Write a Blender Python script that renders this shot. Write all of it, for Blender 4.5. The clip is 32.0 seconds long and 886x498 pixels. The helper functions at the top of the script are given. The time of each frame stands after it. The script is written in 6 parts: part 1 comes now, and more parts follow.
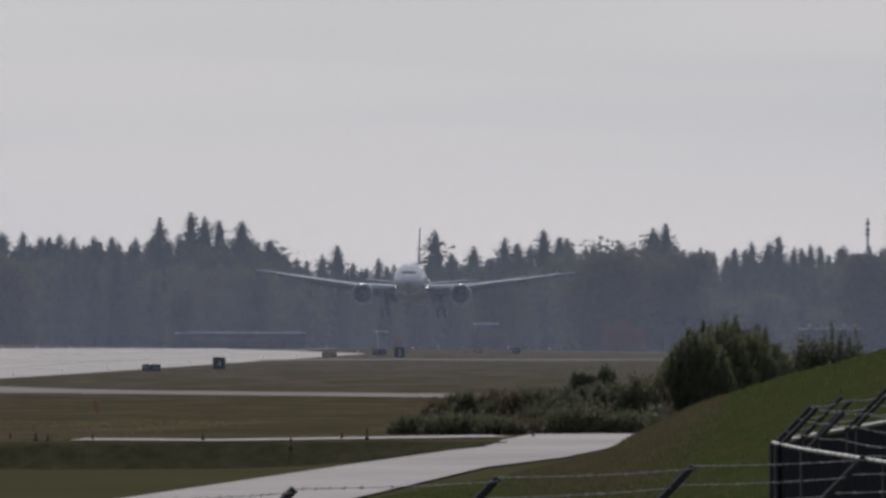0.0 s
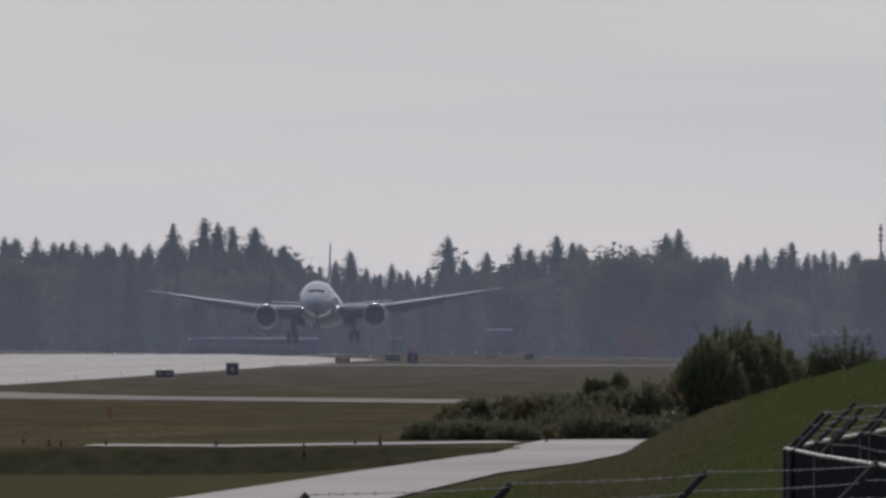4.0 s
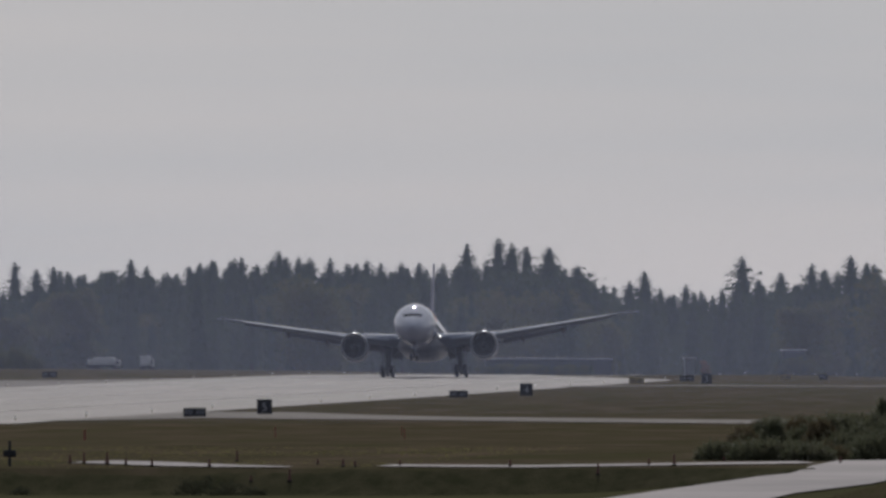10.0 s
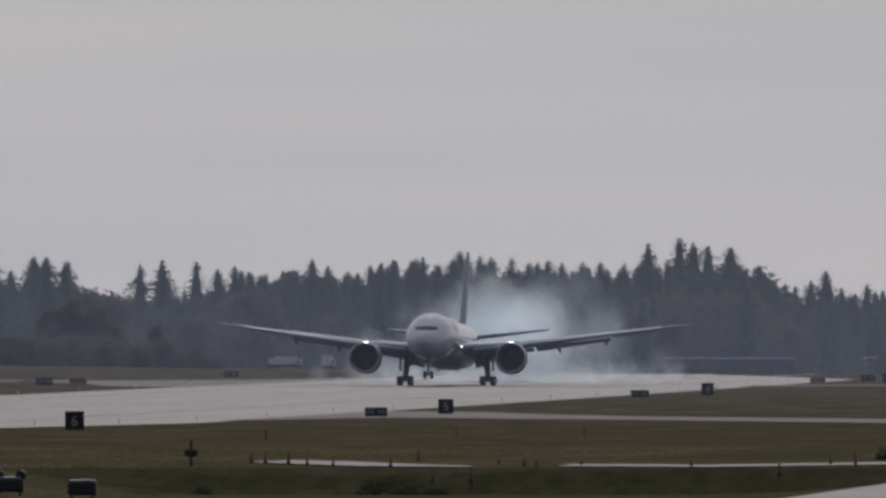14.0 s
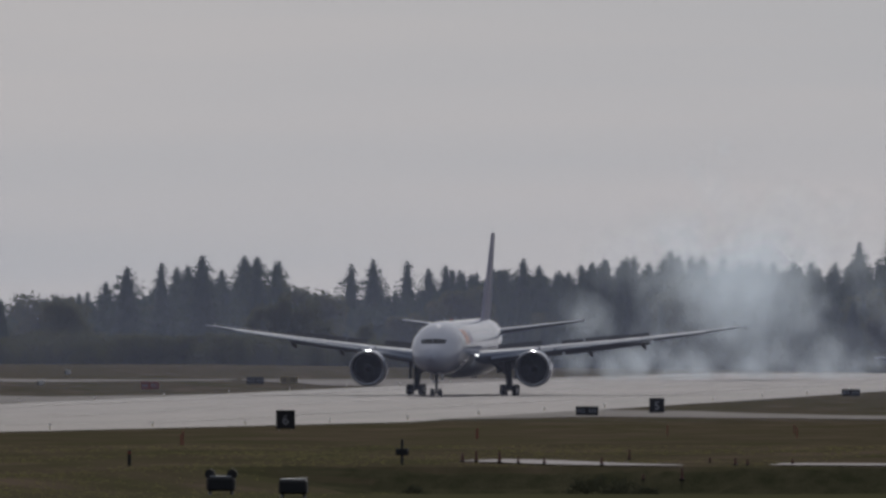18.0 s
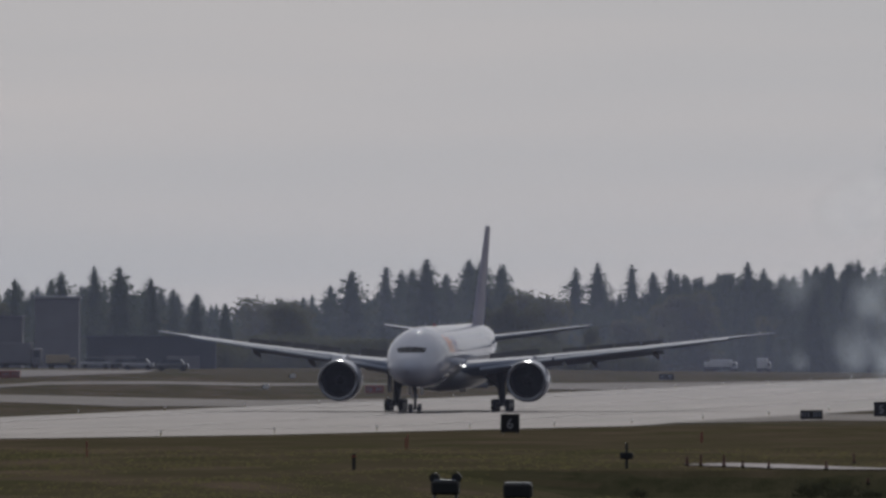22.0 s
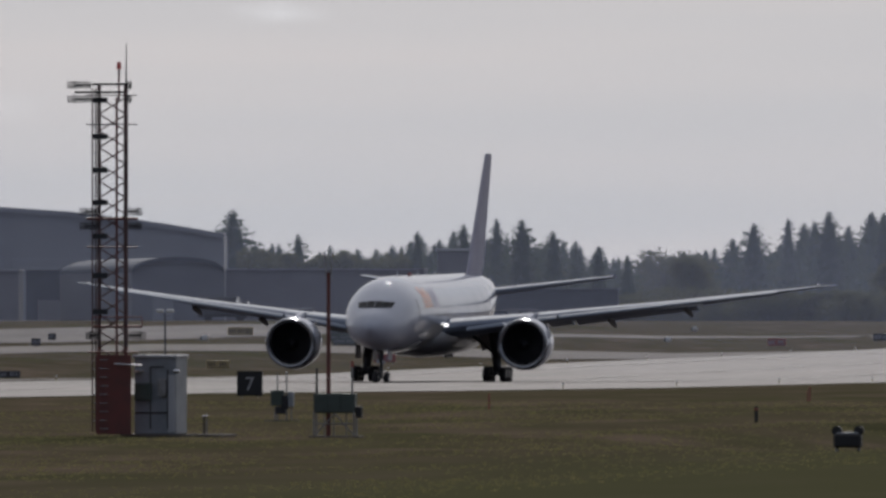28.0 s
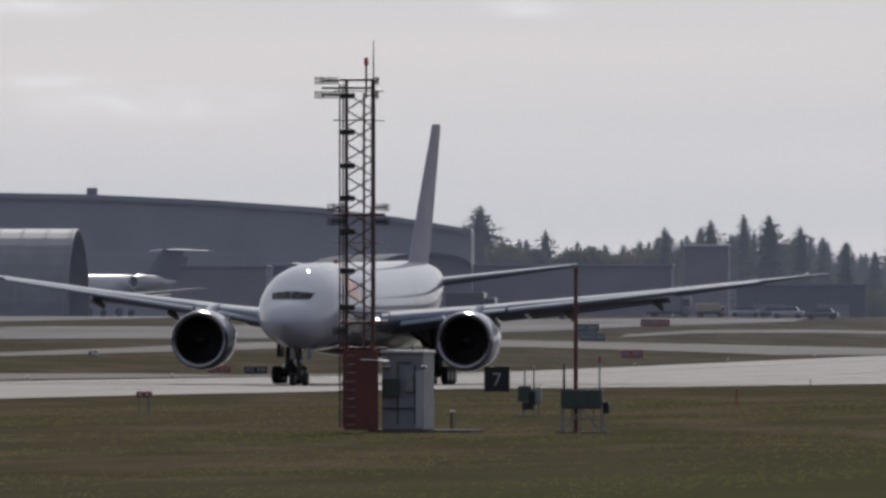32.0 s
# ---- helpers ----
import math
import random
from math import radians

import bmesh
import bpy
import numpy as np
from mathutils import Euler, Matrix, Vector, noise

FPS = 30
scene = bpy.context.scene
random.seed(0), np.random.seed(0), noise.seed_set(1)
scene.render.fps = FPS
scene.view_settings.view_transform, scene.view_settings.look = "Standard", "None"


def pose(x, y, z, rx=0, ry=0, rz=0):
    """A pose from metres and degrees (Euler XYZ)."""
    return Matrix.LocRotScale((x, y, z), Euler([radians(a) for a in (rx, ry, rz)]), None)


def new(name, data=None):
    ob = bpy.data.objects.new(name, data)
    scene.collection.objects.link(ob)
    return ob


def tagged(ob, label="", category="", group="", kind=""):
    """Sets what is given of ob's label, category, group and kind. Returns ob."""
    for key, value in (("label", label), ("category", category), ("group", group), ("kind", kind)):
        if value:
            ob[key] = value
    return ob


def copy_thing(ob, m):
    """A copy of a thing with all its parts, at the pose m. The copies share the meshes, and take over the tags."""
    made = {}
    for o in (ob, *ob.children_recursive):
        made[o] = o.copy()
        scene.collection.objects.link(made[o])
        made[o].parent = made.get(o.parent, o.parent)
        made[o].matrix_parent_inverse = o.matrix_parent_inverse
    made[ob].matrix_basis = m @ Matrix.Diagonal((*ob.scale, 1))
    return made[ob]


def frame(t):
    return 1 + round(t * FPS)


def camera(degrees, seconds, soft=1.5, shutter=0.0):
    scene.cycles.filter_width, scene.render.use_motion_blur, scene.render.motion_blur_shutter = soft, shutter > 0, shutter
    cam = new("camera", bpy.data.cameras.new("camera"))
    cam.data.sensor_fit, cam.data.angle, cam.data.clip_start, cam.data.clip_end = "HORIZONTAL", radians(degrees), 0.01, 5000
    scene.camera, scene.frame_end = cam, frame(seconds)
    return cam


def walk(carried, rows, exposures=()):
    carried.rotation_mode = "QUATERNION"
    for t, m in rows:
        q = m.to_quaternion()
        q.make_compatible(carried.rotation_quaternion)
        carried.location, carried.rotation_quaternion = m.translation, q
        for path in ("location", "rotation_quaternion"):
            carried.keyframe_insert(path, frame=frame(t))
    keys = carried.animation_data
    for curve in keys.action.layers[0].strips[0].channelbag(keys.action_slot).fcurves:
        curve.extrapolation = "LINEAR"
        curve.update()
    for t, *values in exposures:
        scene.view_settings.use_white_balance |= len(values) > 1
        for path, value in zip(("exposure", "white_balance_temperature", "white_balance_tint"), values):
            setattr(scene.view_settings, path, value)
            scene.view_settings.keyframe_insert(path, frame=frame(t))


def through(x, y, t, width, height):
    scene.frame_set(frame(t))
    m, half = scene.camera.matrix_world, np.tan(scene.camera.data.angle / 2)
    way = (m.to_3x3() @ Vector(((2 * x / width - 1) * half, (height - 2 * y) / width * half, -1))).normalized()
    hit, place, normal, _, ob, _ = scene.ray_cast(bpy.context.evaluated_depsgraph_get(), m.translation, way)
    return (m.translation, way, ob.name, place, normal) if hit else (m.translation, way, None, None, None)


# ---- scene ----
# one plan: the eye at the origin, z 8 m; the runway runs along y, away from the camera; 1000 ft between the numbered boards
EYE = 8.0
HAZE = 0.0152
cam = camera(3.1131, 32.0, soft=3.0)
CAM_ROWS = [
    (0, 3.5082, 0.2185), (0.5, 3.5183, 0.2185), (1, 3.5208, 0.2221), (1.5, 3.5285, 0.2248), 
    (2, 3.5245, 0.2227), (2.5, 3.5320, 0.2257), (4.5, 3.5815, 0.2420), (5, 3.6595, 0.2446), 
    (5.5, 3.7871, 0.2452), (6, 3.8877, 0.2489), (6.5, 3.9270, 0.2474), (7, 3.9650, 0.2441), 
    (7.5, 4.0137, 0.2591), (8, 4.0994, 0.2811), (8.5, 4.2278, 0.3022), (9, 4.3695, 0.3111), 
    (9.5, 4.4931, 0.3085), (10, 4.5878, 0.3106), (10.5, 4.6700, 0.3089), (11, 4.7450, 0.3092), 
    (11.5, 4.8197, 0.3092), (12, 4.8948, 0.3050), (12.5, 4.9660, 0.3047), (13, 5.0371, 0.3060), 
    (13.5, 5.1184, 0.3051), (14, 5.2250, 0.3093), (14.5, 5.3267, 0.3109), (16.5, 5.7188, 0.3092), 
    (17, 5.8212, 0.3115), (17.5, 5.8983, 0.3080), (18, 5.9665, 0.3055), (18.5, 6.0590, 0.3100), 
    (19, 6.1494, 0.3106), (19.5, 6.2404, 0.3076), (20, 6.3512, 0.3082), (20.5, 6.4740, 0.3118), 
    (21, 6.5695, 0.3166), (21.5, 6.6535, 0.3167), (22, 6.7554, 0.3189), (22.5, 6.8600, 0.3166), 
    (23, 6.9837, 0.3193), (23.5, 7.0907, 0.3230), (24, 7.1792, 0.3234), (24.5, 7.2605, 0.3234), 
    (25, 7.3376, 0.3139), (25.5, 7.4783, 0.3068), (26, 7.6533, 0.2867), (26.5, 7.8254, 0.2764), 
    (28.5, 8.2502, 0.1028), (29, 8.3421, 0.0739), (29.5, 8.4836, 0.0820), (30, 8.6215, 0.1195), 
    (30.5, 8.7379, 0.1304), (31, 8.8207, 0.1301), (31.5, 8.8652, 0.1338), (32, 9.0382, 0.1378),
]
EXPOSURES = [(0, 0.02), (5, 0.02), (8, -0.06), (9, -0.17), (12, -0.24), (14, -0.27), (17, -0.35), (23, -0.33), (26.5, -0.26), (29, 0.18), (30, 0.22), (31, 0.17), (32, 0.17)]
walk(cam, [(t, pose(0, 0, EYE, 90 + up, 0, turn)) for t, turn, up in CAM_ROWS], [(t, stops, 6230, 11) for t, stops in EXPOSURES])

# ---- light ----
SUN_EL, SUN_AZ = 34.0, -4.0  # degrees; azimuth from +y towards +x
sun = new("sun", bpy.data.lights.new("sun", "SUN"))
sun.data.energy, sun.data.angle, sun.data.color = 2.6, radians(1.0), (1.0, 0.94, 0.86)
sun_dir = Vector((math.sin(radians(SUN_AZ)) * math.cos(radians(SUN_EL)), math.cos(radians(SUN_AZ)) * math.cos(radians(SUN_EL)), math.sin(radians(SUN_EL))))
sun.matrix_basis = Matrix.Translation((0, 0, 200)) @ (-sun_dir).to_track_quat("-Z", "Y").to_matrix().to_4x4()


def nodes_of(tree, kind, **values):
    n = tree.nodes.new(kind)
    for k, v in values.items():
        n.inputs[k.replace("_", " ")].default_value = v
    return n


world = bpy.data.worlds.new("sky")
world.use_nodes = True
scene.world = world
wt = world.node_tree
wt.nodes.clear()
sky = wt.nodes.new("ShaderNodeTexSky")
sky.sky_type, sky.sun_disc = "NISHITA", False
sky.sun_elevation, sky.sun_rotation = radians(SUN_EL), radians(SUN_AZ)
coords = wt.nodes.new("ShaderNodeTexCoord")
# thin cloud in long level streaks near the horizon
mp = wt.nodes.new("ShaderNodeMapping")
mp.inputs["Scale"].default_value = (5.0, 5.0, 105.0)
streak = nodes_of(wt, "ShaderNodeTexNoise", Scale=1.0, Detail=4.0, Roughness=0.5)
mp2 = wt.nodes.new("ShaderNodeMapping")
mp2.inputs["Scale"].default_value = (260.0, 260.0, 700.0)
mp2.inputs["Location"].default_value = (3.0, 1.0, 0.4)
puff = nodes_of(wt, "ShaderNodeTexNoise", Scale=1.0, Detail=5.0, Roughness=0.55)
ramp = wt.nodes.new("ShaderNodeValToRGB")
ramp.color_ramp.elements[0].position, ramp.color_ramp.elements[1].position = 0.36, 0.64
ramp.color_ramp.elements[0].color, ramp.color_ramp.elements[1].color = (4.95, 5.02, 5.16, 1), (5.9, 5.6, 5.5, 1)
ramp2 = wt.nodes.new("ShaderNodeValToRGB")
ramp2.color_ramp.elements[0].position, ramp2.color_ramp.elements[1].position = 0.34, 0.62
ramp2.color_ramp.elements[0].color, ramp2.color_ramp.elements[1].color = (0, 0, 0, 1), (1, 1, 1, 1)
mixp = wt.nodes.new("ShaderNodeMixRGB")
mixp.inputs[2].default_value = (6.9, 6.85, 6.9, 1)
mix = wt.nodes.new("ShaderNodeMixRGB")
mix.inputs[0].default_value = 0.97
# small white clouds: bearing and height of the middle, half width and half height, in the opening view's measure
veil = None
for cu, cy, cw, ch in ((-2540, 222, 300, 46), (-1850, 54, 105, 26), (-2720, 52, 150, 22), (-2700, 185, 120, 20)):
    cb = 0.0884 - cu / 28846
    c_sub, c_mul, c_len = (wt.nodes.new("ShaderNodeVectorMath") for _ in range(3))
    c_sub.operation, c_mul.operation, c_len.operation = "SUBTRACT", "MULTIPLY", "LENGTH"
    c_sub.inputs[1].default_value = (-math.sin(cb), math.cos(cb), (551 - cy) / 28846)
    c_mul.inputs[1].default_value = (28846 / cw, 0, 28846 / ch)
    c_map = wt.nodes.new("ShaderNodeMapRange")
    c_map.inputs["From Min"].default_value, c_map.inputs["From Max"].default_value = 1.0, 0.1
    c_map.inputs["To Max"].default_value = 0.75
    c_on = wt.nodes.new("ShaderNodeMath")
    c_on.operation = "MULTIPLY"
    for a, b in ((coords.outputs["Generated"], c_sub.inputs[0]), (c_sub.outputs[0], c_mul.inputs[0]), (c_mul.outputs[0], c_len.inputs[0]), (c_len.outputs["Value"], c_map.inputs[0]), (c_map.outputs[0], c_on.inputs[0]), (ramp2.outputs[0], c_on.inputs[1])):
        wt.links.new(a, b)
    if veil is None:
        veil = c_on.outputs[0]
    else:
        c_max = wt.nodes.new("ShaderNodeMath")
        c_max.operation = "MAXIMUM"
        wt.links.new(veil, c_max.inputs[0])
        wt.links.new(c_on.outputs[0], c_max.inputs[1])
        veil = c_max.outputs[0]
wt.links.new(veil, mixp.inputs[0])
# the hazy sky is brightest round the sun and bluer and dimmer away from it
dotn = wt.nodes.new("ShaderNodeVectorMath")
dotn.operation = "DOT_PRODUCT"
dotn.inputs[1].default_value = tuple(sun_dir)
away = wt.nodes.new("ShaderNodeMapRange")
away.inputs["From Min"].default_value, away.inputs["From Max"].default_value = -0.75, 0.78
tone = wt.nodes.new("ShaderNodeMixRGB")
tone.inputs[1].default_value, tone.inputs[2].default_value = (0.25, 0.31, 0.44, 1), (1, 1, 1, 1)
dim = wt.nodes.new("ShaderNodeMixRGB")
dim.blend_type, dim.inputs[0].default_value = "MULTIPLY", 1.0
bg = nodes_of(wt, "ShaderNodeBackground", Strength=0.1)
out = wt.nodes.new("ShaderNodeOutputWorld")
for a, b in ((coords.outputs["Generated"], mp.inputs[0]), (mp.outputs[0], streak.inputs["Vector"]), (streak.outputs[0], ramp.inputs[0]),
             (coords.outputs["Generated"], mp2.inputs[0]), (mp2.outputs[0], puff.inputs["Vector"]), (puff.outputs[0], ramp2.inputs[0]),
             (ramp.outputs[0], mixp.inputs[1]),
             (coords.outputs["Generated"], dotn.inputs[0]), (dotn.outputs["Value"], away.inputs[0]), (away.outputs[0], tone.inputs[0]), (mixp.outputs[0], dim.inputs[1]), (tone.outputs[0], dim.inputs[2]),
             (sky.outputs[0], mix.inputs[1]), (dim.outputs[0], mix.inputs[2]), (mix.outputs[0], bg.inputs[0]), (bg.outputs[0], out.inputs[0])):
    wt.links.new(a, b)


# ---- materials ----
def material(name, colour, rough=0.7, metal=0.0, second=None, size=1.0, bump=0.0, each=0.0, fine=None, gloss=0.5, coat=0.0, island=0.0, stretch=(1, 1, 1), detail=5.0):
    """A surface: two colours mixed by noise of a size in metres, a finer grain, relief, and a change from object to object."""
    m = bpy.data.materials.new(name)
    m.use_nodes = True
    t = m.node_tree
    p = t.nodes["Principled BSDF"]
    p.inputs["Roughness"].default_value, p.inputs["Metallic"].default_value = rough, metal
    p.inputs["Coat Weight"].default_value = coat
    p.inputs["Specular IOR Level"].default_value = gloss
    c2 = second or tuple(v * 0.78 for v in colour)
    tc = t.nodes.new("ShaderNodeTexCoord")
    ms = t.nodes.new("ShaderNodeMapping")
    ms.inputs["Scale"].default_value = tuple(s / size for s in stretch)
    n1 = nodes_of(t, "ShaderNodeTexNoise", Scale=1.0, Detail=detail, Roughness=0.6)
    n2 = nodes_of(t, "ShaderNodeTexNoise", Scale=9.0, Detail=3.0, Roughness=0.6)
    mr = t.nodes.new("ShaderNodeMapRange")
    mr.inputs["From Min"].default_value, mr.inputs["From Max"].default_value = 0.33, 0.67
    add = t.nodes.new("ShaderNodeMath")
    add.operation = "MULTIPLY_ADD"
    add.inputs[1].default_value, add.inputs[2].default_value = 0.5 if fine is None else fine, -0.25 if fine is None else -fine / 2
    summ = t.nodes.new("ShaderNodeMath")
    summ.use_clamp = True
    cr = t.nodes.new("ShaderNodeMixRGB")
    cr.inputs[1].default_value, cr.inputs[2].default_value = (*colour, 1), (*c2, 1)
    L = t.links.new
    L(tc.outputs["Object"], ms.inputs[0])
    L(ms.outputs[0], n1.inputs["Vector"])
    L(ms.outputs[0], n2.inputs["Vector"])
    L(n1.outputs[0], mr.inputs[0])
    L(n2.outputs[0], add.inputs[0])
    L(mr.outputs[0], summ.inputs[0])
    L(add.outputs[0], summ.inputs[1])
    L(summ.outputs[0], cr.inputs[0])
    last = cr.outputs[0]
    if each or island:
        if each:
            rnd = t.nodes.new("ShaderNodeObjectInfo").outputs["Random"]
        else:
            rnd = t.nodes.new("ShaderNodeNewGeometry").outputs["Random Per Island"]
        spread = each or island
        m2 = t.nodes.new("ShaderNodeMapRange")
        m2.inputs["To Min"].default_value, m2.inputs["To Max"].default_value = 1 - spread, 1 + spread
        hv = t.nodes.new("ShaderNodeHueSaturation")
        L(rnd, m2.inputs[0])
        L(m2.outputs[0], hv.inputs["Value"])
        L(last, hv.inputs["Color"])
        last = hv.outputs[0]
    L(last, p.inputs["Base Color"])
    if bump:
        b = nodes_of(t, "ShaderNodeBump", Strength=1.0, Distance=bump)
        L(n2.outputs[0], b.inputs["Height"])
        L(b.outputs[0], p.inputs["Normal"])
    return m


def leafy(name, colour, second, through=0.0, island=0.05):
    """Foliage: diffuse, partly see-through to light, with a change from clump to clump."""
    m = material(name, colour, 0.75, second=second, size=2.0, island=island)
    t = m.node_tree
    p = t.nodes["Principled BSDF"]
    src = p.inputs["Base Color"].links[0].from_socket
    tr = t.nodes.new("ShaderNodeBsdfTranslucent")
    weak = t.nodes.new("ShaderNodeMixRGB")
    weak.blend_type, weak.inputs[0].default_value, weak.inputs[2].default_value = "MULTIPLY", 1.0, (through, through, through, 1)
    t.links.new(src, weak.inputs[1])
    t.links.new(weak.outputs[0], tr.inputs["Color"])
    # leaves send light back and let a part of it through
    ms = t.nodes.new("ShaderNodeAddShader")
    p.inputs["Specular IOR Level"].default_value = 0.1
    o = t.nodes["Material Output"]
    t.links.new(p.outputs[0], ms.inputs[0])
    t.links.new(tr.outputs[0], ms.inputs[1])
    t.links.new(ms.outputs[0], o.inputs["Surface"])
    return m


M_GRASS = material("grass", (0.078, 0.064, 0.044), 0.9, second=(0.048, 0.043, 0.027), size=4, bump=0.05, stretch=(1.0, 0.25, 1), detail=8, gloss=0.0, fine=1.1)
# broad greener and browner swathes in the airfield grass
gt = M_GRASS.node_tree
gp = gt.nodes["Principled BSDF"]
gsrc = gp.inputs["Base Color"].links[0].from_socket
for size, stretch, tint, lo, hi in ((30, (1.0, 0.5, 1), (0.056, 0.051, 0.03, 1), 0.48, 0.64), (9, (1, 0.3, 1), (0.047, 0.049, 0.024, 1), 0.5, 0.64), (5, (1, 0.25, 1), (0.1, 0.076, 0.06, 1), 0.5, 0.66), (2.4, (1, 0.22, 1), (0.05, 0.045, 0.028, 1), 0.55, 0.7)):
    gc, gm, gn, gr, gx = (gt.nodes.new("ShaderNode" + k) for k in ("TexCoord", "Mapping", "TexNoise", "MapRange", "MixRGB"))
    gm.inputs["Scale"].default_value = tuple(v / size for v in stretch)
    gm.inputs["Location"].default_value = (size, 2.0, 0)
    gn.inputs["Scale"].default_value, gn.inputs["Detail"].default_value = 1.0, 6.0
    gr.inputs["From Min"].default_value, gr.inputs["From Max"].default_value = lo, hi
    gr.inputs["To Max"].default_value = 0.7
    gx.inputs[2].default_value = tint
    for a, b in ((gc.outputs["Object"], gm.inputs[0]), (gm.outputs[0], gn.inputs["Vector"]), (gn.outputs[0], gr.inputs[0]), (gr.outputs[0], gx.inputs[0]), (gsrc, gx.inputs[1])):
        gt.links.new(a, b)
    gsrc = gx.outputs[0]
# two swards with ragged borders: rank green beside the service road, rough brown before the ditch
gc, gm, gn, gd, gq = (gt.nodes.new("ShaderNode" + k) for k in ("TexCoord", "Mapping", "TexNoise", "VectorMath", "VectorMath"))
gm.inputs["Scale"].default_value = (0.12, 0.03, 1)
gn.inputs["Scale"].default_value, gn.inputs["Detail"].default_value = 1.0, 5.0
gd.operation, gq.operation = "MULTIPLY_ADD", "ADD"
gd.inputs[1].default_value, gd.inputs[2].default_value = (12, 120, 0), (-6, -60, 0)
gxyz = gt.nodes.new("ShaderNodeSeparateXYZ")
for a, b in ((gc.outputs["Object"], gm.inputs[0]), (gm.outputs[0], gn.inputs["Vector"]), (gn.outputs["Color"], gd.inputs[0]), (gd.outputs[0], gq.inputs[0]), (gc.outputs["Object"], gq.inputs[1]), (gq.outputs[0], gxyz.inputs[0])):
    gt.links.new(a, b)
for west, east, tint in ((-80, -70, (0.054, 0.05, 0.031, 1)), (-70, -61, (0.055, 0.057, 0.029, 1))):
    gr, gy, gf, gx = (gt.nodes.new("ShaderNode" + k) for k in ("MapRange", "MapRange", "Math", "MixRGB"))
    gr.inputs["From Min"].default_value, gr.inputs["From Max"].default_value = west, east
    gy.inputs["From Min"].default_value, gy.inputs["From Max"].default_value = 690, 640
    gr.inputs["To Max"].default_value = 0.6
    gf.operation, gx.inputs[2].default_value = "MULTIPLY", tint
    for a, b in ((gxyz.outputs["X"], gr.inputs[0]), (gxyz.outputs["Y"], gy.inputs[0]), (gr.outputs[0], gf.inputs[0]), (gy.outputs[0], gf.inputs[1]), (gf.outputs[0], gx.inputs[0]), (gsrc, gx.inputs[1])):
        gt.links.new(a, b)
    gsrc = gx.outputs[0]
gt.links.new(gsrc, gp.inputs["Base Color"])
M_GREEN = material("green_grass", (0.026, 0.041, 0.014), 0.9, second=(0.052, 0.05, 0.022), size=1.3, bump=0.06, detail=8, gloss=0.0)
M_CONC = material("concrete", (0.1, 0.083, 0.083), 0.7, gloss=0.09, fine=0.8, second=(0.056, 0.049, 0.048), size=14, stretch=(1.6, 0.12, 1), bump=0.004, detail=8)
M_TAXI = material("taxiway_concrete", (0.12, 0.108, 0.106), 0.8, gloss=0.03, second=(0.06, 0.055, 0.055), size=14, stretch=(1.6, 0.12, 1), bump=0.004, detail=8)
M_ROAD = material("road_surface", (0.27, 0.25, 0.25), 0.8, gloss=0.04, second=(0.2, 0.185, 0.19), size=9, stretch=(1, 0.3, 1), bump=0.004)
M_OLD = material("old_pavement", (0.12, 0.107, 0.1), 0.8, gloss=0.03, second=(0.09, 0.08, 0.072), size=12, stretch=(1, 0.2, 1))
M_MARK = material("road_paint", (0.26, 0.245, 0.24), 0.7, second=(0.16, 0.148, 0.145), size=2, gloss=0.1)
# white dimmed and tinted blue, with shade and reflected sky in the colour
M_WHITE = material("skylit_white_paint", (0.43, 0.455, 0.52), 0.45, second=(0.385, 0.405, 0.47), size=4, coat=1.0, gloss=0.0)
# the livery's belly grey, darkened further with the underside's shade
M_BELLY = material("grey_paint", (0.2, 0.21, 0.23), 0.35, second=(0.16, 0.165, 0.18), size=2, coat=0.3)
M_FINP = material("violet_paint", (0.29, 0.29, 0.36), 0.5, second=(0.23, 0.22, 0.29), size=3, gloss=0.2)
M_ORANGE = material("orange_paint", (0.62, 0.2, 0.06), 0.3, size=2)
M_VIOLET = material("dark_violet_paint", (0.1, 0.06, 0.2), 0.3, size=2)
M_WINGG = material("wing_grey", (0.19, 0.22, 0.28), 0.6, second=(0.16, 0.185, 0.235), size=3, gloss=0.05)
M_LIP = material("inlet_metal", (0.26, 0.27, 0.29), 0.27, metal=0.9, size=1)
# grey darkened to carry the shade on lowered flaps and raised spoilers
M_FLAP = material("shaded_flap_grey", (0.085, 0.085, 0.094), 0.6, gloss=0.15, second=(0.065, 0.064, 0.068), size=2)
M_SLAT = material("slat_metal", (0.21, 0.24, 0.295), 0.6, second=(0.175, 0.2, 0.25), size=2, gloss=0.05)
M_METAL = material("bright_metal", (0.7, 0.7, 0.72), 0.18, metal=1.0, size=1)
M_STEEL = material("dull_steel", (0.3, 0.3, 0.31), 0.5, metal=0.7, second=(0.2, 0.19, 0.18), size=0.4)
M_GEAR = material("gear_steel", (0.055, 0.056, 0.059), 0.5, metal=0.4, second=(0.04, 0.04, 0.04), size=0.4)
M_GLOW = material("glowing_lens_glass", (0.8, 0.8, 0.78), 0.1, size=1)
M_GLOW.node_tree.nodes["Principled BSDF"].inputs["Emission Color"].default_value = (1.0, 0.96, 0.9, 1)
M_GLOW.node_tree.nodes["Principled BSDF"].inputs["Emission Strength"].default_value = 2.5
M_DARK = material("dark_metal", (0.03, 0.03, 0.034), 0.45, metal=0.3, size=0.5)
M_RUBBER = material("rubber", (0.018, 0.018, 0.02), 0.75, size=0.3, bump=0.002)
M_GLASS = material("cockpit_glass", (0.012, 0.014, 0.018), 0.1, size=1, gloss=0.08)
M_BLACK = material("black_panel", (0.012, 0.012, 0.014), 0.5, size=0.5)
M_YELLOW = material("yellow_panel", (0.3, 0.23, 0.09), 0.55, size=0.6)
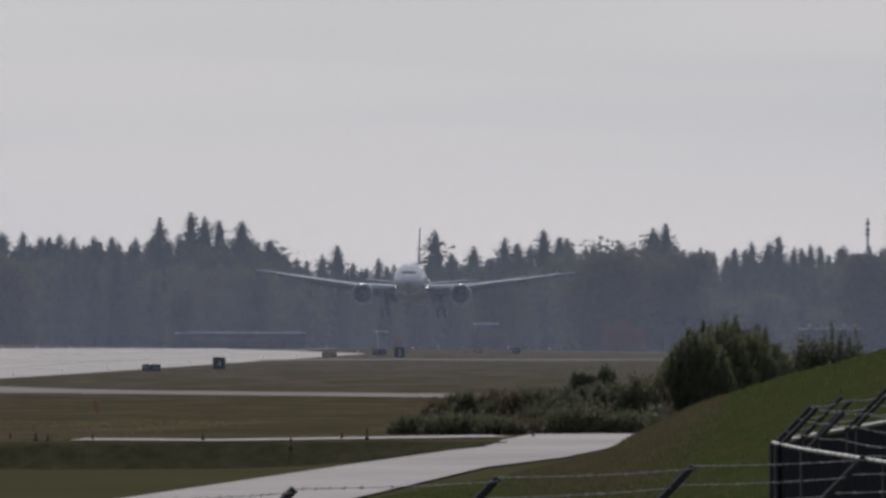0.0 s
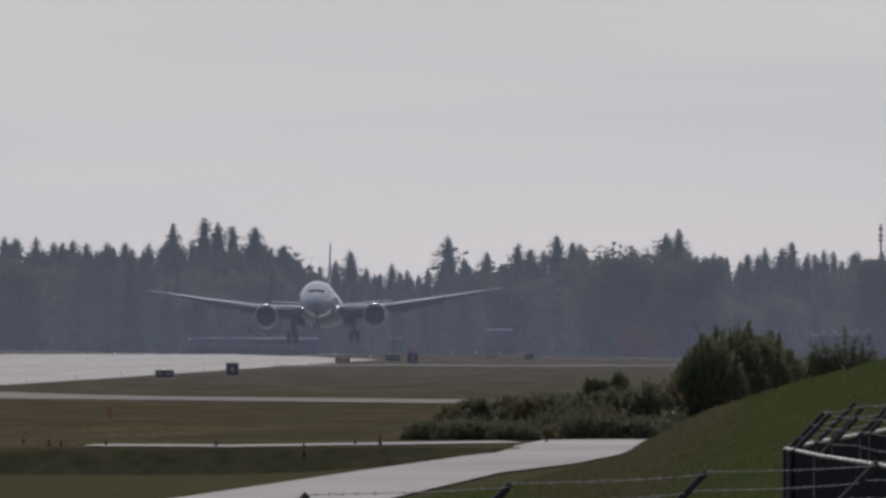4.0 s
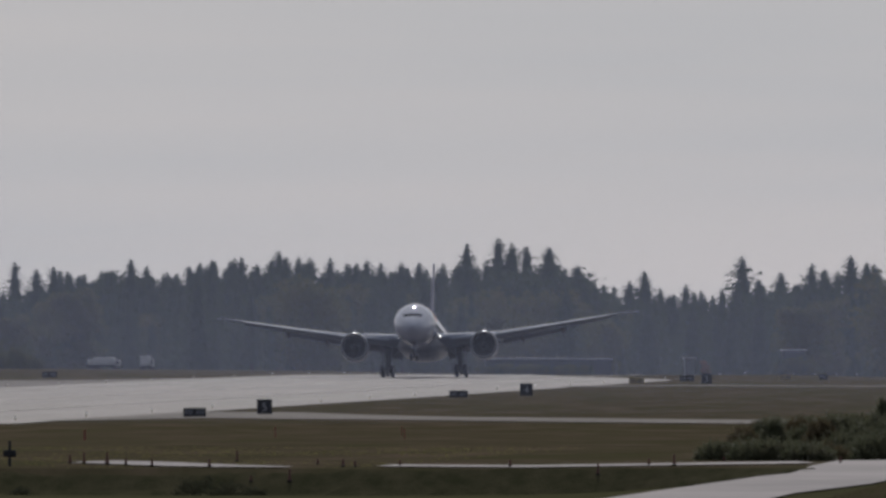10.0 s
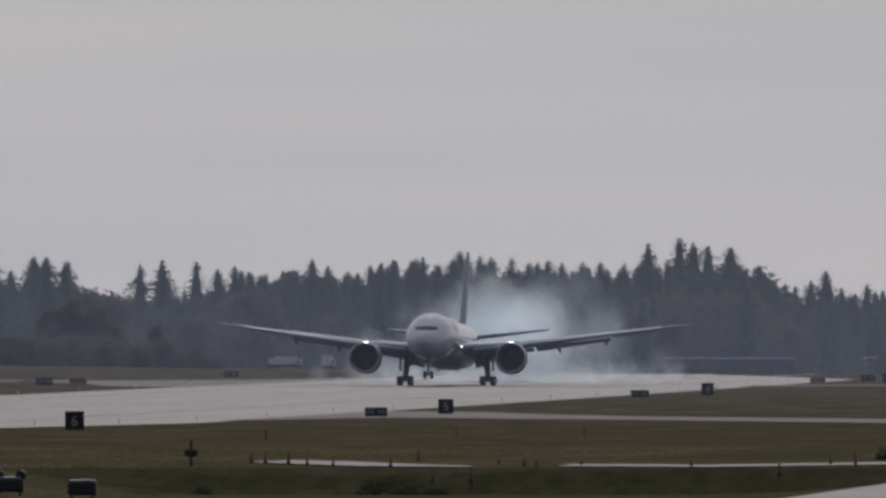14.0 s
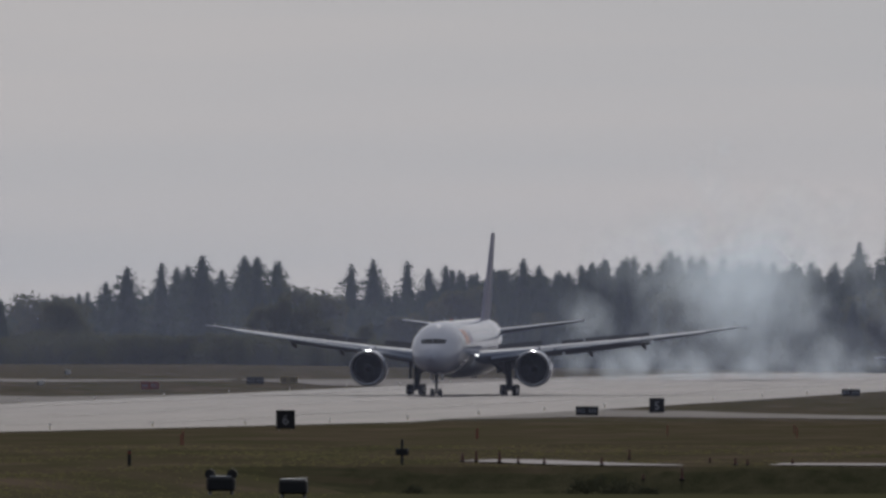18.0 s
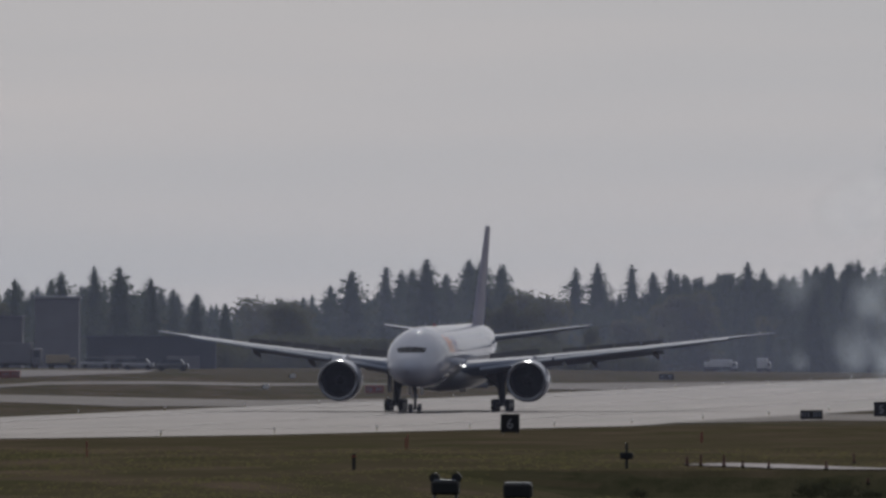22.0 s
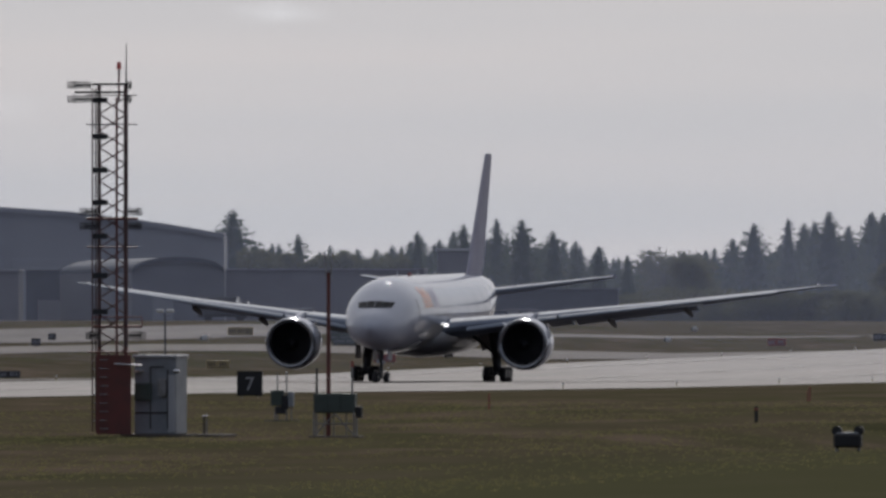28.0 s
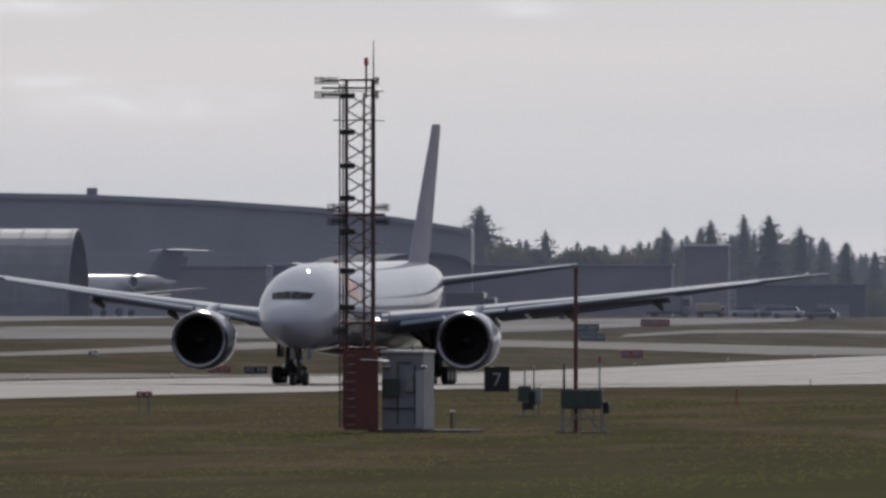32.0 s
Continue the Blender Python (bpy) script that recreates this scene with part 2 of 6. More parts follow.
M_RED = material("red_panel", (0.27, 0.06, 0.045), 0.5, second=(0.2, 0.05, 0.04), size=0.5)
M_REDW = material("red_tower_paint", (0.14, 0.034, 0.028), 0.55, second=(0.09, 0.03, 0.026), size=0.6)
M_OLIVE = material("olive_paint", (0.05, 0.068, 0.06), 0.55, second=(0.036, 0.05, 0.044), size=0.5)
M_SHED = material("shed_paint", (0.24, 0.26, 0.285), 0.55, second=(0.18, 0.195, 0.215), size=0.8)
# orange darkened so that the cones look backlit
M_ORANGEC = material("backlit_cone_orange", (0.11, 0.038, 0.028), 0.55, size=0.3)
M_LIGHTW = material("light_housing", (0.6, 0.6, 0.58), 0.35, size=0.3)
M_BARK = material("bark", (0.07, 0.055, 0.045), 0.9, second=(0.045, 0.035, 0.03), size=0.6, bump=0.03)
M_FIR = leafy("fir_needles", (0.046, 0.062, 0.046), (0.068, 0.08, 0.058), 0.35)
M_LEAF = leafy("leaves", (0.07, 0.08, 0.045), (0.09, 0.085, 0.05), 0.4)
M_BUSH = leafy("shrub_leaves", (0.058, 0.07, 0.038), (0.09, 0.092, 0.056), 0.55, 0.2)
M_DITCH = leafy("rank_grass", (0.085, 0.09, 0.055), (0.105, 0.1, 0.064), 0.0, 0.12)
M_SCRUB = leafy("bramble_leaves", (0.06, 0.068, 0.038), (0.088, 0.086, 0.056), 0.5, 0.22)
M_STRAW = leafy("dry_grass", (0.12, 0.098, 0.06), (0.085, 0.074, 0.045), 0.3, 0.2)
for m in (M_SCRUB, M_BUSH):
    m.node_tree.nodes["Principled BSDF"].inputs["Specular IOR Level"].default_value = 0.45
M_DIM = material("dim_wall", (0.09, 0.098, 0.115), 0.8, gloss=0.1, second=(0.075, 0.082, 0.098), size=4)
M_SHELL = material("weathered_sheeting", (0.17, 0.178, 0.195), 0.6, gloss=0.15, second=(0.14, 0.147, 0.162), size=3)
# white paint greyed to put distance haze on far cars and jets
M_HAZEWHITE = material("hazed_white_paint", (0.3, 0.31, 0.33), 0.3, size=2, coat=0.5)
# dark wire; the lighter flecks in its colour imitate small glints
M_WIRE = material("glint_flecked_wire", (0.035, 0.035, 0.037), 0.45, metal=0.2, second=(0.16, 0.16, 0.165), size=0.09)
# cladding lightened and blued, with distance haze worked into the colour
M_WALLD = material("hazed_cladding", (0.25, 0.26, 0.285), 0.7, gloss=0.2, second=(0.215, 0.222, 0.25), size=6)
M_WALLG = material("grey_cladding", (0.19, 0.19, 0.205), 0.7, gloss=0.15, second=(0.155, 0.155, 0.168), size=5)
M_WALLL = material("pale_cladding", (0.42, 0.43, 0.45), 0.5, second=(0.34, 0.35, 0.37), size=5)
M_WINDOW = material("window_glass", (0.03, 0.035, 0.045), 0.1, size=2)
M_MESH = material("fence_screen", (0.02, 0.022, 0.026), 0.9, gloss=0.0, second=(0.03, 0.032, 0.036), size=0.3)
M_GALV = material("galvanised_steel", (0.3, 0.3, 0.3), 0.45, metal=0.7, second=(0.2, 0.2, 0.2), size=0.2)


# ---- building helpers ----
def mesh_of(name, bm, mat, smooth=False):
    me = bpy.data.meshes.new(name)
    bm.normal_update()
    bm.to_mesh(me)
    bm.free()
    if isinstance(mat, (list, tuple)):
        for m in mat:
            me.materials.append(m)
    else:
        me.materials.append(mat)
    if smooth:
        me.polygons.foreach_set("use_smooth", [True] * len(me.polygons))
        me.set_sharp_from_angle(angle=radians(40))
    return me


def part(name, bm, mat, parent, label="", smooth=False, m=None):
    ob = new(name, mesh_of(name, bm, mat, smooth) if isinstance(bm, bmesh.types.BMesh) else bm)
    ob.parent = parent
    if m is not None:
        ob.matrix_basis = m
    if label:
        tagged(ob, label)
    return ob


def thing(name, label, category, group="", kind="", m=None):
    ob = tagged(new(name), label, category, group, kind)
    if m is not None:
        ob.matrix_basis = m
    return ob


def box(bm, x0, x1, y0, y1, z0, z1, bevel=0.0, m=None):
    r = bmesh.ops.create_cube(bm, size=1.0)
    for v in r["verts"]:
        v.co = Vector(((x0 + x1) / 2 + v.co.x * (x1 - x0), (y0 + y1) / 2 + v.co.y * (y1 - y0), (z0 + z1) / 2 + v.co.z * (z1 - z0)))
    vs = r["verts"]
    if bevel:
        es = list({e for v in vs for e in v.link_edges})
        k = bmesh.ops.bevel(bm, geom=es, offset=bevel, segments=1, affect="EDGES")
        vs = list({v for f in k["faces"] for v in f.verts} | {v for v in vs if v.is_valid})
    if m is not None:
        for v in vs:
            v.co = m @ v.co
    return bm


def rod(bm, a, b, r0, r1=None, n=8):
    """A tapered round bar from a to b."""
    a, b = Vector(a), Vector(b)
    d = b - a
    q = d.to_track_quat("Z", "Y").to_matrix().to_4x4()
    res = bmesh.ops.create_cone(bm, cap_ends=True, segments=n, radius1=r0, radius2=r0 if r1 is None else r1, depth=d.length)
    t = Matrix.Translation((a + b) / 2) @ q
    for v in res["verts"]:
        v.co = t @ v.co
    return bm


def loft(bm, rings, cap=True):
    """Skins a run of equal closed rings of points."""
    vr = [[bm.verts.new(p) for p in ring] for ring in rings]
    n = len(vr[0])
    for a, b in zip(vr, vr[1:]):
        for i in range(n):
            bm.faces.new((a[i], a[(i + 1) % n], b[(i + 1) % n], b[i]))
    if cap:
        bm.faces.new(vr[0][::-1])
        bm.faces.new(vr[-1])
    bmesh.ops.recalc_face_normals(bm, faces=bm.faces)
    return bm


def B():
    return bmesh.new()


# ---- lie of the land (heights against the eye, along the near side and along the runway) ----
NEAR_Y = (-400, 0, 100, 250, 450, 633, 864, 1166, 1470, 1773, 2077, 2266, 2900, 3600, 6000)
NEAR_Z = (-1.6, -1.6, -3.0, -4.7, -5.2, -5.4, -5.6, -6.79, -7.03, -6.45, -6.05, -6.05, -8.2, -10.2, -14)
RUN_Y = (-400, 0, 100, 250, 450, 700, 1135, 1390, 1795, 2180, 2370, 2470, 2900, 3600, 6000)
RUN_Z = (-1.6, -1.6, -3.0, -4.7, -5.3, -5.8, -6.75, -7.42, -6.78, -6.05, -5.75, -5.7, -7.2, -9.2, -13)


def land(x, y):
    a, b = np.interp(y, NEAR_Y, NEAR_Z), np.interp(y, RUN_Y, RUN_Z)
    k = np.clip((-133 - x) / 15, 0, 1)
    dip = 1.15 * np.interp(y, (545, 600, 652, 669, 673), (0, 0.7, 1, 1, 0)) * np.interp(x, (-80, -72, -45, -38), (0, 1, 1, 0))
    rise = 3.3 * np.clip((-232 - x) / 60, 0, 1) * np.interp(y, (1850, 2000, 2300, 2500, 3000), (1, 0.88, 0.47, 0.4, 0.46))
    return float(EYE + a * (1 - k) + b * k + rise - dip)


def along(u, y0, r):
    """The place at range r in the bearing u and the level y0 of the opening view."""
    b = 0.0884 - u / 28846
    return -r * math.sin(b), r * math.cos(b), EYE + (551 - y0) / 28846 * r


# ---- ground ----
GRID_Y = sorted({*range(-400, 3600, 20), *NEAR_Y, *RUN_Y, 1850, 2300, 2500, 3000, 3800, 4200, 4700})
GRID_Y = sorted({*GRID_Y, *range(540, 690, 4), 673, 671, 669, 652})
GRID_Y = [y for y in GRID_Y if y <= 4900]
GRID_X = [-1500, -1100, -800, -600, -480, -400, -350, -320, -292, -277, -262, -247, -232, -190, -148, -140, -133, -110, -80, -72, -60, -52, -45, -38, -20, 20, 60, 120, 250, 500, 900]


def sheet(name, xs, ys, mat, lift=0.0, shift=None):
    """A sheet draped on the land; shift(x, y) moves it sideways."""
    vs, fs = [], []
    for y in ys:
        for x in xs:
            xx = x + (shift(x, y) if shift else 0)
            vs.append((xx, y, land(xx, y) + lift))
    n = len(xs)
    for j in range(len(ys) - 1):
        for i in range(n - 1):
            fs.append((j * n + i, j * n + i + 1, (j + 1) * n + i + 1, (j + 1) * n + i))
    me = bpy.data.meshes.new(name)
    me.from_pydata(vs, [], fs)
    me.materials.append(mat)
    return new(name, me)


ground = tagged(sheet("ground", GRID_X, GRID_Y, M_GRASS), "dry brownish-green mown airfield grass", "ground", kind="structure")


def near_edge(x, y):
    # the runway's side towards the camera is drawn in at both ends to fit its view
    return (x + 219) / 71 * float(np.interp(y, (700, 950, 1045, 1070, 1140, 2250, 2330, 2450), (-20, -20, -16, -8, 0, 0, -14, -36)))


RY = [y for y in GRID_Y if 640 <= y <= 2840]
runway = tagged(sheet("runway", [-219, -205, -190, -175, -160, -148], RY, M_CONC, 0.05, near_edge), "long pale grooved runway of worn concrete", "runway", kind="structure")
apron = tagged(sheet("apron", [-480, -400, -350, -322], [y for y in GRID_Y if 1500 <= y <= 1940], M_TAXI, 0.05), "grey concrete apron before the hangars", "apron", kind="structure")


# ---- aircraft: nose towards -y, origin on the ground under the main gear ----
# station from the nose, centre height, half height, half width
HULL = ((0, 4.4, 0.04, 0.04), (0.35, 4.46, 0.56, 0.62), (1.0, 4.46, 1.06, 1.32), (2.0, 4.5, 1.5, 1.92), (3.2, 4.68, 1.95, 2.38), (4.6, 4.97, 2.42, 2.72), (6.5, 5.28, 2.83, 2.95), (9, 5.4, 3.05, 3.07),
        (11.5, 5.45, 3.1, 3.1), (38, 5.45, 3.1, 3.1), (42, 5.52, 3.04, 3.08), (46.5, 5.8, 2.78, 2.85), (51.5, 6.28, 2.25, 2.3), (56, 6.75, 1.6, 1.6), (59.8, 7.1, 0.95, 0.85), (62.2, 7.25, 0.5, 0.3), (62.9, 7.27, 0.3, 0.08))
NOSE = 31.8
WING_UP = 0.04


def hull(s, a, out=0.0):
    """A point of the skin at station s; a: degrees round from the top, to the +x side."""
    st = [h[0] for h in HULL]
    i = max(0, min(len(st) - 2, int(np.searchsorted(st, s)) - 1))
    f = (s - st[i]) / (st[i + 1] - st[i])
    v = []
    for k in (1, 2, 3):
        p = [HULL[max(0, min(len(HULL) - 1, j))] for j in (i - 1, i, i + 1, i + 2)]
        d = lambda a_, b_: (b_[k] - a_[k]) / max(b_[0] - a_[0], 1e-6)
        h = p[2][0] - p[1][0]
        m0 = d(p[0], p[2]) * h if i > 0 else d(p[1], p[2]) * h * (2.2 if k > 1 else 1)
        m1 = d(p[1], p[3]) * h
        if i > 8:
            m0, m1 = d(p[0], p[2]) * h, d(p[1], p[3]) * h
        if p[1][k] == p[2][k]:
            m0 = m1 = 0
        v.append((2 * f**3 - 3 * f**2 + 1) * p[1][k] + (f**3 - 2 * f**2 + f) * m0 + (3 * f**2 - 2 * f**3) * p[2][k] + (f**3 - f**2) * m1)
    return Vector(((v[2] + out) * math.sin(radians(a)), s - NOSE, v[0] + (v[1] + out) * math.cos(radians(a))))


def patch(s0, s1, a0, a1, out, ns=4, na=4, top=None):
    """A thin plate that lies on the skin."""
    bm = B()
    g = [[None] * (na + 1) for _ in range(ns + 1)]
    for i in range(ns + 1):
        for j in range(na + 1):
            a = a0 + (a1 - a0) * j / na
            lo = s0 if top is None else s0 + (top - s0) * j / na
            g[i][j] = bm.verts.new(hull(lo + (s1 - lo) * i / ns, a, out))
    for i in range(ns):
        for j in range(na):
            bm.faces.new((g[i][j], g[i][j + 1], g[i + 1][j + 1], g[i + 1][j]))
    ex = bmesh.ops.extrude_face_region(bm, geom=list(bm.faces))
    mid = Vector((0, 0, 5.4))
    for v in [e for e in ex["geom"] if isinstance(e, bmesh.types.BMVert)]:
        d = Vector((v.co.x, 0, v.co.z - mid.z)).normalized()
        v.co -= d * (out + 0.03)
    bmesh.ops.recalc_face_normals(bm, faces=bm.faces)
    return bm


def pane_mesh(a0, a1, low, high, n=4):
    """A pane on the nose between two heights."""
    def station(a, z):
        lo, hi = 0.6, 9.0
        for _ in range(30):
            mid = (lo + hi) / 2
            lo, hi = (mid, hi) if hull(mid, a).z < z else (lo, mid)
        return lo
    bm = B()
    g = []
    for j in range(n + 1):
        a = a0 + (a1 - a0) * j / n
        g.append([(a, station(a, low + (high - low) * i / n)) for i in range(n + 1)])
    top = [[bm.verts.new(hull(s, a, 0.014)) for a, s in row] for row in g]
    for j in range(n):
        for i in range(n):
            bm.faces.new((top[j][i], top[j + 1][i], top[j + 1][i + 1], top[j][i + 1]))
    ex = bmesh.ops.extrude_face_region(bm, geom=list(bm.faces))
    for v in [e for e in ex["geom"] if isinstance(e, bmesh.types.BMVert)]:
        v.co += Vector((0, 0.06, -0.02))
    bmesh.ops.recalc_face_normals(bm, faces=bm.faces)
    return bm


def foil(stations, side=1, n=14):
    """A wing from stations (x, leading edge y, chord, z, thickness ratio, twist in degrees)."""
    rings = []
    for x, le, c, z, th, tw in stations:
        ring = []
        for i in range(2 * n):
            up = i < n
            k = i / n if up else (2 * n - i) / n
            f = (1 - math.cos(math.pi * k)) / 2
            t = th * c * 5 * (0.2969 * math.sqrt(f) - 0.126 * f - 0.3516 * f * f + 0.2843 * f**3 - 0.1036 * f**4) + 0.006
            dz = t * (1.05 if up else -0.95)
            dy = f * c
            ring.append(Vector((side * x, le + dy, z + dz - math.sin(radians(tw)) * (dy - c * 0.25))))
        rings.append(ring)
    return loft(B(), rings)


def tube(rings, n=28, cap=False):
    """Round body along y from (y, radius, z)."""
    return loft(B(), [[Vector((r * math.sin(2 * math.pi * i / n), y, z + r * math.cos(2 * math.pi * i / n))) for i in range(n)] for y, r, z in rings], cap)


def wheel_mesh(r, w):
    bm = loft(B(), [[Vector((x, rr * math.sin(2 * math.pi * i / 20), rr * math.cos(2 * math.pi * i / 20))) for i in range(20)]
                    for x, rr in ((-w / 2, r * 0.52), (-w / 2, r * 0.82), (-w * 0.4, r * 0.95), (-w * 0.22, r), (w * 0.22, r), (w * 0.4, r * 0.95), (w / 2, r * 0.82), (w / 2, r * 0.52))])
    return mesh_of("tyre", bm, M_RUBBER, True)


def hub_mesh(r, w):
    bm = loft(B(), [[Vector((x, rr * math.sin(2 * math.pi * i / 16), rr * math.cos(2 * math.pi * i / 16))) for i in range(16)] for x, rr in ((-w * 0.53, r * 0.2), (-w * 0.53, r * 0.5), (w * 0.53, r * 0.5), (w * 0.53, r * 0.2))])
    return mesh_of("rim", bm, M_STEEL, True)


def make_plane():
    p = thing("cargo_airliner", "white twin-engined cargo airliner with wheels and flaps down", "airplane")
    st = sorted({h[0] for h in HULL} | {0.1, 0.2, 0.6, 1.4, 1.7, 2.6, 3.8, 5.5, 7.7, 10, 15, 20, 25, 30, 35, 40, 44, 49, 54, 58})
    n = 44
    bm = loft(B(), [[hull(s, 360 * i / n) for i in range(n)] for s in st])
    body = part("fuselage", bm, M_WHITE, p, smooth=True)
    # belly fairing between the wings
    rings = []
    for s, w, lo in ((17.5, 1.6, 2.55), (20, 3.0, 2.1), (24, 3.5, 1.85), (30, 3.6, 1.8), (37, 3.5, 1.9), (41, 2.7, 2.2), (44, 1.2, 2.65)):
        rings.append([Vector((w * math.sin(radians(a)) * (1 if abs(math.sin(radians(a))) < 0.99 else 1), s - NOSE, 3.5 + (3.5 - lo) * math.cos(radians(a)) if a > 90 and a < 270 else 3.5 + 1.2 * math.cos(radians(a)))) for a in range(0, 360, 15)])
    part("belly_fairing", loft(B(), rings), M_BELLY, p, "grey belly fairing", True)
    # flight deck panes in one level band
    for k, (a0, a1) in enumerate(((0.4, 15.7), (16.1, 28.2), (28.6, 37))):
        for sd in (1, -1):
            part("windscreen_pane", pane_mesh(sd * a0, sd * a1, 6.0, 6.56 - 0.05 * k), M_GLASS, body, "dark flight deck pane", True)
    # plain shapes in the livery's colours on both sides of the nose
    for sd in (1, -1):
        for j, (s0, s1, a0, a1) in enumerate(((9.7, 10.35, 44, 80), (10.8, 11.35, 52, 80), (11.8, 12.35, 46, 80), (12.75, 13.3, 54, 80), (14.1, 14.6, 48, 80), (15.1, 15.6, 54, 80), (16.1, 16.6, 46, 80))):
            part("livery_shape", patch(s0, s1, sd * a0, sd * a1, 0.008, 3, 4), M_ORANGE if j < 4 else M_VIOLET, body, "orange livery shape" if j < 4 else "violet livery shape")
        part("cargo_door_line" if sd < 0 else "crew_door_line", patch(7.0, 7.12, sd * 62, sd * 98, 0.006, 1, 5), M_STEEL, body, "thin grey door outline")
        part("crew_door", patch(7.12, 8.15, sd * 62, sd * 98, 0.012, 3, 5), M_WHITE, body, "white crew door", True)
    for sd in (1, -1):
        part("belly_paint", patch(13.0, 57.0, sd * 106, sd * 179.5, 0.005, 30, 12), M_BELLY, body, "grey belly paint, darkened for its shade", True)
    part("beacon", tube([(20 - NOSE, 0.02, 8.7), (20 - NOSE + 0.1, 0.16, 8.62), (20.4 - NOSE, 0.16, 8.6), (20.5 - NOSE, 0.02, 8.55)], 10), M_RED, body, "small red beacon")
    for s, z, h in ((13.5, 8.55, 0.45), (24, 8.55, 0.5), (33, 8.55, 0.35)):
        part("antenna", foil([(0, 0, 0.5, 0, 0.12, 0), (h, 0.25, 0.25, 0, 0.12, 0)], 1, 5), M_BELLY, body, "blade antenna", m=pose(0, s - NOSE, z - 0.05, 0, -90, 0))
    for sd in (1, -1):
        w = part("inner_wing", foil([(2.2, -12.2, 14.6, 4.05, 0.12, 3), (3.3, -11.5, 13.4, 4.15, 0.12, 2.5), (9.6, -6.9, 8.9, 4.95, 0.11, 1), (11.4, -5.6, 8.33, 5.16, 0.11, 0.8)], sd), M_WINGG, p, "grey wing root panel", True, Matrix.Translation((0, 0, WING_UP)))
        ow = part("outer_wing", foil([(11.38, -5.6, 8.33, 5.16, 0.11, 0.8), (19.6, 0.6, 5.6, 6.12, 0.1, 0), (27.8, 6.9, 3.2, 7.15, 0.095, -1), (30.5, 9.8, 1.9, 7.5, 0.09, -1), (32.0, 12.1, 0.7, 7.7, 0.08, -1)], sd), M_WINGG, p, "grey outer wing with raked tip", True, Matrix.Translation((0, 0, WING_UP)))
        outer_wings.append((ow, sd))
        part("leading_edge_slat", foil([(4.6, -11.1, 1.3, 4.12, 0.2, -16), (9.6, -7.5, 1.15, 4.86, 0.2, -16), (11.3, -6.2, 1.1, 5.06, 0.2, -16)], sd, 8), M_SLAT, w, "grey metal slat", True)
        part("leading_edge_slat", foil([(11.5, -6.1, 1.1, 5.08, 0.2, -16), (19.6, 0.1, 0.85, 6.06, 0.2, -16), (27.8, 6.4, 0.6, 7.08, 0.2, -16)], sd, 8), M_SLAT, ow, "grey metal slat", True)
        part("inboard_flap", foil([(3.4, 1.6, 3.6, 3.66, 0.11, 33), (5.3, 1.6, 3.3, 3.88, 0.11, 29), (5.5, 1.6, 3.25, 3.9, 0.11, 16), (9.2, 1.6, 2.8, 4.35, 0.11, 14)], sd, 8), M_FLAP, w, "lowered flap, darkened for its shaded underside", True)
        part("flaperon", foil([(9.5, 1.6, 2.3, 4.5, 0.11, 10), (11.3, 2.1, 2.2, 4.7, 0.11, 10)], sd, 8), M_WINGG, w, smooth=True)
        part("outboard_flap", foil([(11.6, 2.2, 2.3, 4.82, 0.11, 15), (21.2, 6.0, 1.6, 5.86, 0.11, 11)], sd, 8), M_WINGG, ow, "lowered grey flap", True)
        part("aileron", foil([(21.7, 6.1, 1.3, 6.15, 0.1, 6), (27.6, 9.4, 0.8, 7.0, 0.1, 6)], sd, 8), M_WINGG, ow, smooth=True)
        for x, y, z in ((6.4, 1.0, 3.7), (14.6, 3.1, 4.75), (20.6, 5.5, 5.6)):
            part("flap_track_fairing", tube([(y - 2.4, 0.03, z + 0.12), (y - 1.6, 0.2, z + 0.05), (y, 0.25, z - 0.12), (y + 1.4, 0.18, z - 0.38), (y + 2.2, 0.03, z - 0.6)], 10), M_FLAP, w if x < 11 else ow, m=Matrix.Translation((sd * x, 0, 0)), smooth=True)
        part("wingtip_light", tube([(10.0, 0.02, 7.6), (10.1, 0.1, 7.62), (10.5, 0.1, 7.68), (10.7, 0.02, 7.7)], 8), M_METAL, ow, "wingtip light", m=Matrix.Translation((sd * 30.7, 0, 0)))
        # spoilers, hinged at their front edge
        for x0, x1, y0, y1, z0, z1, c in ((4.2, 6.6, -0.6, -0.5, 4.62, 4.85, 1.5), (6.7, 9.2, -0.5, -0.4, 4.88, 5.1, 1.5), (11.7, 14.2, 0.9, 1.8, 5.3, 5.58, 1.2), (14.3, 16.8, 1.85, 2.75, 5.6, 5.86, 1.15), (16.9, 19.4, 2.8, 3.7, 5.88, 6.14, 1.1), (19.5, 21.6, 3.75, 4.5, 6.15, 6.38, 1.0)):
            bm = B()
            ln = x1 - x0 + 0.1
            box(bm, 0, ln, 0, c, -0.03, 0.03, 0.012)
            for v in bm.verts:
                v.co.x *= sd
            bmesh.ops.recalc_face_normals(bm, faces=bm.faces)
            ob = part("spoiler", bm, M_FLAP, w if x0 < 11 else ow, "hinged wing spoiler panel")
            yaw = math.degrees(math.atan2(y1 - y0, ln)) * sd
            roll = -math.degrees(math.atan2(z1 - z0, ln)) * sd
            ob.matrix_basis = pose(sd * x0, y0, z0 - 0.02, -4, roll, yaw)
            spoilers.append((ob, (sd * x0, y0, z0 - 0.02), roll, yaw))
        # engine
        y0, zc = -13.4, 2.98
        mv = Matrix.Translation((sd * 9.61, 0, 0))
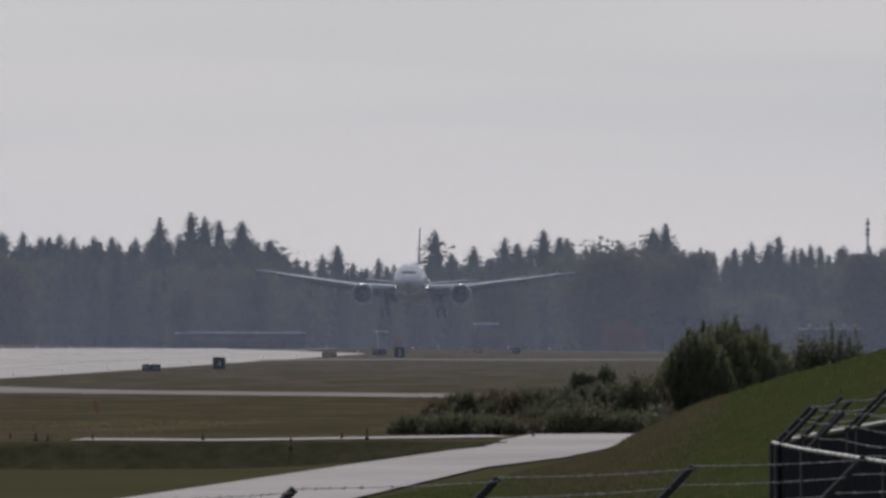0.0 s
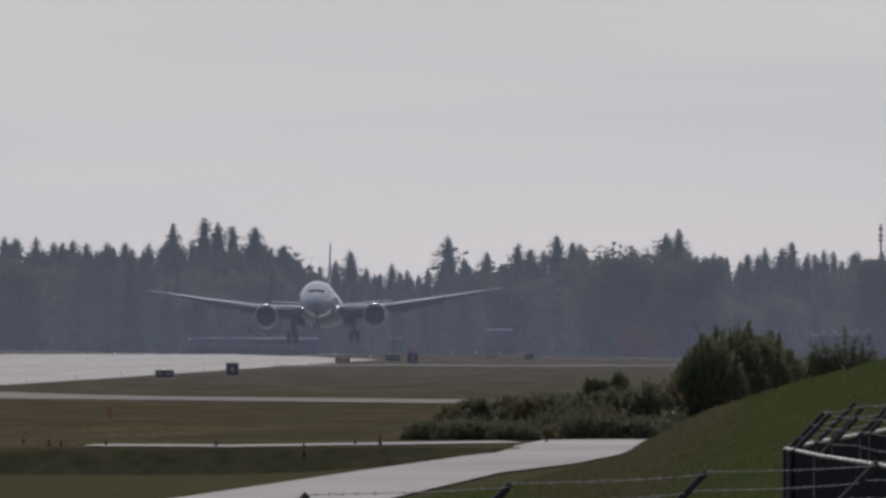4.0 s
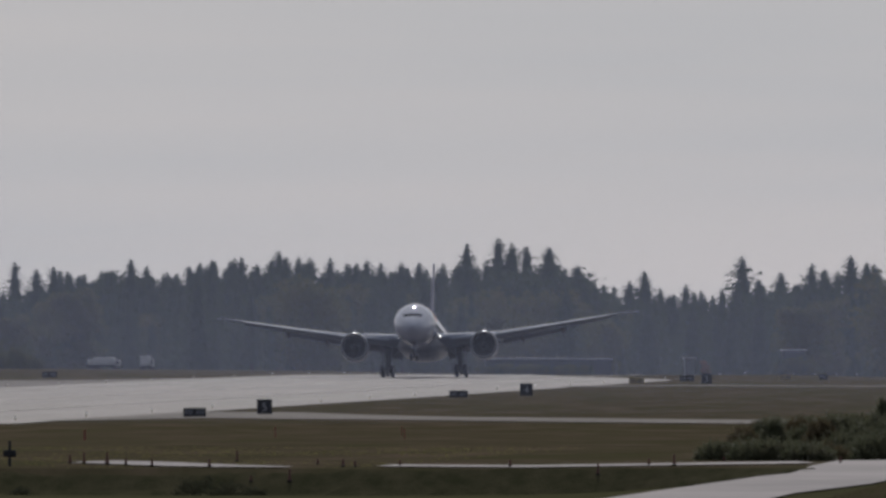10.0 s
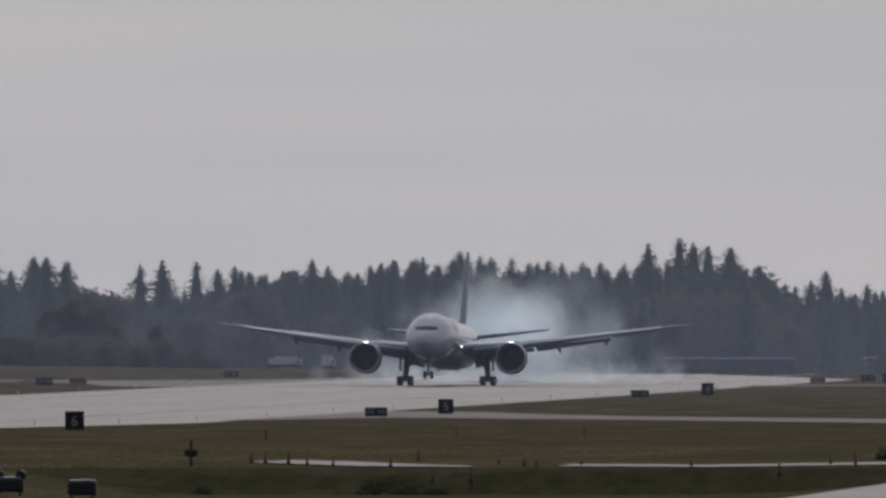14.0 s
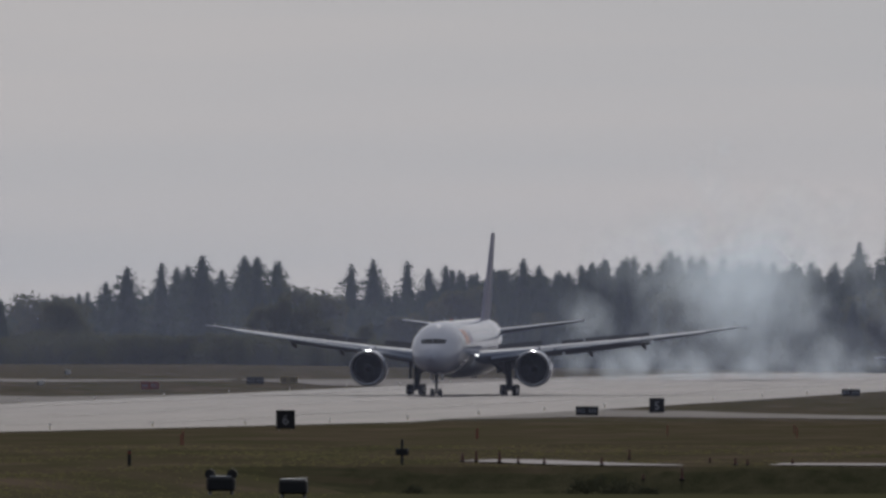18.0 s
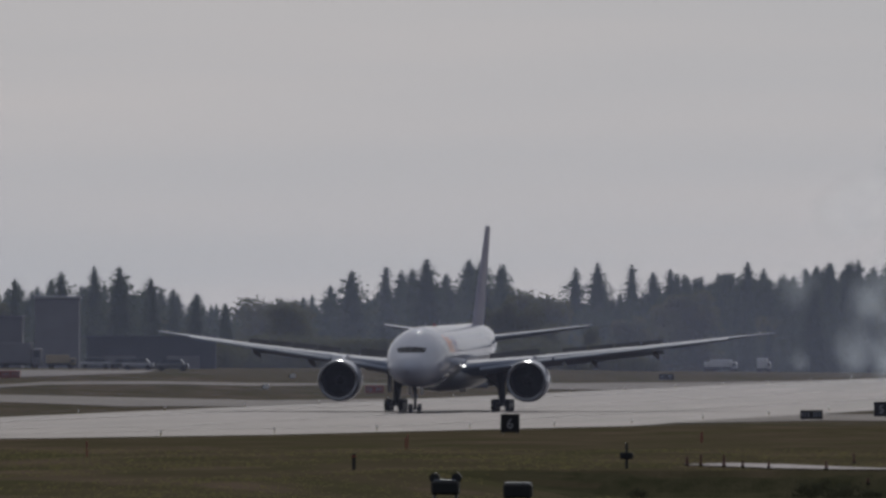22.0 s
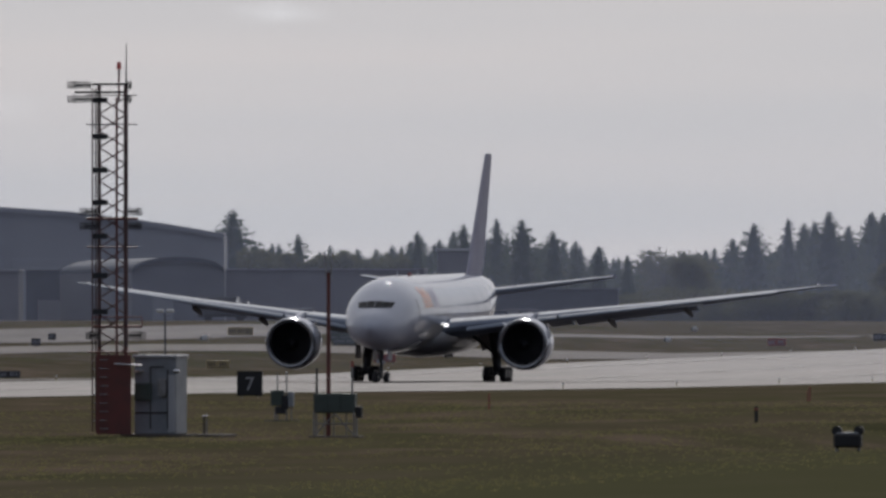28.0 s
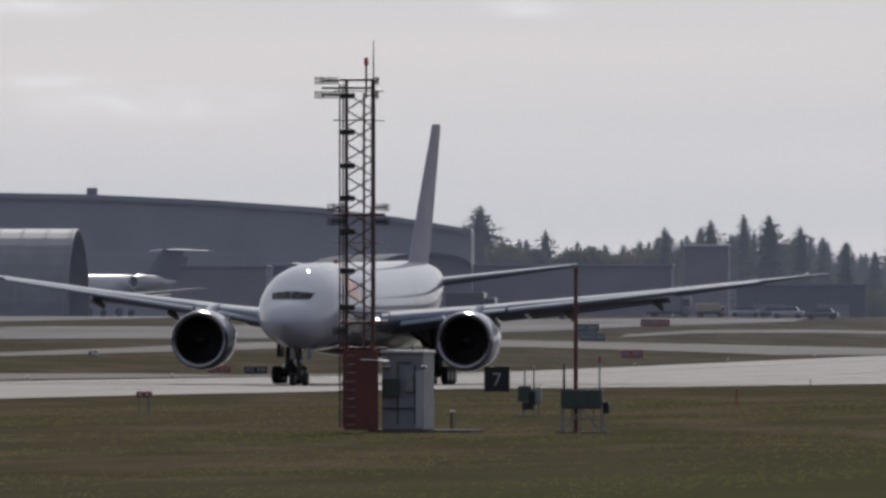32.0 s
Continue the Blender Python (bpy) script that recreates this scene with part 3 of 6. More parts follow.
        e = part("engine", tube([(y0 + 0.55, 1.68, zc), (y0 + 0.2, 1.74, zc), (y0 + 0.04, 1.84, zc), (y0, 1.93, zc), (y0 + 0.05, 2.0, zc), (y0 + 0.3, 2.07, zc), (y0 + 1.0, 2.14, zc), (y0 + 2.3, 2.16, zc), (y0 + 3.8, 2.05, zc), (y0 + 5.0, 1.86, zc + 0.03), (y0 + 5.05, 1.7, zc + 0.03), (y0 + 4.2, 1.66, zc)], 40), M_WHITE, p, "large round white engine nacelle", True, mv)
        part("inlet_lip", tube([(y0 + 0.5, 1.62, zc), (y0 + 0.2, 1.68, zc), (y0 + 0.03, 1.8, zc), (y0 - 0.012, 1.93, zc), (y0 + 0.04, 2.012, zc), (y0 + 0.28, 2.08, zc), (y0 + 0.3, 2.07, zc)], 40), M_LIP, e, "polished metal inlet lip", True)
        part("inlet_duct", tube([(y0 + 0.5, 1.621, zc), (y0 + 1.0, 1.61, zc), (y0 + 1.7, 1.63, zc)], 40), M_DARK, e, "dark inlet duct", True)
        part("fan_disc", tube([(y0 + 1.6, 1.63, zc), (y0 + 1.62, 0.3, zc), (y0 + 1.64, 0.02, zc)], 30), M_BLACK, e, "dark fan")
        for k in range(22):
            part("fan_blade", BLADE, None, e, m=Matrix.Translation((0, y0, zc)) @ Matrix.Rotation(2 * math.pi * k / 22, 4, "Y"))
        part("spinner", tube([(y0 + 0.75, 0.02, zc), (y0 + 0.85, 0.14, zc), (y0 + 1.1, 0.32, zc), (y0 + 1.5, 0.48, zc)], 20), M_DARK, e, "pointed fan spinner", True)
        part("core_nozzle", tube([(y0 + 4.0, 1.25, zc), (y0 + 5.6, 1.05, zc + 0.05), (y0 + 7.0, 0.68, zc + 0.1), (y0 + 7.05, 0.6, zc + 0.1), (y0 + 5.4, 0.55, zc + 0.05)], 24), M_STEEL, e, "metal core nozzle", True)
        part("exhaust_plug", tube([(y0 + 5.6, 0.5, zc + 0.05), (y0 + 7.2, 0.35, zc + 0.1), (y0 + 8.1, 0.03, zc + 0.1)], 16), M_STEEL, e, smooth=True)
        rings = []
        for z, a, b, w_ in ((zc + 1.75, y0 + 1.2, y0 + 6.2, 0.24), (zc + 2.1, y0 + 2.4, y0 + 8.2, 0.24), (zc + 2.5, y0 + 4.6, y0 + 9.5, 0.2)):
            rings.append([Vector((w_ * s_, a + (b - a) * f, z)) for f, s_ in ((0, 0), (0.08, 0.7), (0.3, 1), (0.7, 1), (1, 0), (0.7, -1), (0.3, -1), (0.08, -0.7))])
        part("pylon", loft(B(), rings), M_WHITE, e, smooth=True)
        part("strake", foil([(0, y0 + 1.3, 1.2, 0, 0.05, 0), (0.5, y0 + 1.9, 0.5, 0, 0.05, 0)], 1, 5), M_WHITE, e, m=Matrix.Translation((-sd * 1.55, 0, zc + 1.45)) @ pose(0, 0, 0, 0, -45 if sd < 0 else -135, 0))
        # tailplane
        s_ = part("tailplane", foil([(1.2, 22.2, 6.9, 6.95, 0.1, 0), (10.75, 29.0, 2.5, 8.25, 0.09, 0)], sd), M_WINGG, p, "pale grey tailplane", True)
        part("elevator", foil([(2.2, 27.9, 1.95, 7.06, 0.1, -3), (10.5, 31.0, 0.75, 8.22, 0.1, -3)], sd, 8), M_WINGG, s_, smooth=True)
        # glowing lens added at each wing root for the bright glint there
        part("landing_light", tube([(-12.2, 0.02, 4.5), (-12.15, 0.08, 4.5), (-12.0, 0.12, 4.5), (-11.7, 0.13, 4.5)], 14), M_GLOW, p, "glowing lens added for a glint in the wing root", True, Matrix.Translation((sd * 3.1, 0, 0)))
        # main gear
        g = part("main_gear_leg", rod(B(), (sd * 5.49, 0, 0.75), (sd * 5.2, 0.1, 4.4), 0.34, 0.52, 14), M_GEAR, p, "grey main landing gear leg", True)
        main_legs.append(g)
        bm = B()
        rod(bm, (sd * 5.4, -0.2, 2.2), (sd * 3.4, -0.6, 3.9), 0.13)
        rod(bm, (sd * 5.45, 0.1, 1.7), (sd * 5.3, -2.0, 3.9), 0.12)
        rod(bm, (sd * 5.45, 0.35, 0.9), (sd * 5.4, 0.7, 1.6), 0.07)
        rod(bm, (sd * 5.4, 0.7, 1.6), (sd * 5.35, 0.35, 2.3), 0.07)
        part("gear_brace", bm, M_GEAR, g)
        bm = B()
        box(bm, -0.16, 0.16, -1.75, 1.75, -0.12, 0.18, 0.05)
        # the bogie swings on the foot of its leg
        bog = part("bogie", bm, M_GEAR, p, "six-wheeled bogie with three axles", m=Matrix.Translation((sd * 5.49, 0, 0.64)))
        bogies.append((bog, sd))
        for ay in (-1.46, 0, 1.46):
            part("axle", rod(B(), (-0.9, ay, 0), (0.9, ay, 0), 0.09), M_GEAR, bog)
            for dx in (-0.7, 0.7):
                part("wheel", TYRE, None, bog, "black tyre on a grey rim", m=Matrix.Translation((dx, ay, 0)))
                part("rim", RIM, None, bog, m=Matrix.Translation((dx, ay, 0)))
        bm = B()
        box(bm, sd * 6.15 - 0.05, sd * 6.15 + 0.05, -1.2, 1.3, 1.9, 4.3, 0.03)
        part("gear_door", bm, M_FLAP, g, "outer gear door")
        bm = B()
        box(bm, sd * 1.2 - 0.04, sd * 1.2 + 0.04, -0.8, 3.4, 1.15 + 0.55, 2.4, 0.03)
        part("gear_bay_door", bm, M_FLAP, p, "open gear bay door")
    fin = part("fin", foil([(7.9, 17.6, 8.8, 0, 0.065, 0), (8.8, 18.8, 7.9, 0, 0.065, 0), (18.6, 28.2, 3.2, 0, 0.065, 0)], 1), M_FINP, p, "tall grey-violet tail fin", True, pose(0, 0, 0, 0, -90, 0))
    part("rudder", foil([(9.0, 24.9, 2.3, 0, 0.065, 0), (18.35, 30.4, 1.15, 0, 0.065, 0)], 1, 8), M_FINP, fin, "rudder", True)
    part("auxiliary_outlet", tube([(30.6, 0.18, 7.28), (31.25, 0.13, 7.3), (31.25, 0.08, 7.3)], 10), M_STEEL, body, smooth=True)
    # nose gear
    y = 5.9 - NOSE
    g = part("nose_gear_leg", rod(B(), (0, y, 0.55), (0, y + 0.25, 3.2), 0.14, 0.18, 12), M_GEAR, p, "grey nose gear leg", True, Matrix.Translation((0, 0, -0.26)))
    bm = B()
    rod(bm, (0, y + 0.1, 1.4), (0, y - 1.7, 2.9), 0.08)
    rod(bm, (-0.5, y, 0.55), (0.5, y, 0.55), 0.08)
    part("gear_brace", bm, M_GEAR, g)
    for dx in (-0.45, 0.45):
        part("nose_wheel", NTYRE, None, g, "black nose wheel tyre", m=Matrix.Translation((dx, y, 0.545)))
        part("rim", NRIM, None, g, m=Matrix.Translation((dx, y, 0.545)))
        bm = B()
        box(bm, dx * 1.35 - 0.03, dx * 1.35 + 0.03, y - 0.2, y + 1.6, 1.75, 2.75, 0.02)
        part("nose_gear_door", bm, M_WHITE, p, "open nose gear door")
        part("landing_light", tube([(y - 0.28, 0.13, 1.9), (y - 0.16, 0.16, 1.9), (y - 0.02, 0.08, 1.9)], 12, True), M_METAL, g, "landing light", m=Matrix.Translation((dx * 0.5, 0, 0)))
    return p


spoilers, outer_wings, main_legs, bogies = [], [], [], []
bm = B()
vs = [bm.verts.new(c) for c in ((-0.05, 1.5, 0.45), (0.05, 1.25, 0.45), (0.22, 1.2, 1.6), (-0.2, 1.5, 1.6))]
bm.faces.new(vs)
vs2 = [bm.verts.new(v.co + Vector((0, 0.02, 0))) for v in vs]
bm.faces.new(vs2[::-1])
for i in range(4):
    bm.faces.new((vs[i], vs2[i], vs2[(i + 1) % 4], vs[(i + 1) % 4]))
BLADE = mesh_of("fan_blade", bm, M_BLACK)
TYRE, RIM, NTYRE, NRIM = wheel_mesh(0.64, 0.52), hub_mesh(0.64, 0.52), wheel_mesh(0.545, 0.4), hub_mesh(0.545, 0.4)
plane = make_plane()
plane.scale = (0.965, 0.965, 0.965)


# ---- trees ----
def spray(vs, rnd, x, y, z, size, drop=0.75, rise=0.45):
    """One upright clump of needles or leaves."""
    a = rnd.random() * 6.283
    for _ in range(3):
        k = rnd.uniform(-1, 1) * size
        vs.append((x + k * math.cos(a), y + k * math.sin(a), z + rnd.uniform(-drop, rise) * size))


def heart(vs, rnd, x, y, z0, z1, r, n=8):
    """The dense inside of a crown or a clump: an uneven upright ring of foliage."""
    ring = [(r * rnd.uniform(0.8, 1.15) * math.cos(6.283 * i / n), r * rnd.uniform(0.8, 1.15) * math.sin(6.283 * i / n)) for i in range(n)]
    for (ax, ay), (bx, by) in zip(ring, ring[1:] + ring[:1]):
        a, b, c, d = (x + ax, y + ay, z0), (x + bx, y + by, z0 + rnd.uniform(-0.2, 0.2)), (x + bx, y + by, z1 + rnd.uniform(-0.3, 0.3)), (x + ax, y + ay, z1)
        vs += [a, b, c, a, c, d]


def leaf_mesh(name, vs):
    me = bpy.data.meshes.new(name)
    me.from_pydata(vs, [], np.arange(len(vs)).reshape(-1, 3).tolist())
    return me


def fir_crown(seed, h, w, bare=0.08, ragged=1.0):
    """Whorls of drooping, ragged boughs round a straight stem."""
    rnd = random.Random(seed)
    vs = []
    for k in range(16):
        f0, f1 = k / 16, (k + 1) / 16
        heart(vs, rnd, 0, 0, h * (bare + (0.96 - bare) * f0), h * (bare + (0.96 - bare) * f1), w / 2 * (0.45 - 0.06 * min(1, max(0, ragged - 1))) * (1 - f0) ** 0.8 + 0.08)
    z = h * bare
    while z < h:
        f = (z - h * bare) / (h * (1 - bare))
        reach = w / 2 * (1 - f) ** 0.75 * (0.6 + 0.4 * min(1, f * 5 + 0.25)) + 0.12
        k = rnd.choice((6, 7, 8))
        a0 = rnd.random() * 6.283
        for i in range(k):
            if rnd.random() < 0.12 * ragged:
                continue
            a = a0 + 6.283 * i / k + rnd.uniform(-0.4, 0.4)
            L = reach * rnd.uniform(0.6, 1.15 + 0.15 * ragged) * (1 + 0.42 * ragged ** 0.5 * noise.noise(Vector((1.3 * math.cos(a), 1.3 * math.sin(a), z * 0.42 + seed * 7))))
            dr = L * rnd.uniform(0.0, 0.4)
            c, s = math.cos(a), math.sin(a)
            m = max(3, int(L / 0.36))
            for j in range(m):
                q = 0.1 + 0.9 * (j + 0.6) / m
                spray(vs, rnd, c * L * q, s * L * q, z - dr * q * q + rnd.uniform(-0.15, 0.15), rnd.uniform(0.6, 1.15) * (0.25 + 0.75 * min(1, L / 2)) * (1.2 - 0.45 * q))
        z += rnd.uniform(0.3, 0.5) * h / 24 * (1 - 0.6 * f) * (1 + 0.7 * max(0, ragged - 1))
    for k in range(6):
        spray(vs, rnd, 0, 0, h * (0.955 + 0.01 * k), 0.35)
    return leaf_mesh("crown", vs)


def leaf_crown(seed, h, w, low=0.12, size=0.55, count=2600, lobes=12):
    """Leaf clumps spread over uneven lobes."""
    rnd = random.Random(seed)
    ls, vs = [], []
    for i in range(lobes):
        zz = rnd.uniform(low, 0.84) * h
        k = math.sin(math.pi * min(0.95, max(0.12, (zz / h - low) / (1 - low)))) ** 0.6
        a = rnd.random() * 6.283
        d = rnd.uniform(0.1, 0.36) * w * k
        r = rnd.uniform(0.14, 0.24) * w * (0.7 + 0.5 * k)
        ls.append((d * math.cos(a), d * math.sin(a), zz, r))
    for _ in range(count):
        x, y, z, r = rnd.choice(ls)
        d = Vector((rnd.gauss(0, 1), rnd.gauss(0, 1), rnd.gauss(0, 0.9))).normalized() * r * rnd.uniform(0.4, 1.02)
        if z + d.z > 0:
            spray(vs, rnd, x + d.x, y + d.y, z + d.z, size, 0.8, 0.8)
    return leaf_mesh("crown", vs)


def trunk_mesh(h, r, lean=0.0, limbs=0, seed=0):
    rnd = random.Random(seed)
    bm = B()
    rod(bm, (0, 0, -0.6), (lean * h * 0.5, 0, h * 0.5), r, r * 0.6, 7)
    rod(bm, (lean * h * 0.5, 0, h * 0.5), (lean * h, 0, h), r * 0.6, r * 0.12, 6)
    for i in range(limbs):
        z = rnd.uniform(0.25, 0.6) * h
        a = rnd.random() * 6.283
        l = rnd.uniform(0.15, 0.3) * h
        rod(bm, (lean * z, 0, z), (math.cos(a) * l * 0.7, math.sin(a) * l * 0.7, z + l * 0.8), r * 0.35, r * 0.08, 5)
    return mesh_of("trunk", bm, M_BARK)


def tree(name, label, crown, trunk, mat):
    t = thing(name, label, "tree", "trees beyond the airfield", m=Matrix.Translation((0, 0, -500)))
    crown.materials.append(mat)
    part("trunk", trunk, None, t)
    part("crown", crown, None, t)
    return t


FIRS = [(tree("fir_tree", "tall dark conifer in the belt beyond the airfield", fir_crown(i, 26, w, b, rg), trunk_mesh(25.5, 0.34, 0, 0, i), M_FIR)) for i, (w, b, rg) in
        enumerate(((10.5, 0.03, 1.1), (9.8, 0.05, 1.9), (12.4, 0.03, 1.3), (12.5, 0.1, 2.4), (9.2, 0.04, 1.5), (14.5, 0.06, 2.0)))]
M_RUST = leafy("rust_leaves", (0.12, 0.066, 0.042), (0.095, 0.06, 0.042), 0.4)
RUST = tree("autumn_tree", "rust-coloured autumn tree before the dark belt", leaf_crown(27, 16, 11, 0.03, 0.6, 4200, 20), trunk_mesh(12, 0.28, 0.02, 6, 8), M_RUST)
BROADS = [(tree("broadleaf_tree", "rounded broadleaf tree in the belt beyond the airfield", leaf_crown(20 + i, 16, w, 0.03, 0.72, 5200, 24), trunk_mesh(13, 0.3, 0.02, 7, i), M_LEAF)) for i, w in enumerate((12, 10, 14, 8.5))]


def plant(kind, x, y, top, turn, wide=1.0):
    z = land(x, y) - 0.3
    src = kind
    full = 26.0 if kind in FIRS else 16.0
    s = max(0.12, (top - z) / full)
    o = copy_thing(src, pose(x, y, z, 0, 0, turn))
    o.scale = (s * wide, s * wide, s)
    return o


# skyline: bearing and top in the opening view's measure; tall conifers stand out, the rest fills the belt
TOPS_EAST = ((60, 440), (105, 413), (130, 420), (155, 433), (177, 428), (205, 438), (245, 440), (283, 385), (338, 376), (362, 383), (388, 390), (428, 391), (478, 423), (570, 450), (597, 433), (640, 475), (685, 470), (770, 408),
             (800, 450), (838, 436), (865, 458), (893, 421), (915, 430), (962, 406), (990, 418), (1010, 438), (1155, 403), (1178, 396), (1250, 443), (1330, 428), (1360, 427), (1378, 418), (1405, 438), (1425, 449), (1485, 440))
TOPS_MID = ((-404, 441), (-379, 450), (-354, 435), (-312, 414), (-284, 426), (-254, 438), (-206, 430), (-194, 428), (-169, 414), (-144, 428), (-116, 410), (-89, 421), (-50, 399), (-62, 412), (-38, 408), (-4, 420), (36, 428),
            (-616, 424), (-577, 415), (-517, 418), (-479, 432), (-449, 426), (-424, 434), (-394, 438), (-806, 409), (-784, 411), (-744, 418))
TOPS_WEST = ((-1320, 469), (-1285, 471), (-1260, 493), (-1237, 488), (-1098, 475), (-1050, 454), (-1013, 427), (-952, 421), (-925, 429), (-905, 424), (-880, 408), (-840, 452), (-803, 409), (-782, 412), (-750, 419))
TOPS_NEAR = ((-1608, 443), (-1526, 431), (-1468, 421), (-1423, 420), (-1368, 441), (-1328, 460), (-1288, 469), (-1236, 486), (-1934, 403), (-1819, 448), (-1609, 447))
BROAD_TOPS = ((10, 427), (1065, 425), (1092, 432), (1208, 420), (1560, 420), (1520, 445), (-714, 448), (-690, 462), (-1170, 462), (-1135, 468), (-730, 433), (-690, 468), (-1890, 455), (-1785, 472), (-1720, 470), (-1675, 480), (-1640, 470), (-1860, 462), (-1750, 465))
rnd = random.Random(5)
for lst, near, far in ((TOPS_EAST, 3650, 3950), (TOPS_MID, 3600, 3900), (TOPS_WEST, 3300, 3600), (TOPS_NEAR, 2700, 2900)):
    for u, t0 in lst:
        x, y, z = along(u, t0, rnd.uniform(near, far))
        plant(FIRS[rnd.randrange(len(FIRS))], x, y, z, rnd.uniform(0, 360), rnd.uniform(1.3, 1.85))
for u, t0 in BROAD_TOPS:
    x, y, z = along(u, t0, 3400 if u > -1200 else 2750)
    plant(BROADS[rnd.randrange(4)], x, y, z, rnd.uniform(0, 360), rnd.uniform(1.0, 1.5))
for u, t0 in ((1078, 572), (1102, 562), (1127, 576), (1290, 585), (1455, 578), (705, 590)):
    x, y, z = along(u, t0, 3130)
    plant(RUST, x, y, z, rnd.uniform(0, 360), rnd.uniform(0.9, 1.3))
# the belt's body, lower than the skyline: single trees in front, the woods behind as one
def crest(u):
    return float(np.interp(u, (-2000, -1700, -1550, -1400, -1250, -1150, -1000, -850, -700, -640, -500, -300, -100, 200, 450, 520, 700, 1000, 1300, 1600), (475, 478, 452, 450, 500, 490, 470, 440, 468, 490, 455, 450, 440, 440, 450, 488, 488, 450, 470, 462)))


# nearer broadleaf growth along the airfield's far side
for i in range(64):
    u = -1255 + 780 * (i + rnd.random()) / 64
    x, y, z = along(u, float(np.interp(u, (-1255, -1180, -900, -640, -475), (562, 540, 545, 548, 572))) + rnd.uniform(-8, 16), rnd.uniform(2640, 2720))
    plant(BROADS[rnd.randrange(4)], x, y, z, rnd.uniform(0, 360), rnd.uniform(1.3, 2.1))
for u, t0, wide in ((-775, 480, 0.8), (-738, 462, 0.8), (-700, 474, 0.75), (-1140, 470, 0.8), (-1108, 486, 0.7), (-660, 512, 0.8), (-590, 520, 0.8)):
    x, y, z = along(u, t0, 2740)
    plant(BROADS[rnd.randrange(4)], x, y, z, rnd.uniform(0, 360), wide)


# young trees before the far roofs
for i in range(34):
    u = 300 + 265 * (i + rnd.random()) / 34 if i < 26 else 836 + 50 * (i - 26 + rnd.random()) / 8
    x, y, z = along(u, rnd.uniform(594, 602) if i < 26 else rnd.uniform(580, 590), 3120 if i < 26 else 3350)
    plant(FIRS[rnd.randrange(len(FIRS))] if i % 3 else BROADS[rnd.randrange(4)], x, y, z, rnd.uniform(0, 360), rnd.uniform(1.4, 2.2))
for i in range(240):
    u = -2000 + 3700 * (i + rnd.random()) / 240
    r = rnd.uniform(3400, 3600) if u > -1350 else rnd.uniform(2900, 3050)
    x, y, z = along(u, crest(u) + (-4 if u > -450 else 16) + rnd.uniform(0, 1) ** 1.4 * 85, r)
    if rnd.random() < 0.7:
        plant(FIRS[rnd.randrange(len(FIRS))], x, y, z, rnd.uniform(0, 360), rnd.uniform(1.2, 1.75))
    else:
        plant(BROADS[rnd.randrange(4)], x, y, z, rnd.uniform(0, 360), rnd.uniform(1.0, 1.5))
wv = []
q = random.Random(11)
protos = []
for t in FIRS + BROADS:
    me = t.children[0].data if t.children[0].name.startswith("crown") else t.children[1].data
    co = np.empty(len(me.vertices) * 3)
    me.vertices.foreach_get("co", co)
    protos.append((co.reshape(-1, 3, 3), 26.0 if t in FIRS else 16.0))
for i in range(260):
    u = -2060 + 3800 * (i + q.random()) / 260
    r = q.uniform(3650, 4000) if u > -1350 else q.uniform(3060, 3300)
    x, y, z = along(u, crest(u) + (q.uniform(-34, 2) if u > -450 else q.uniform(-12, 16)), r)
    g = land(x, y) - 0.3
    tri, full = protos[q.randrange(len(FIRS)) if q.random() < 0.75 else q.randrange(len(protos))]
    keep = tri
    s = (z - g) / full
    big = keep * np.array((s * 1.5, s * 1.5, s)) + np.array((x, y, g))
    wv.append(big.reshape(-1, 3))
wv = np.concatenate(wv)
me = bpy.data.meshes.new("woods")
me.from_pydata(wv.tolist(), [], np.arange(len(wv)).reshape(-1, 3).tolist())
me.materials.append(M_FIR)
tagged(new("woods", me), "dense mixed woods closing the view beyond the airfield", "woods", kind="stuff")
for t in FIRS + BROADS + [RUST]:
    for o in (*t.children_recursive, t):
        bpy.data.objects.remove(o)


# ---- near pavements ----
def ribbon(name, label, left, right, mat, lift=0.06):
    """A strip between two edges, each a run of (x, y), laid on the land in short steps."""
    bm = B()
    rows = []
    for (ax, ay), (bx, by), (cx, cy), (dx, dy) in zip(left, right, left[1:], right[1:]):
        for k in range(8):
            f = k / 8
            rows.append(((ax + (cx - ax) * f, ay + (cy - ay) * f), (bx + (dx - bx) * f, by + (dy - by) * f)))
    rows.append((left[-1], right[-1]))
    prev = None
    for a, b in rows:
        v = [bm.verts.new((a[0] + (b[0] - a[0]) * i / 4, a[1] + (b[1] - a[1]) * i / 4, 0)) for i in range(5)]
        for w in v:
            w.co.z = land(w.co.x, w.co.y) + lift
        if prev:
            for i in range(4):
                bm.faces.new((prev[i], prev[i + 1], v[i + 1], v[i]))
        prev = v
    bmesh.ops.recalc_face_normals(bm, faces=bm.faces)
    for f in bm.faces:
        if f.normal.z < 0:
            f.normal_flip()
    return tagged(new(name, mesh_of(name, bm, mat)), label, "road", kind="structure")


ribbon("service_road", "pale service road curving past the grass bank", [(-35.6, 400), (-36.3, 452), (-37.4, 553), (-38.0, 625), (-40.1, 717)], [(-28.5, 400), (-30.0, 453), (-32.2, 549), (-31.8, 591), (-34.0, 729)], M_ROAD)
ribbon("perimeter_track", "thin pale track with a row of cones", [(-57.5, 690), (-51.5, 686), (-41.6, 712)], [(-57.3, 679), (-50.6, 674), (-40.0, 700)], M_ROAD)
ribbon("closed_pavement", "pale closed pavement behind traffic cones", [(-72.8, 703), (-71.8, 714), (-68.7, 706), (-64.1, 688), (-60.7, 678)], [(-71.6, 698), (-68.6, 688), (-66.4, 680.5), (-63.8, 676), (-60.6, 674)], M_ROAD)
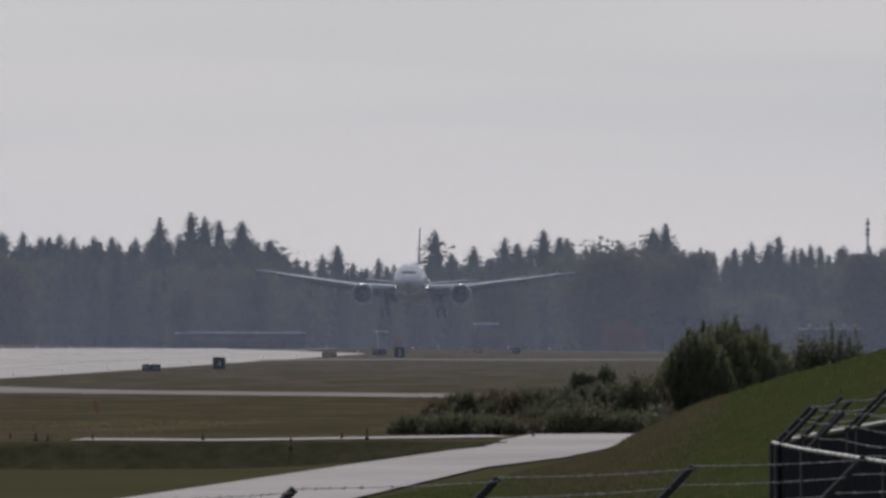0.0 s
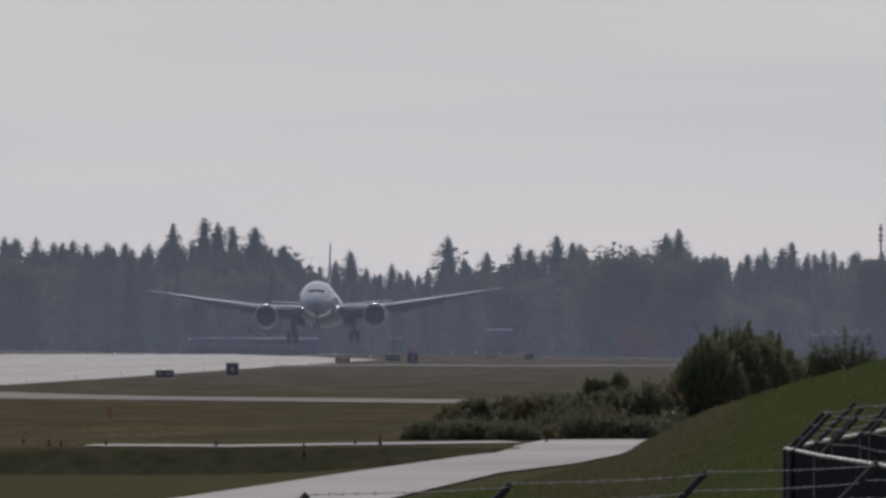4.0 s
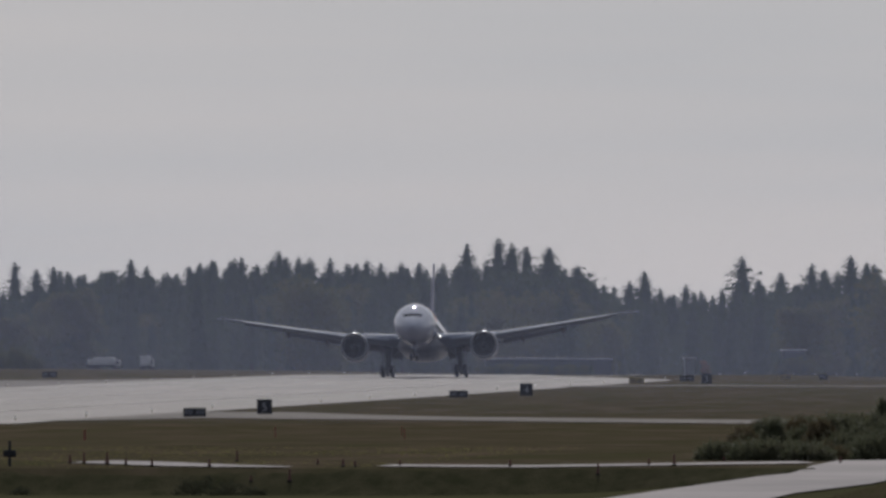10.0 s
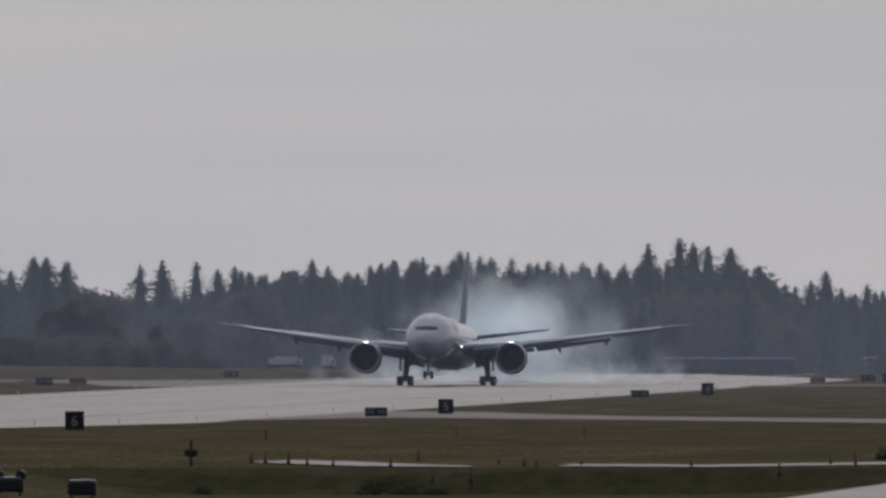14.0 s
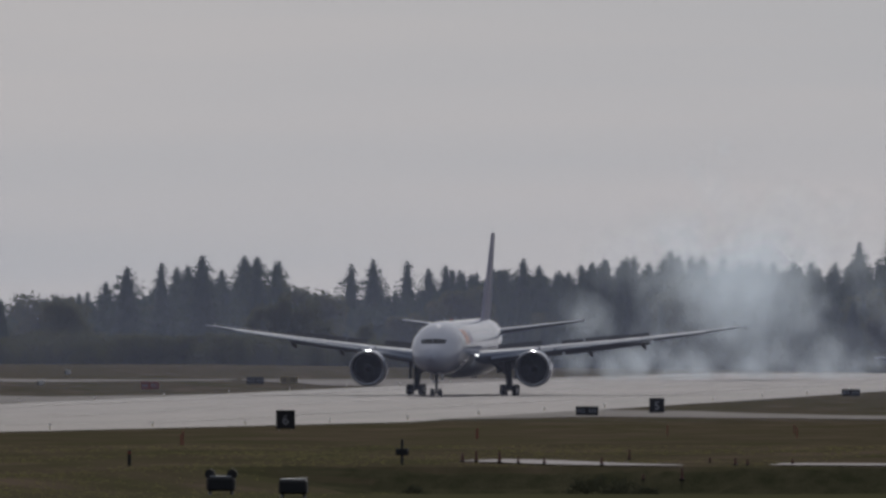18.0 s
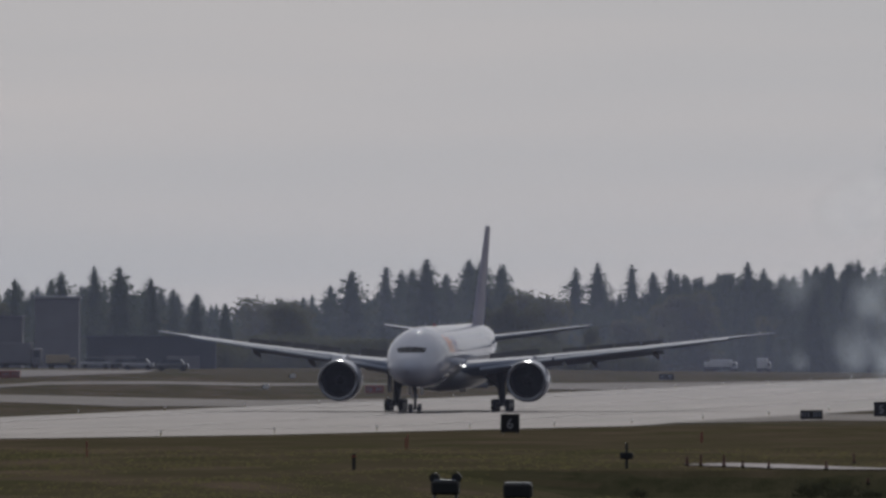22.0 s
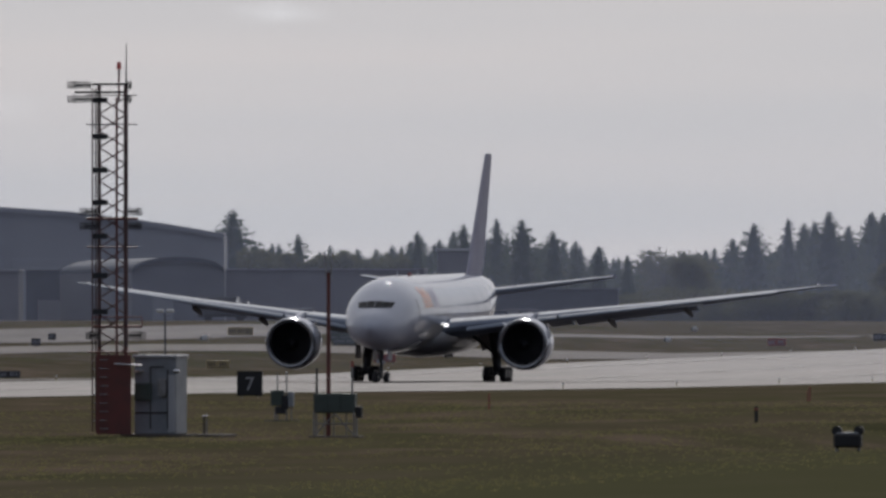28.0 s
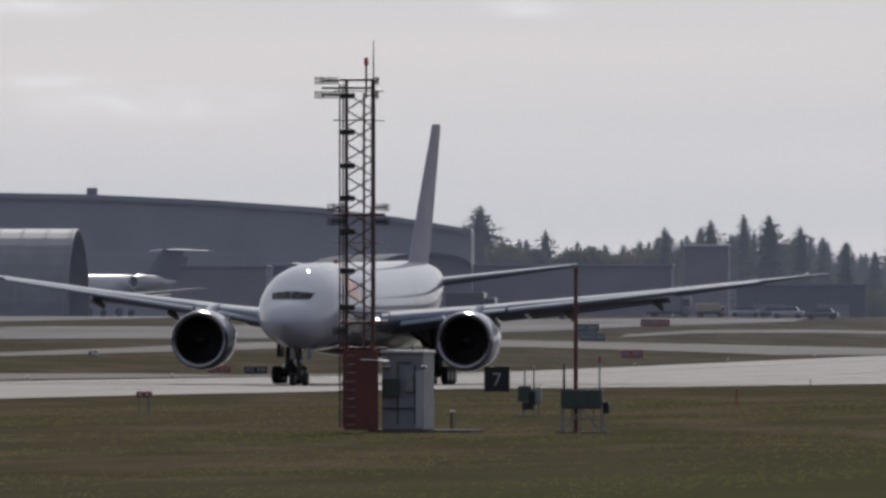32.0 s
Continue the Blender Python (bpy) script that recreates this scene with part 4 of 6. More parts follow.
ribbon("fast_exit", "pale fast exit bending from the runway to the far taxiway", [(-262, 1360), (-266, 1560), (-264, 1631), (-260, 1676), (-254, 1700), (-248, 1727), (-240, 1760), (-231, 1800), (-218.8, 1850)],
       [(-259, 1360), (-258, 1540), (-256, 1585), (-251, 1630), (-246, 1645), (-240, 1662), (-234, 1674), (-226, 1676), (-218.8, 1677)], M_OLD)
ribbon("far_taxiway", "narrow pale taxiway beyond the fast exit", [(-262, 1775), (-265, 1850), (-262, 1925), (-255, 1962), (-249, 2034), (-246, 2100)], [(-259, 1750), (-261, 1822), (-257, 1897), (-251, 1928), (-247, 2003), (-244, 2070)], M_OLD)
ribbon("apron_taxiway", "wide pale taxiway before the apron", [(-300, 1380), (-294, 1560), (-288, 1640), (-287, 1900), (-286, 2100)], [(-284, 1380), (-275, 1527), (-269, 1600), (-270, 1780), (-277, 2020)], M_TAXI)
ribbon("end_exit", "short pale exit beside the runway", [(-242, 1180), (-238, 1260), (-235, 1320), (-229, 1371), (-218.8, 1420)], [(-226, 1180), (-224, 1260), (-223, 1310), (-221.5, 1350), (-218.8, 1385)], M_OLD)
ribbon("upper_exit", "pale exit leaving the runway's far side", [(-246, 2100), (-240, 2150), (-234, 2225), (-218.8, 2330)], [(-242, 2075), (-237, 2085), (-228, 2045), (-218.8, 2030)], M_OLD)
ribbon("exit_taxiway", "pale exit taxiway leaving the runway", [(-149, 1560), (-133, 1498), (-112, 1418), (-86, 1366), (-40, 1330)], [(-149, 1420), (-121, 1372), (-110, 1352), (-81, 1290), (-38, 1262)], M_OLD)
ribbon("crossing_taxiway", "far pale taxiway beyond the runway end", [(-150, 2090), (-120, 2042), (-60, 2037)], [(-150, 2050), (-120, 2014), (-60, 2010)], M_OLD)


def stripe(x0, x1, y0, y1, lift=0.085):
    n = max(1, round((y1 - y0) / 10))
    bm = B()
    rows = [[bm.verts.new((x, y0 + (y1 - y0) * k / n, land(x, y0 + (y1 - y0) * k / n) + lift)) for x in (x0, x1)] for k in range(n + 1)]
    for a, b in zip(rows, rows[1:]):
        bm.faces.new((a[0], a[1], b[1], b[0]))
    return bm


for y in range(900, 2760, 61):
    part("centre_stripe", stripe(-187.5, -186.5, y, y + 36), M_MARK, runway, "white centre stripe")
for x in (-168.4, -209.6):
    part("side_stripe", stripe(x, x + 0.9, 1060, 2780), M_MARK, runway, "white side stripe")


# ---- boards and signs ----
# white dimmed to grey to put the board faces in shade
M_NUMERAL = material("shaded_white_numeral", (0.34, 0.34, 0.35), 0.5, size=0.5)


def numeral(text, size):
    cu = bpy.data.curves.new("numeral", "FONT")
    cu.body, cu.size, cu.align_x, cu.extrude = text, size, "CENTER", 0.006
    o = bpy.data.objects.new("numeral", cu)
    me = bpy.data.meshes.new_from_object(o)
    bpy.data.objects.remove(o)
    me.materials.append(M_NUMERAL)
    return me


def stand(x, y, lift=0.0, turn=0.0):
    return pose(x, y, land(x, y) + lift, 0, 0, turn)


def number_board(text, x, y):
    t = thing("distance_board", "black runway distance board with a white numeral", "sign", "runway distance boards", m=stand(x, y, 0, 5))
    bm = B()
    box(bm, -0.66, 0.66, -0.12, 0.12, 0.12, 1.42, 0.03)
    pn = part("panel", bm, M_BLACK, t)
    bm = B()
    for s in (-1, 1):
        box(bm, s * 0.65 - 0.03, s * 0.65 + 0.03, -0.14, 0.14, 0.1, 1.44)
    box(bm, -0.68, 0.68, -0.14, 0.14, 1.415, 1.45)
    part("frame", bm, M_DARK, t)
    part("numeral", numeral(text, 1.05), None, pn, "white numeral", m=pose(0, -0.132, 0.4, 90, 0, 0))
    for s in (-0.45, 0.45):
        part("leg", rod(B(), (s, 0, -0.1), (s, 0, 0.2), 0.04), M_STEEL, t)


for text, x, y in (("7", -134.5, 864), ("6", -132.8, 1162), ("5", -133.8, 1466), ("4", -133, 1771), ("3", -132.9, 2077)):
    number_board(text, x, y)


def guidance_sign(x, y, w, h, mat, what, panels=2, turn=4):
    t = thing("guidance_sign", f"low {what} airfield guidance sign on the grass", "sign", "airfield guidance signs", m=stand(x, y, 0, turn))
    bm = B()
    box(bm, -w / 2, w / 2, -0.12, 0.12, 0.14, 0.14 + h, 0.03)
    c = part("cabinet", bm, M_BLACK if what.startswith("dark") else mat, t)
    for i in range(panels):
        bm = B()
        a = -w / 2 + w * i / panels + 0.05
        box(bm, a, a + w / panels - 0.1, -0.135, -0.1, 0.2, 0.08 + h, 0.008)
        pn = part("panel", bm, mat, c)
        k = a + 0.12
        while k < a + w / panels - 0.25:
            bm = B()
            box(bm, k, k + 0.1, -0.145, -0.134, 0.14 + h * 0.3, 0.14 + h * 0.75)
            part("lettering_bar", bm, M_BLACK if mat is M_YELLOW else M_SHED, pn)
            k += 0.24
    for s in (-0.36, 0.36):
        part("leg", rod(B(), (s * w, 0, -0.1), (s * w, 0, 0.2), 0.035), M_STEEL, t)


for x, y, w, h, mat, what, n in ((-139.3, 1757, 2.0, 0.75, M_BLACK, "dark", 2), (-144.6, 2117, 2.0, 0.72, M_YELLOW, "yellow", 2), (-143, 2193, 1.95, 0.8, M_BLACK, "dark", 2), (-139, 2350, 1.7, 0.6, M_YELLOW, "yellow", 2),
                                 (-135, 2376, 1.3, 0.8, M_BLACK, "dark", 1), (-134.4, 1406, 1.95, 0.78, M_BLACK, "dark", 2), (-237.5, 2271, 2.1, 0.85, M_BLACK, "dark", 2), (-235, 2060, 2.2, 0.85, M_YELLOW, "yellow", 2),
                                 (-234.5, 1911, 2.15, 0.85, M_RED, "red", 2), (-235.6, 2028, 2.2, 0.9, M_BLACK, "dark", 2), (-233.9, 1589, 2.15, 0.8, M_RED, "red", 2), (-271.4, 1862, 3.4, 0.8, M_RED, "red", 3),
                                 (-259.9, 1732, 2.4, 0.7, M_OLIVE, "green", 2), (-271.1, 1735, 2.7, 0.85, M_YELLOW, "yellow", 3), (-267, 1780, 2.6, 0.8, M_OLIVE, "green", 2), (-254.3, 1699, 2.7, 0.8, M_OLIVE, "green", 2),
                                 (-234.6, 1488, 2.1, 0.7, M_YELLOW, "yellow", 2), (-228.9, 1211, 1.9, 0.65, M_YELLOW, "yellow", 2), (-233.8, 1350, 2.0, 0.55, M_RED, "red", 2), (-231, 1352, 2.0, 0.6, M_BLACK, "dark", 2),
                                 (-265.2, 1568, 0.9, 0.7, M_BLACK, "dark", 1), (-271.5, 1615, 0.8, 0.65, M_BLACK, "dark", 1)):
    guidance_sign(x, y, w, h, mat, what, n)


# ---- cones, stakes, small lights ----
def cone(x, y, h, tall=False):
    h *= 0.64
    t = thing("traffic_cone", "orange traffic cone with a white band on the pavement edge", "cone", "cones along the closed pavement", m=stand(x, y, 0.05))
    bm = B()
    box(bm, -0.19 * h / 0.7, 0.19 * h / 0.7, -0.19 * h / 0.7, 0.19 * h / 0.7, 0, 0.05, 0.012)
    part("base", bm, M_RUBBER, t)
    c = part("body", rod(B(), (0, 0, 0.05), (0, 0, h), 0.15 * h / 0.7, 0.035, 14), M_ORANGEC, t, smooth=True)
    part("band", rod(B(), (0, 0, h * 0.5), (0, 0, h * 0.68), 0.095 * h / 0.7, 0.075 * h / 0.7, 14), M_MARK, c, "white band")
    if tall:
        part("flasher", rod(B(), (0, 0, h), (0, 0, h + 0.13), 0.05, 0.04, 10), M_ORANGEC, t, "red warning light on top", True)


for x, y, h, tl in ((-71.9, 696, 0.6, 0), (-71.3, 696, 0.55, 1), (-69.7, 690, 0.62, 1), (-68.6, 687, 0.45, 0), (-66.9, 681, 0.45, 0), (-64.1, 677, 0.5, 0), (-66.1, 711, 0.5, 1), (-61.8, 671, 0.4, 0), (-60.2, 671, 0.6, 1), (-60.8, 691, 0.35, 0),
                    (-58.5, 677, 0.5, 0), (-58.0, 677, 0.4, 0), (-56.7, 684, 0.35, 0), (-51.6, 678, 0.45, 0), (-47.5, 672, 0.5, 1), (-45.4, 688, 0.5, 1), (-44.8, 712, 0.35, 0), (-39.2, 703, 0.4, 0), (-46.6, 690, 0.4, 0)):
    cone(x, y, h, tl)


def stake(x, y, h, dark=False):
    t = thing("marker_stake", "thin dark marker stake in the grass" if dark else "thin red marker stake in the grass", "stake", "marker stakes", m=stand(x, y))
    bm = B()
    h *= 1.0 if dark else 0.85
    w = 0.07 if dark else 0.032
    box(bm, -w, w, -0.02, 0.02, -0.1, h, 0.008)
    part("slat", bm, M_BLACK if dark else M_RED, t)
    bm = B()
    box(bm, -w - 0.006, w + 0.006, -0.026, 0.026, h * 0.78, h * 0.9)
    part("reflector", bm, M_RED, t, "reflective band")


for x, y, h, dk in ((-95.1, 929, 0.7, 0), (-89.7, 990, 0.75, 0), (-78.4, 949, 0.7, 0), (-99.9, 828, 0.85, 0), (-83.7, 675, 0.68, 1), (-106.2, 755, 0.9, 0), (-98.8, 818, 0.7, 0), (-86.1, 1040, 0.7, 0), (-92.9, 907, 0.65, 0)):
    stake(x, y, h, dk)


def edge_light(x, y):
    o = copy_thing(LIGHT0, pose(x, y, land(x, y) + 0.05))
    return o


LIGHT0 = thing("runway_edge_light", "small white runway edge light on a short stem", "light", "runway edge lights")
part("stem", rod(B(), (0, 0, 0), (0, 0, 0.3), 0.03), M_YELLOW, LIGHT0)
part("lens", rod(B(), (0, 0, 0.3), (0, 0, 0.42), 0.09, 0.06, 10), M_LIGHTW, LIGHT0, "pale glass lens", True)
for x in (-151, -217):
    for y in range(1110, 2800, 61):
        edge_light(x, y)
for o in (*LIGHT0.children_recursive, LIGHT0):
    bpy.data.objects.remove(o)


# ---- equipment on the near grass ----
def papi(x, y, ears):
    t = thing("approach_light_unit", "dark boxy approach light unit with a pale lid on the grass", "light unit", "approach light units", m=stand(x, y, 0, 4))
    bm = B()
    box(bm, -0.47, 0.47, -0.4, 0.5, 0.12, 0.58, 0.06)
    part("housing", bm, M_BLACK, t)
    # the lid's pale colour imitates sun on the top of the box
    bm = B()
    box(bm, -0.36 if ears else -0.43, 0.36 if ears else 0.43, -0.36, 0.45, 0.575, 0.63, 0.02)
    part("lid", bm, M_SHED, t, "pale lid, coloured as if sunlit")
    for s in (-0.36, 0.36):
        part("foot", rod(B(), (s, 0, -0.1), (s, 0, 0.15), 0.06), M_STEEL, t)
        if ears:
            bm = rod(B(), (s * 1.03, -0.1, 0.68), (s * 1.03, 0.25, 0.68), 0.17, 0.17, 14)
            part("lamp", bm, M_BLACK, t, "round lamp head", True)


papi(-64.0, 541, True)
papi(-60.2, 529, False)

t = thing("crossed_marker", "dark post with a short crosspiece in the grass", "marker post", m=stand(-72.9, 681))
part("post", rod(B(), (0, 0, -0.1), (0, 0, 1.1), 0.07, 0.06, 10), M_BLACK, t)
bm = B()
box(bm, -0.28, 0.28, -0.08, 0.08, 0.42, 0.72, 0.04)
part("crosspiece", bm, M_BLACK, t)

t = thing("signal_stand", "red signal box on two steel legs in the grass", "signal box", m=stand(-124, 697))
bm = B()
box(bm, -0.33, 0.33, -0.15, 0.15, 0.72, 0.98, 0.04)
part("head", bm, M_RED, t)
for s in (-0.22, 0.2):
    part("leg", rod(B(), (s, 0, -0.1), (s, 0, 0.74), 0.035 if s < 0 else 0.08), M_STEEL, t)
for s in (-0.15, 0.15):
    part("lens", rod(B(), (s, -0.19, 0.85), (s, -0.14, 0.85), 0.09), M_METAL, t, "round glass lens")


def marker_box(x, y):
    t = thing("ground_marker", "small white marker box with a green side", "marker box", "ground marker boxes", m=stand(x, y))
    bm = B()
    box(bm, -0.3, 0.3, -0.2, 0.2, 0.12, 0.62, 0.05)
    part("housing", bm, M_LIGHTW, t)
    bm = B()
    box(bm, -0.5, -0.28, -0.18, 0.18, 0.1, 0.5, 0.04)
    part("side_box", bm, M_OLIVE, t)
    part("foot", rod(B(), (0, 0, -0.1), (0, 0, 0.14), 0.09), M_STEEL, t)


for x, y in ((-256.2, 1415), (-266.4, 1681), (-246, 1900), (-262, 2050)):
    marker_box(x, y)

t = thing("lamp_post", "slim dark lamp post with two pale heads", "lamp post", m=stand(-251.3, 1561))
part("pole", rod(B(), (0, 0, -0.2), (0, 0, 4.1), 0.1, 0.08, 10), M_DARK, t)
for s in (-1, 1):
    bm = B()
    box(bm, s * 0.5 - 0.36, s * 0.5 + 0.36, -0.3, 0.3, 4.1, 4.5, 0.12)
    part("lamp_head", bm, M_LIGHTW, t, "pale lamp head")

# weather mast over a cabinet on legs
t = thing("equipment_mast", "red mast above a green equipment cabinet on a steel frame", "mast", m=stand(-89.7, 597))
part("mast", rod(B(), (-0.3, 0.1, 0), (-0.3, 0.1, 6.1), 0.085, 0.07, 12), M_REDW, t, "tall red pole", True)
for s in (-1, 1):
    part("horn_stem", rod(B(), (-0.3 + s * 0.1, 0.1, 5.95), (-0.3 + s * 0.1, 0.1, 6.75), 0.03), M_STEEL, t)
    part("horn", rod(B(), (-0.3 + s * 0.1, 0.1, 6.72), (-0.3 + s * 0.2, 0.1, 6.86), 0.06, 0.03), M_METAL, t, "bright instrument head")
bm = B()
box(bm, -0.8, 0.74, -0.35, 0.35, 0.9, 1.62, 0.03)
c = part("cabinet", bm, M_OLIVE, t, "green cabinet")
for k in range(3):
    bm = B()
    box(bm, -0.76 + k * 0.5, -0.32 + k * 0.5, -0.37, -0.345, 0.96, 1.56, 0.01)
    part("door", bm, M_OLIVE, c)
bm = B()
box(bm, 0.76, 0.98, -0.2, 0.2, 0.72, 1.15, 0.03)
part("side_box", bm, M_BLACK, t, "small black side box")
for x in (-0.78, 0.72):
    for y in (-0.32, 0.32):
        part("leg", rod(B(), (x, y, -0.1), (x, y, 1.0), 0.035), M_STEEL, t)
for a, b in (((-0.78, -0.32, 0.05), (0, -0.32, 0.88)), ((0.72, -0.32, 0.05), (0, -0.32, 0.88)), ((-0.45, 0.1, 0), (-0.45, 0.1, 0.9)), ((-0.1, 0.1, 0.0), (-0.1, 0.1, 0.9)), ((0.35, 0.2, 0), (0.35, 0.2, 0.9)), ((-0.78, -0.32, 0.5), (0.72, -0.32, 0.5))):
    part("brace", rod(B(), a, b, 0.025, n=6), M_STEEL, t)
bm = B()
box(bm, -0.95, 0.95, -0.6, 0.6, -0.05, 0.06, 0.02)
part("footing", bm, M_OLD, t, "dark concrete footing")
part("whip", rod(B(), (-0.77, 0.3, 1.6), (-0.77, 0.3, 2.55), 0.05, 0.04), M_DARK, t)
part("light_stem", rod(B(), (0.56, 0.3, 1.6), (0.56, 0.3, 2.65), 0.035), M_STEEL, t)
part("obstruction_light", rod(B(), (0.56, 0.3, 2.6), (0.56, 0.3, 2.82), 0.07, 0.05), M_RED, t, "red obstruction light", True)

t = thing("equipment_boxes", "cluster of grey equipment boxes on short posts", "equipment", m=stand(-104.8, 682))
for x0, x1, z0, z1, mt in ((-0.45, 0.1, 0.65, 1.3, M_OLIVE), (0.0, 0.3, 0.5, 1.1, M_DARK), (0.3, 0.52, 0.6, 1.25, M_SHED), (-0.25, 0.2, 0.3, 0.62, M_DARK)):
    bm = B()
    box(bm, x0, x1, -0.2, 0.2, z0, z1, 0.03)
    part("box", bm, mt, t)
for x, h in ((-0.2, 2.05), (0.2, 2.1), (-0.3, 0.6), (0.4, 0.7)):
    part("post", rod(B(), (x, 0.1, -0.1), (x, 0.1, h), 0.03), M_STEEL, t)
bm = B()
box(bm, -0.7, 0.7, -0.4, 0.4, -0.05, 0.05, 0.02)
part("footing", bm, M_OLD, t)

t = thing("pipe_bollard", "steel pipe bollard with a bright cap", "bollard", m=stand(-95.6, 603))
part("pipe", rod(B(), (0, 0, -0.1), (0, 0, 0.72), 0.04), M_DARK, t)
part("second_pipe", rod(B(), (0.09, 0.05, -0.1), (0.09, 0.05, 0.68), 0.03), M_STEEL, t)
part("cap", rod(B(), (-0.05, 0, 0.72), (0.13, 0, 0.76), 0.045), M_METAL, t, "bright cap")

# shed beside the tower
t = thing("equipment_shed", "pale grey equipment shed with conduits and wall boxes", "shed", m=stand(-96.6, 599, 0, -2))
bm = B()
box(bm, -0.82, 0.76, -0.9, 1.2, 0.1, 2.95, 0.03)
w = part("shell", bm, M_SHED, t)
bm = B()
box(bm, -0.87, 0.81, -0.98, 1.28, 2.93, 3.05, 0.03)
part("roof", bm, M_WALLL, t, "flat pale roof")
bm = B()
box(bm, -1.3, 2.6, -1.2, 1.5, -0.1, 0.1, 0.02)
part("slab", bm, M_OLD, t, "dark concrete slab")
bm = B()
box(bm, 0.46, 0.72, -0.94, -0.88, 0.15, 2.3, 0.01)
d = part("door", bm, M_WALLL, w, "pale narrow door")
for x0, x1, z0, z1, mt in ((-0.78, -0.15, 1.35, 2.0, M_OLIVE), (0.1, 0.4, 1.5, 2.15, M_STEEL), (-0.8, -0.45, 2.4, 2.46, M_METAL)):
    bm = B()
    box(bm, x0, x1, -1.12, -0.88, z0, z1, 0.02)
    part("wall_box", bm, mt, w, "wall-mounted box")
bm = B()
for a, b in (((-0.8, -0.95, 0.9), (0.45, -0.95, 0.9)), ((-0.2, -0.95, 0.3), (-0.2, -0.95, 2.6)), ((0.45, -0.95, 0.3), (0.45, -0.95, 2.5)), ((-0.2, -0.95, 2.6), (0.3, -0.95, 2.6))):
    rod(bm, a, b, 0.026, n=6)
part("conduit", bm, M_GEAR, w, "dark conduits")
part("lamp", rod(B(), (0.7, -1.0, 2.45), (0.9, -1.0, 2.45), 0.09), M_METAL, w, "small bright wall lamp")

# lattice tower
M_TOWD = material("dark_tower_paint", (0.085, 0.035, 0.036), 0.55, second=(0.05, 0.026, 0.028), size=0.6)
M_BEACON = material("beacon_glass", (0.5, 0.05, 0.04), 0.3, second=(0.4, 0.04, 0.035), size=0.3)
t = thing("lattice_tower", "red and white lattice antenna tower beside the shed", "tower", m=stand(-98.05, 597.5, 0, 12))
LEGS = ((-0.62, -0.15), (0.34, -0.4), (0.42, 0.55))
TOP = 13.05
for i, (x, y) in enumerate(LEGS):
    for k in range(4):
        a, b = 0.1 + (TOP - 0.1) * k / 4, 0.1 + (TOP - 0.1) * (k + 1) / 4
        part("leg", rod(B(), (x, y, a), (x, y, b), 0.066, n=8), M_REDW if k == 0 else M_TOWD, t, "red painted leg" if k == 0 else "dark reddish leg")
for (ax, ay), (bx, by) in zip(LEGS, LEGS[1:] + LEGS[:1]):
    z = 0.2
    k = 0
    while z < TOP - 0.6:
        a, b = ((ax, ay), (bx, by)) if k % 2 else ((bx, by), (ax, ay))
        part("brace", rod(B(), (*a, z), (*b, z + 0.62), 0.028, n=5), M_TOWD, t)
        z += 0.62
        k += 1
bm = B()
box(bm, -0.75, 0.55, -0.52, -0.46, 0.1, 3.05, 0.01)
g = part("climbing_guard", bm, M_REDW, t, "red climbing guard panel")
for k in range(9):
    part("rung", rod(B(), (-0.62, -0.58, 0.3 + k * 0.32), (-0.32, -0.58, 0.3 + k * 0.32), 0.02, n=6), M_METAL if k % 2 else M_GALV, g, "bright ladder rung")
part("beam_bar", rod(B(), (-0.1, -0.6, 2.72), (0.95, -0.6, 2.66), 0.03), M_METAL, g, "bright bar")
for z in (12.4, 11.05, 9.8, 8.6, 7.35, 5.9, 4.55):
    bm = B()
    box(bm, -0.87, -0.32, -0.38, -0.12, z, z + 0.2, 0.02)
    part("antenna_box", bm, M_DARK, t, "dark box on the leg")
for z, x0, x1, th in ((12.8, -1.55, 0.4, 0.05), (13.1, -0.9, 0.42, 0.05), (12.68, -1.13, 0.78, 0.022), (11.6, -1.13, 0.78, 0.025), (8.1, -1.1, 0.8, 0.055), (7.05, -1.1, 0.8, 0.025), (4.1, -0.9, 0.97, 0.055), (3.15, -1.08, 0.85, 0.03)):
    part("crossarm", rod(B(), (x0, -0.4, z), (x1, -0.4, z), th, n=8), M_REDW if z < 9 else M_DARK, t, "horizontal crossarm")
# groups of thin rods held by bent frames beside the crossarms
for z0, side, x0, x1 in ((12.95, 1, -1.83, -0.93), (12.43, 1, -1.83, -0.93), (12.95, 1, 0.36, 0.58), (12.43, 1, 0.36, 0.58), (8.25, 1, -1.37, -0.62), (8.25, 1, 0.45, 0.97), (7.72, 1, -1.37, -0.62), (7.72, 1, 0.45, 0.97), (3.66, 1, -1.15, -0.62), (3.66, 1, 0.45, 1.1)):
    for k in range(4):
        part("dipole", rod(B(), (x0, -0.5, z0 + k * 0.07), (x1, -0.5, z0 + k * 0.07), 0.022, n=5), M_DARK, t)
    xm = x0 * 0.68 + x1 * 0.32 if x0 < 0 else x0 * 0.32 + x1 * 0.68
    part("dipole_mount", rod(B(), (xm, -0.5, z0 - 0.05), (xm, -0.45, z0 + 0.27), 0.02, n=5), M_DARK, t)
    part("dipole_mount", rod(B(), (xm, -0.45, z0 + 0.11), (-0.62 if x0 < 0 else 0.42, -0.4, z0 + 0.11), 0.018, n=5), M_DARK, t)
# ladder on the outer side of one leg
for x in (-0.88, -0.75):
    part("ladder_rail", rod(B(), (x, -0.3, 0.2), (x, -0.3, 12.95), 0.034, n=6), M_TOWD, t, "thin ladder rail")
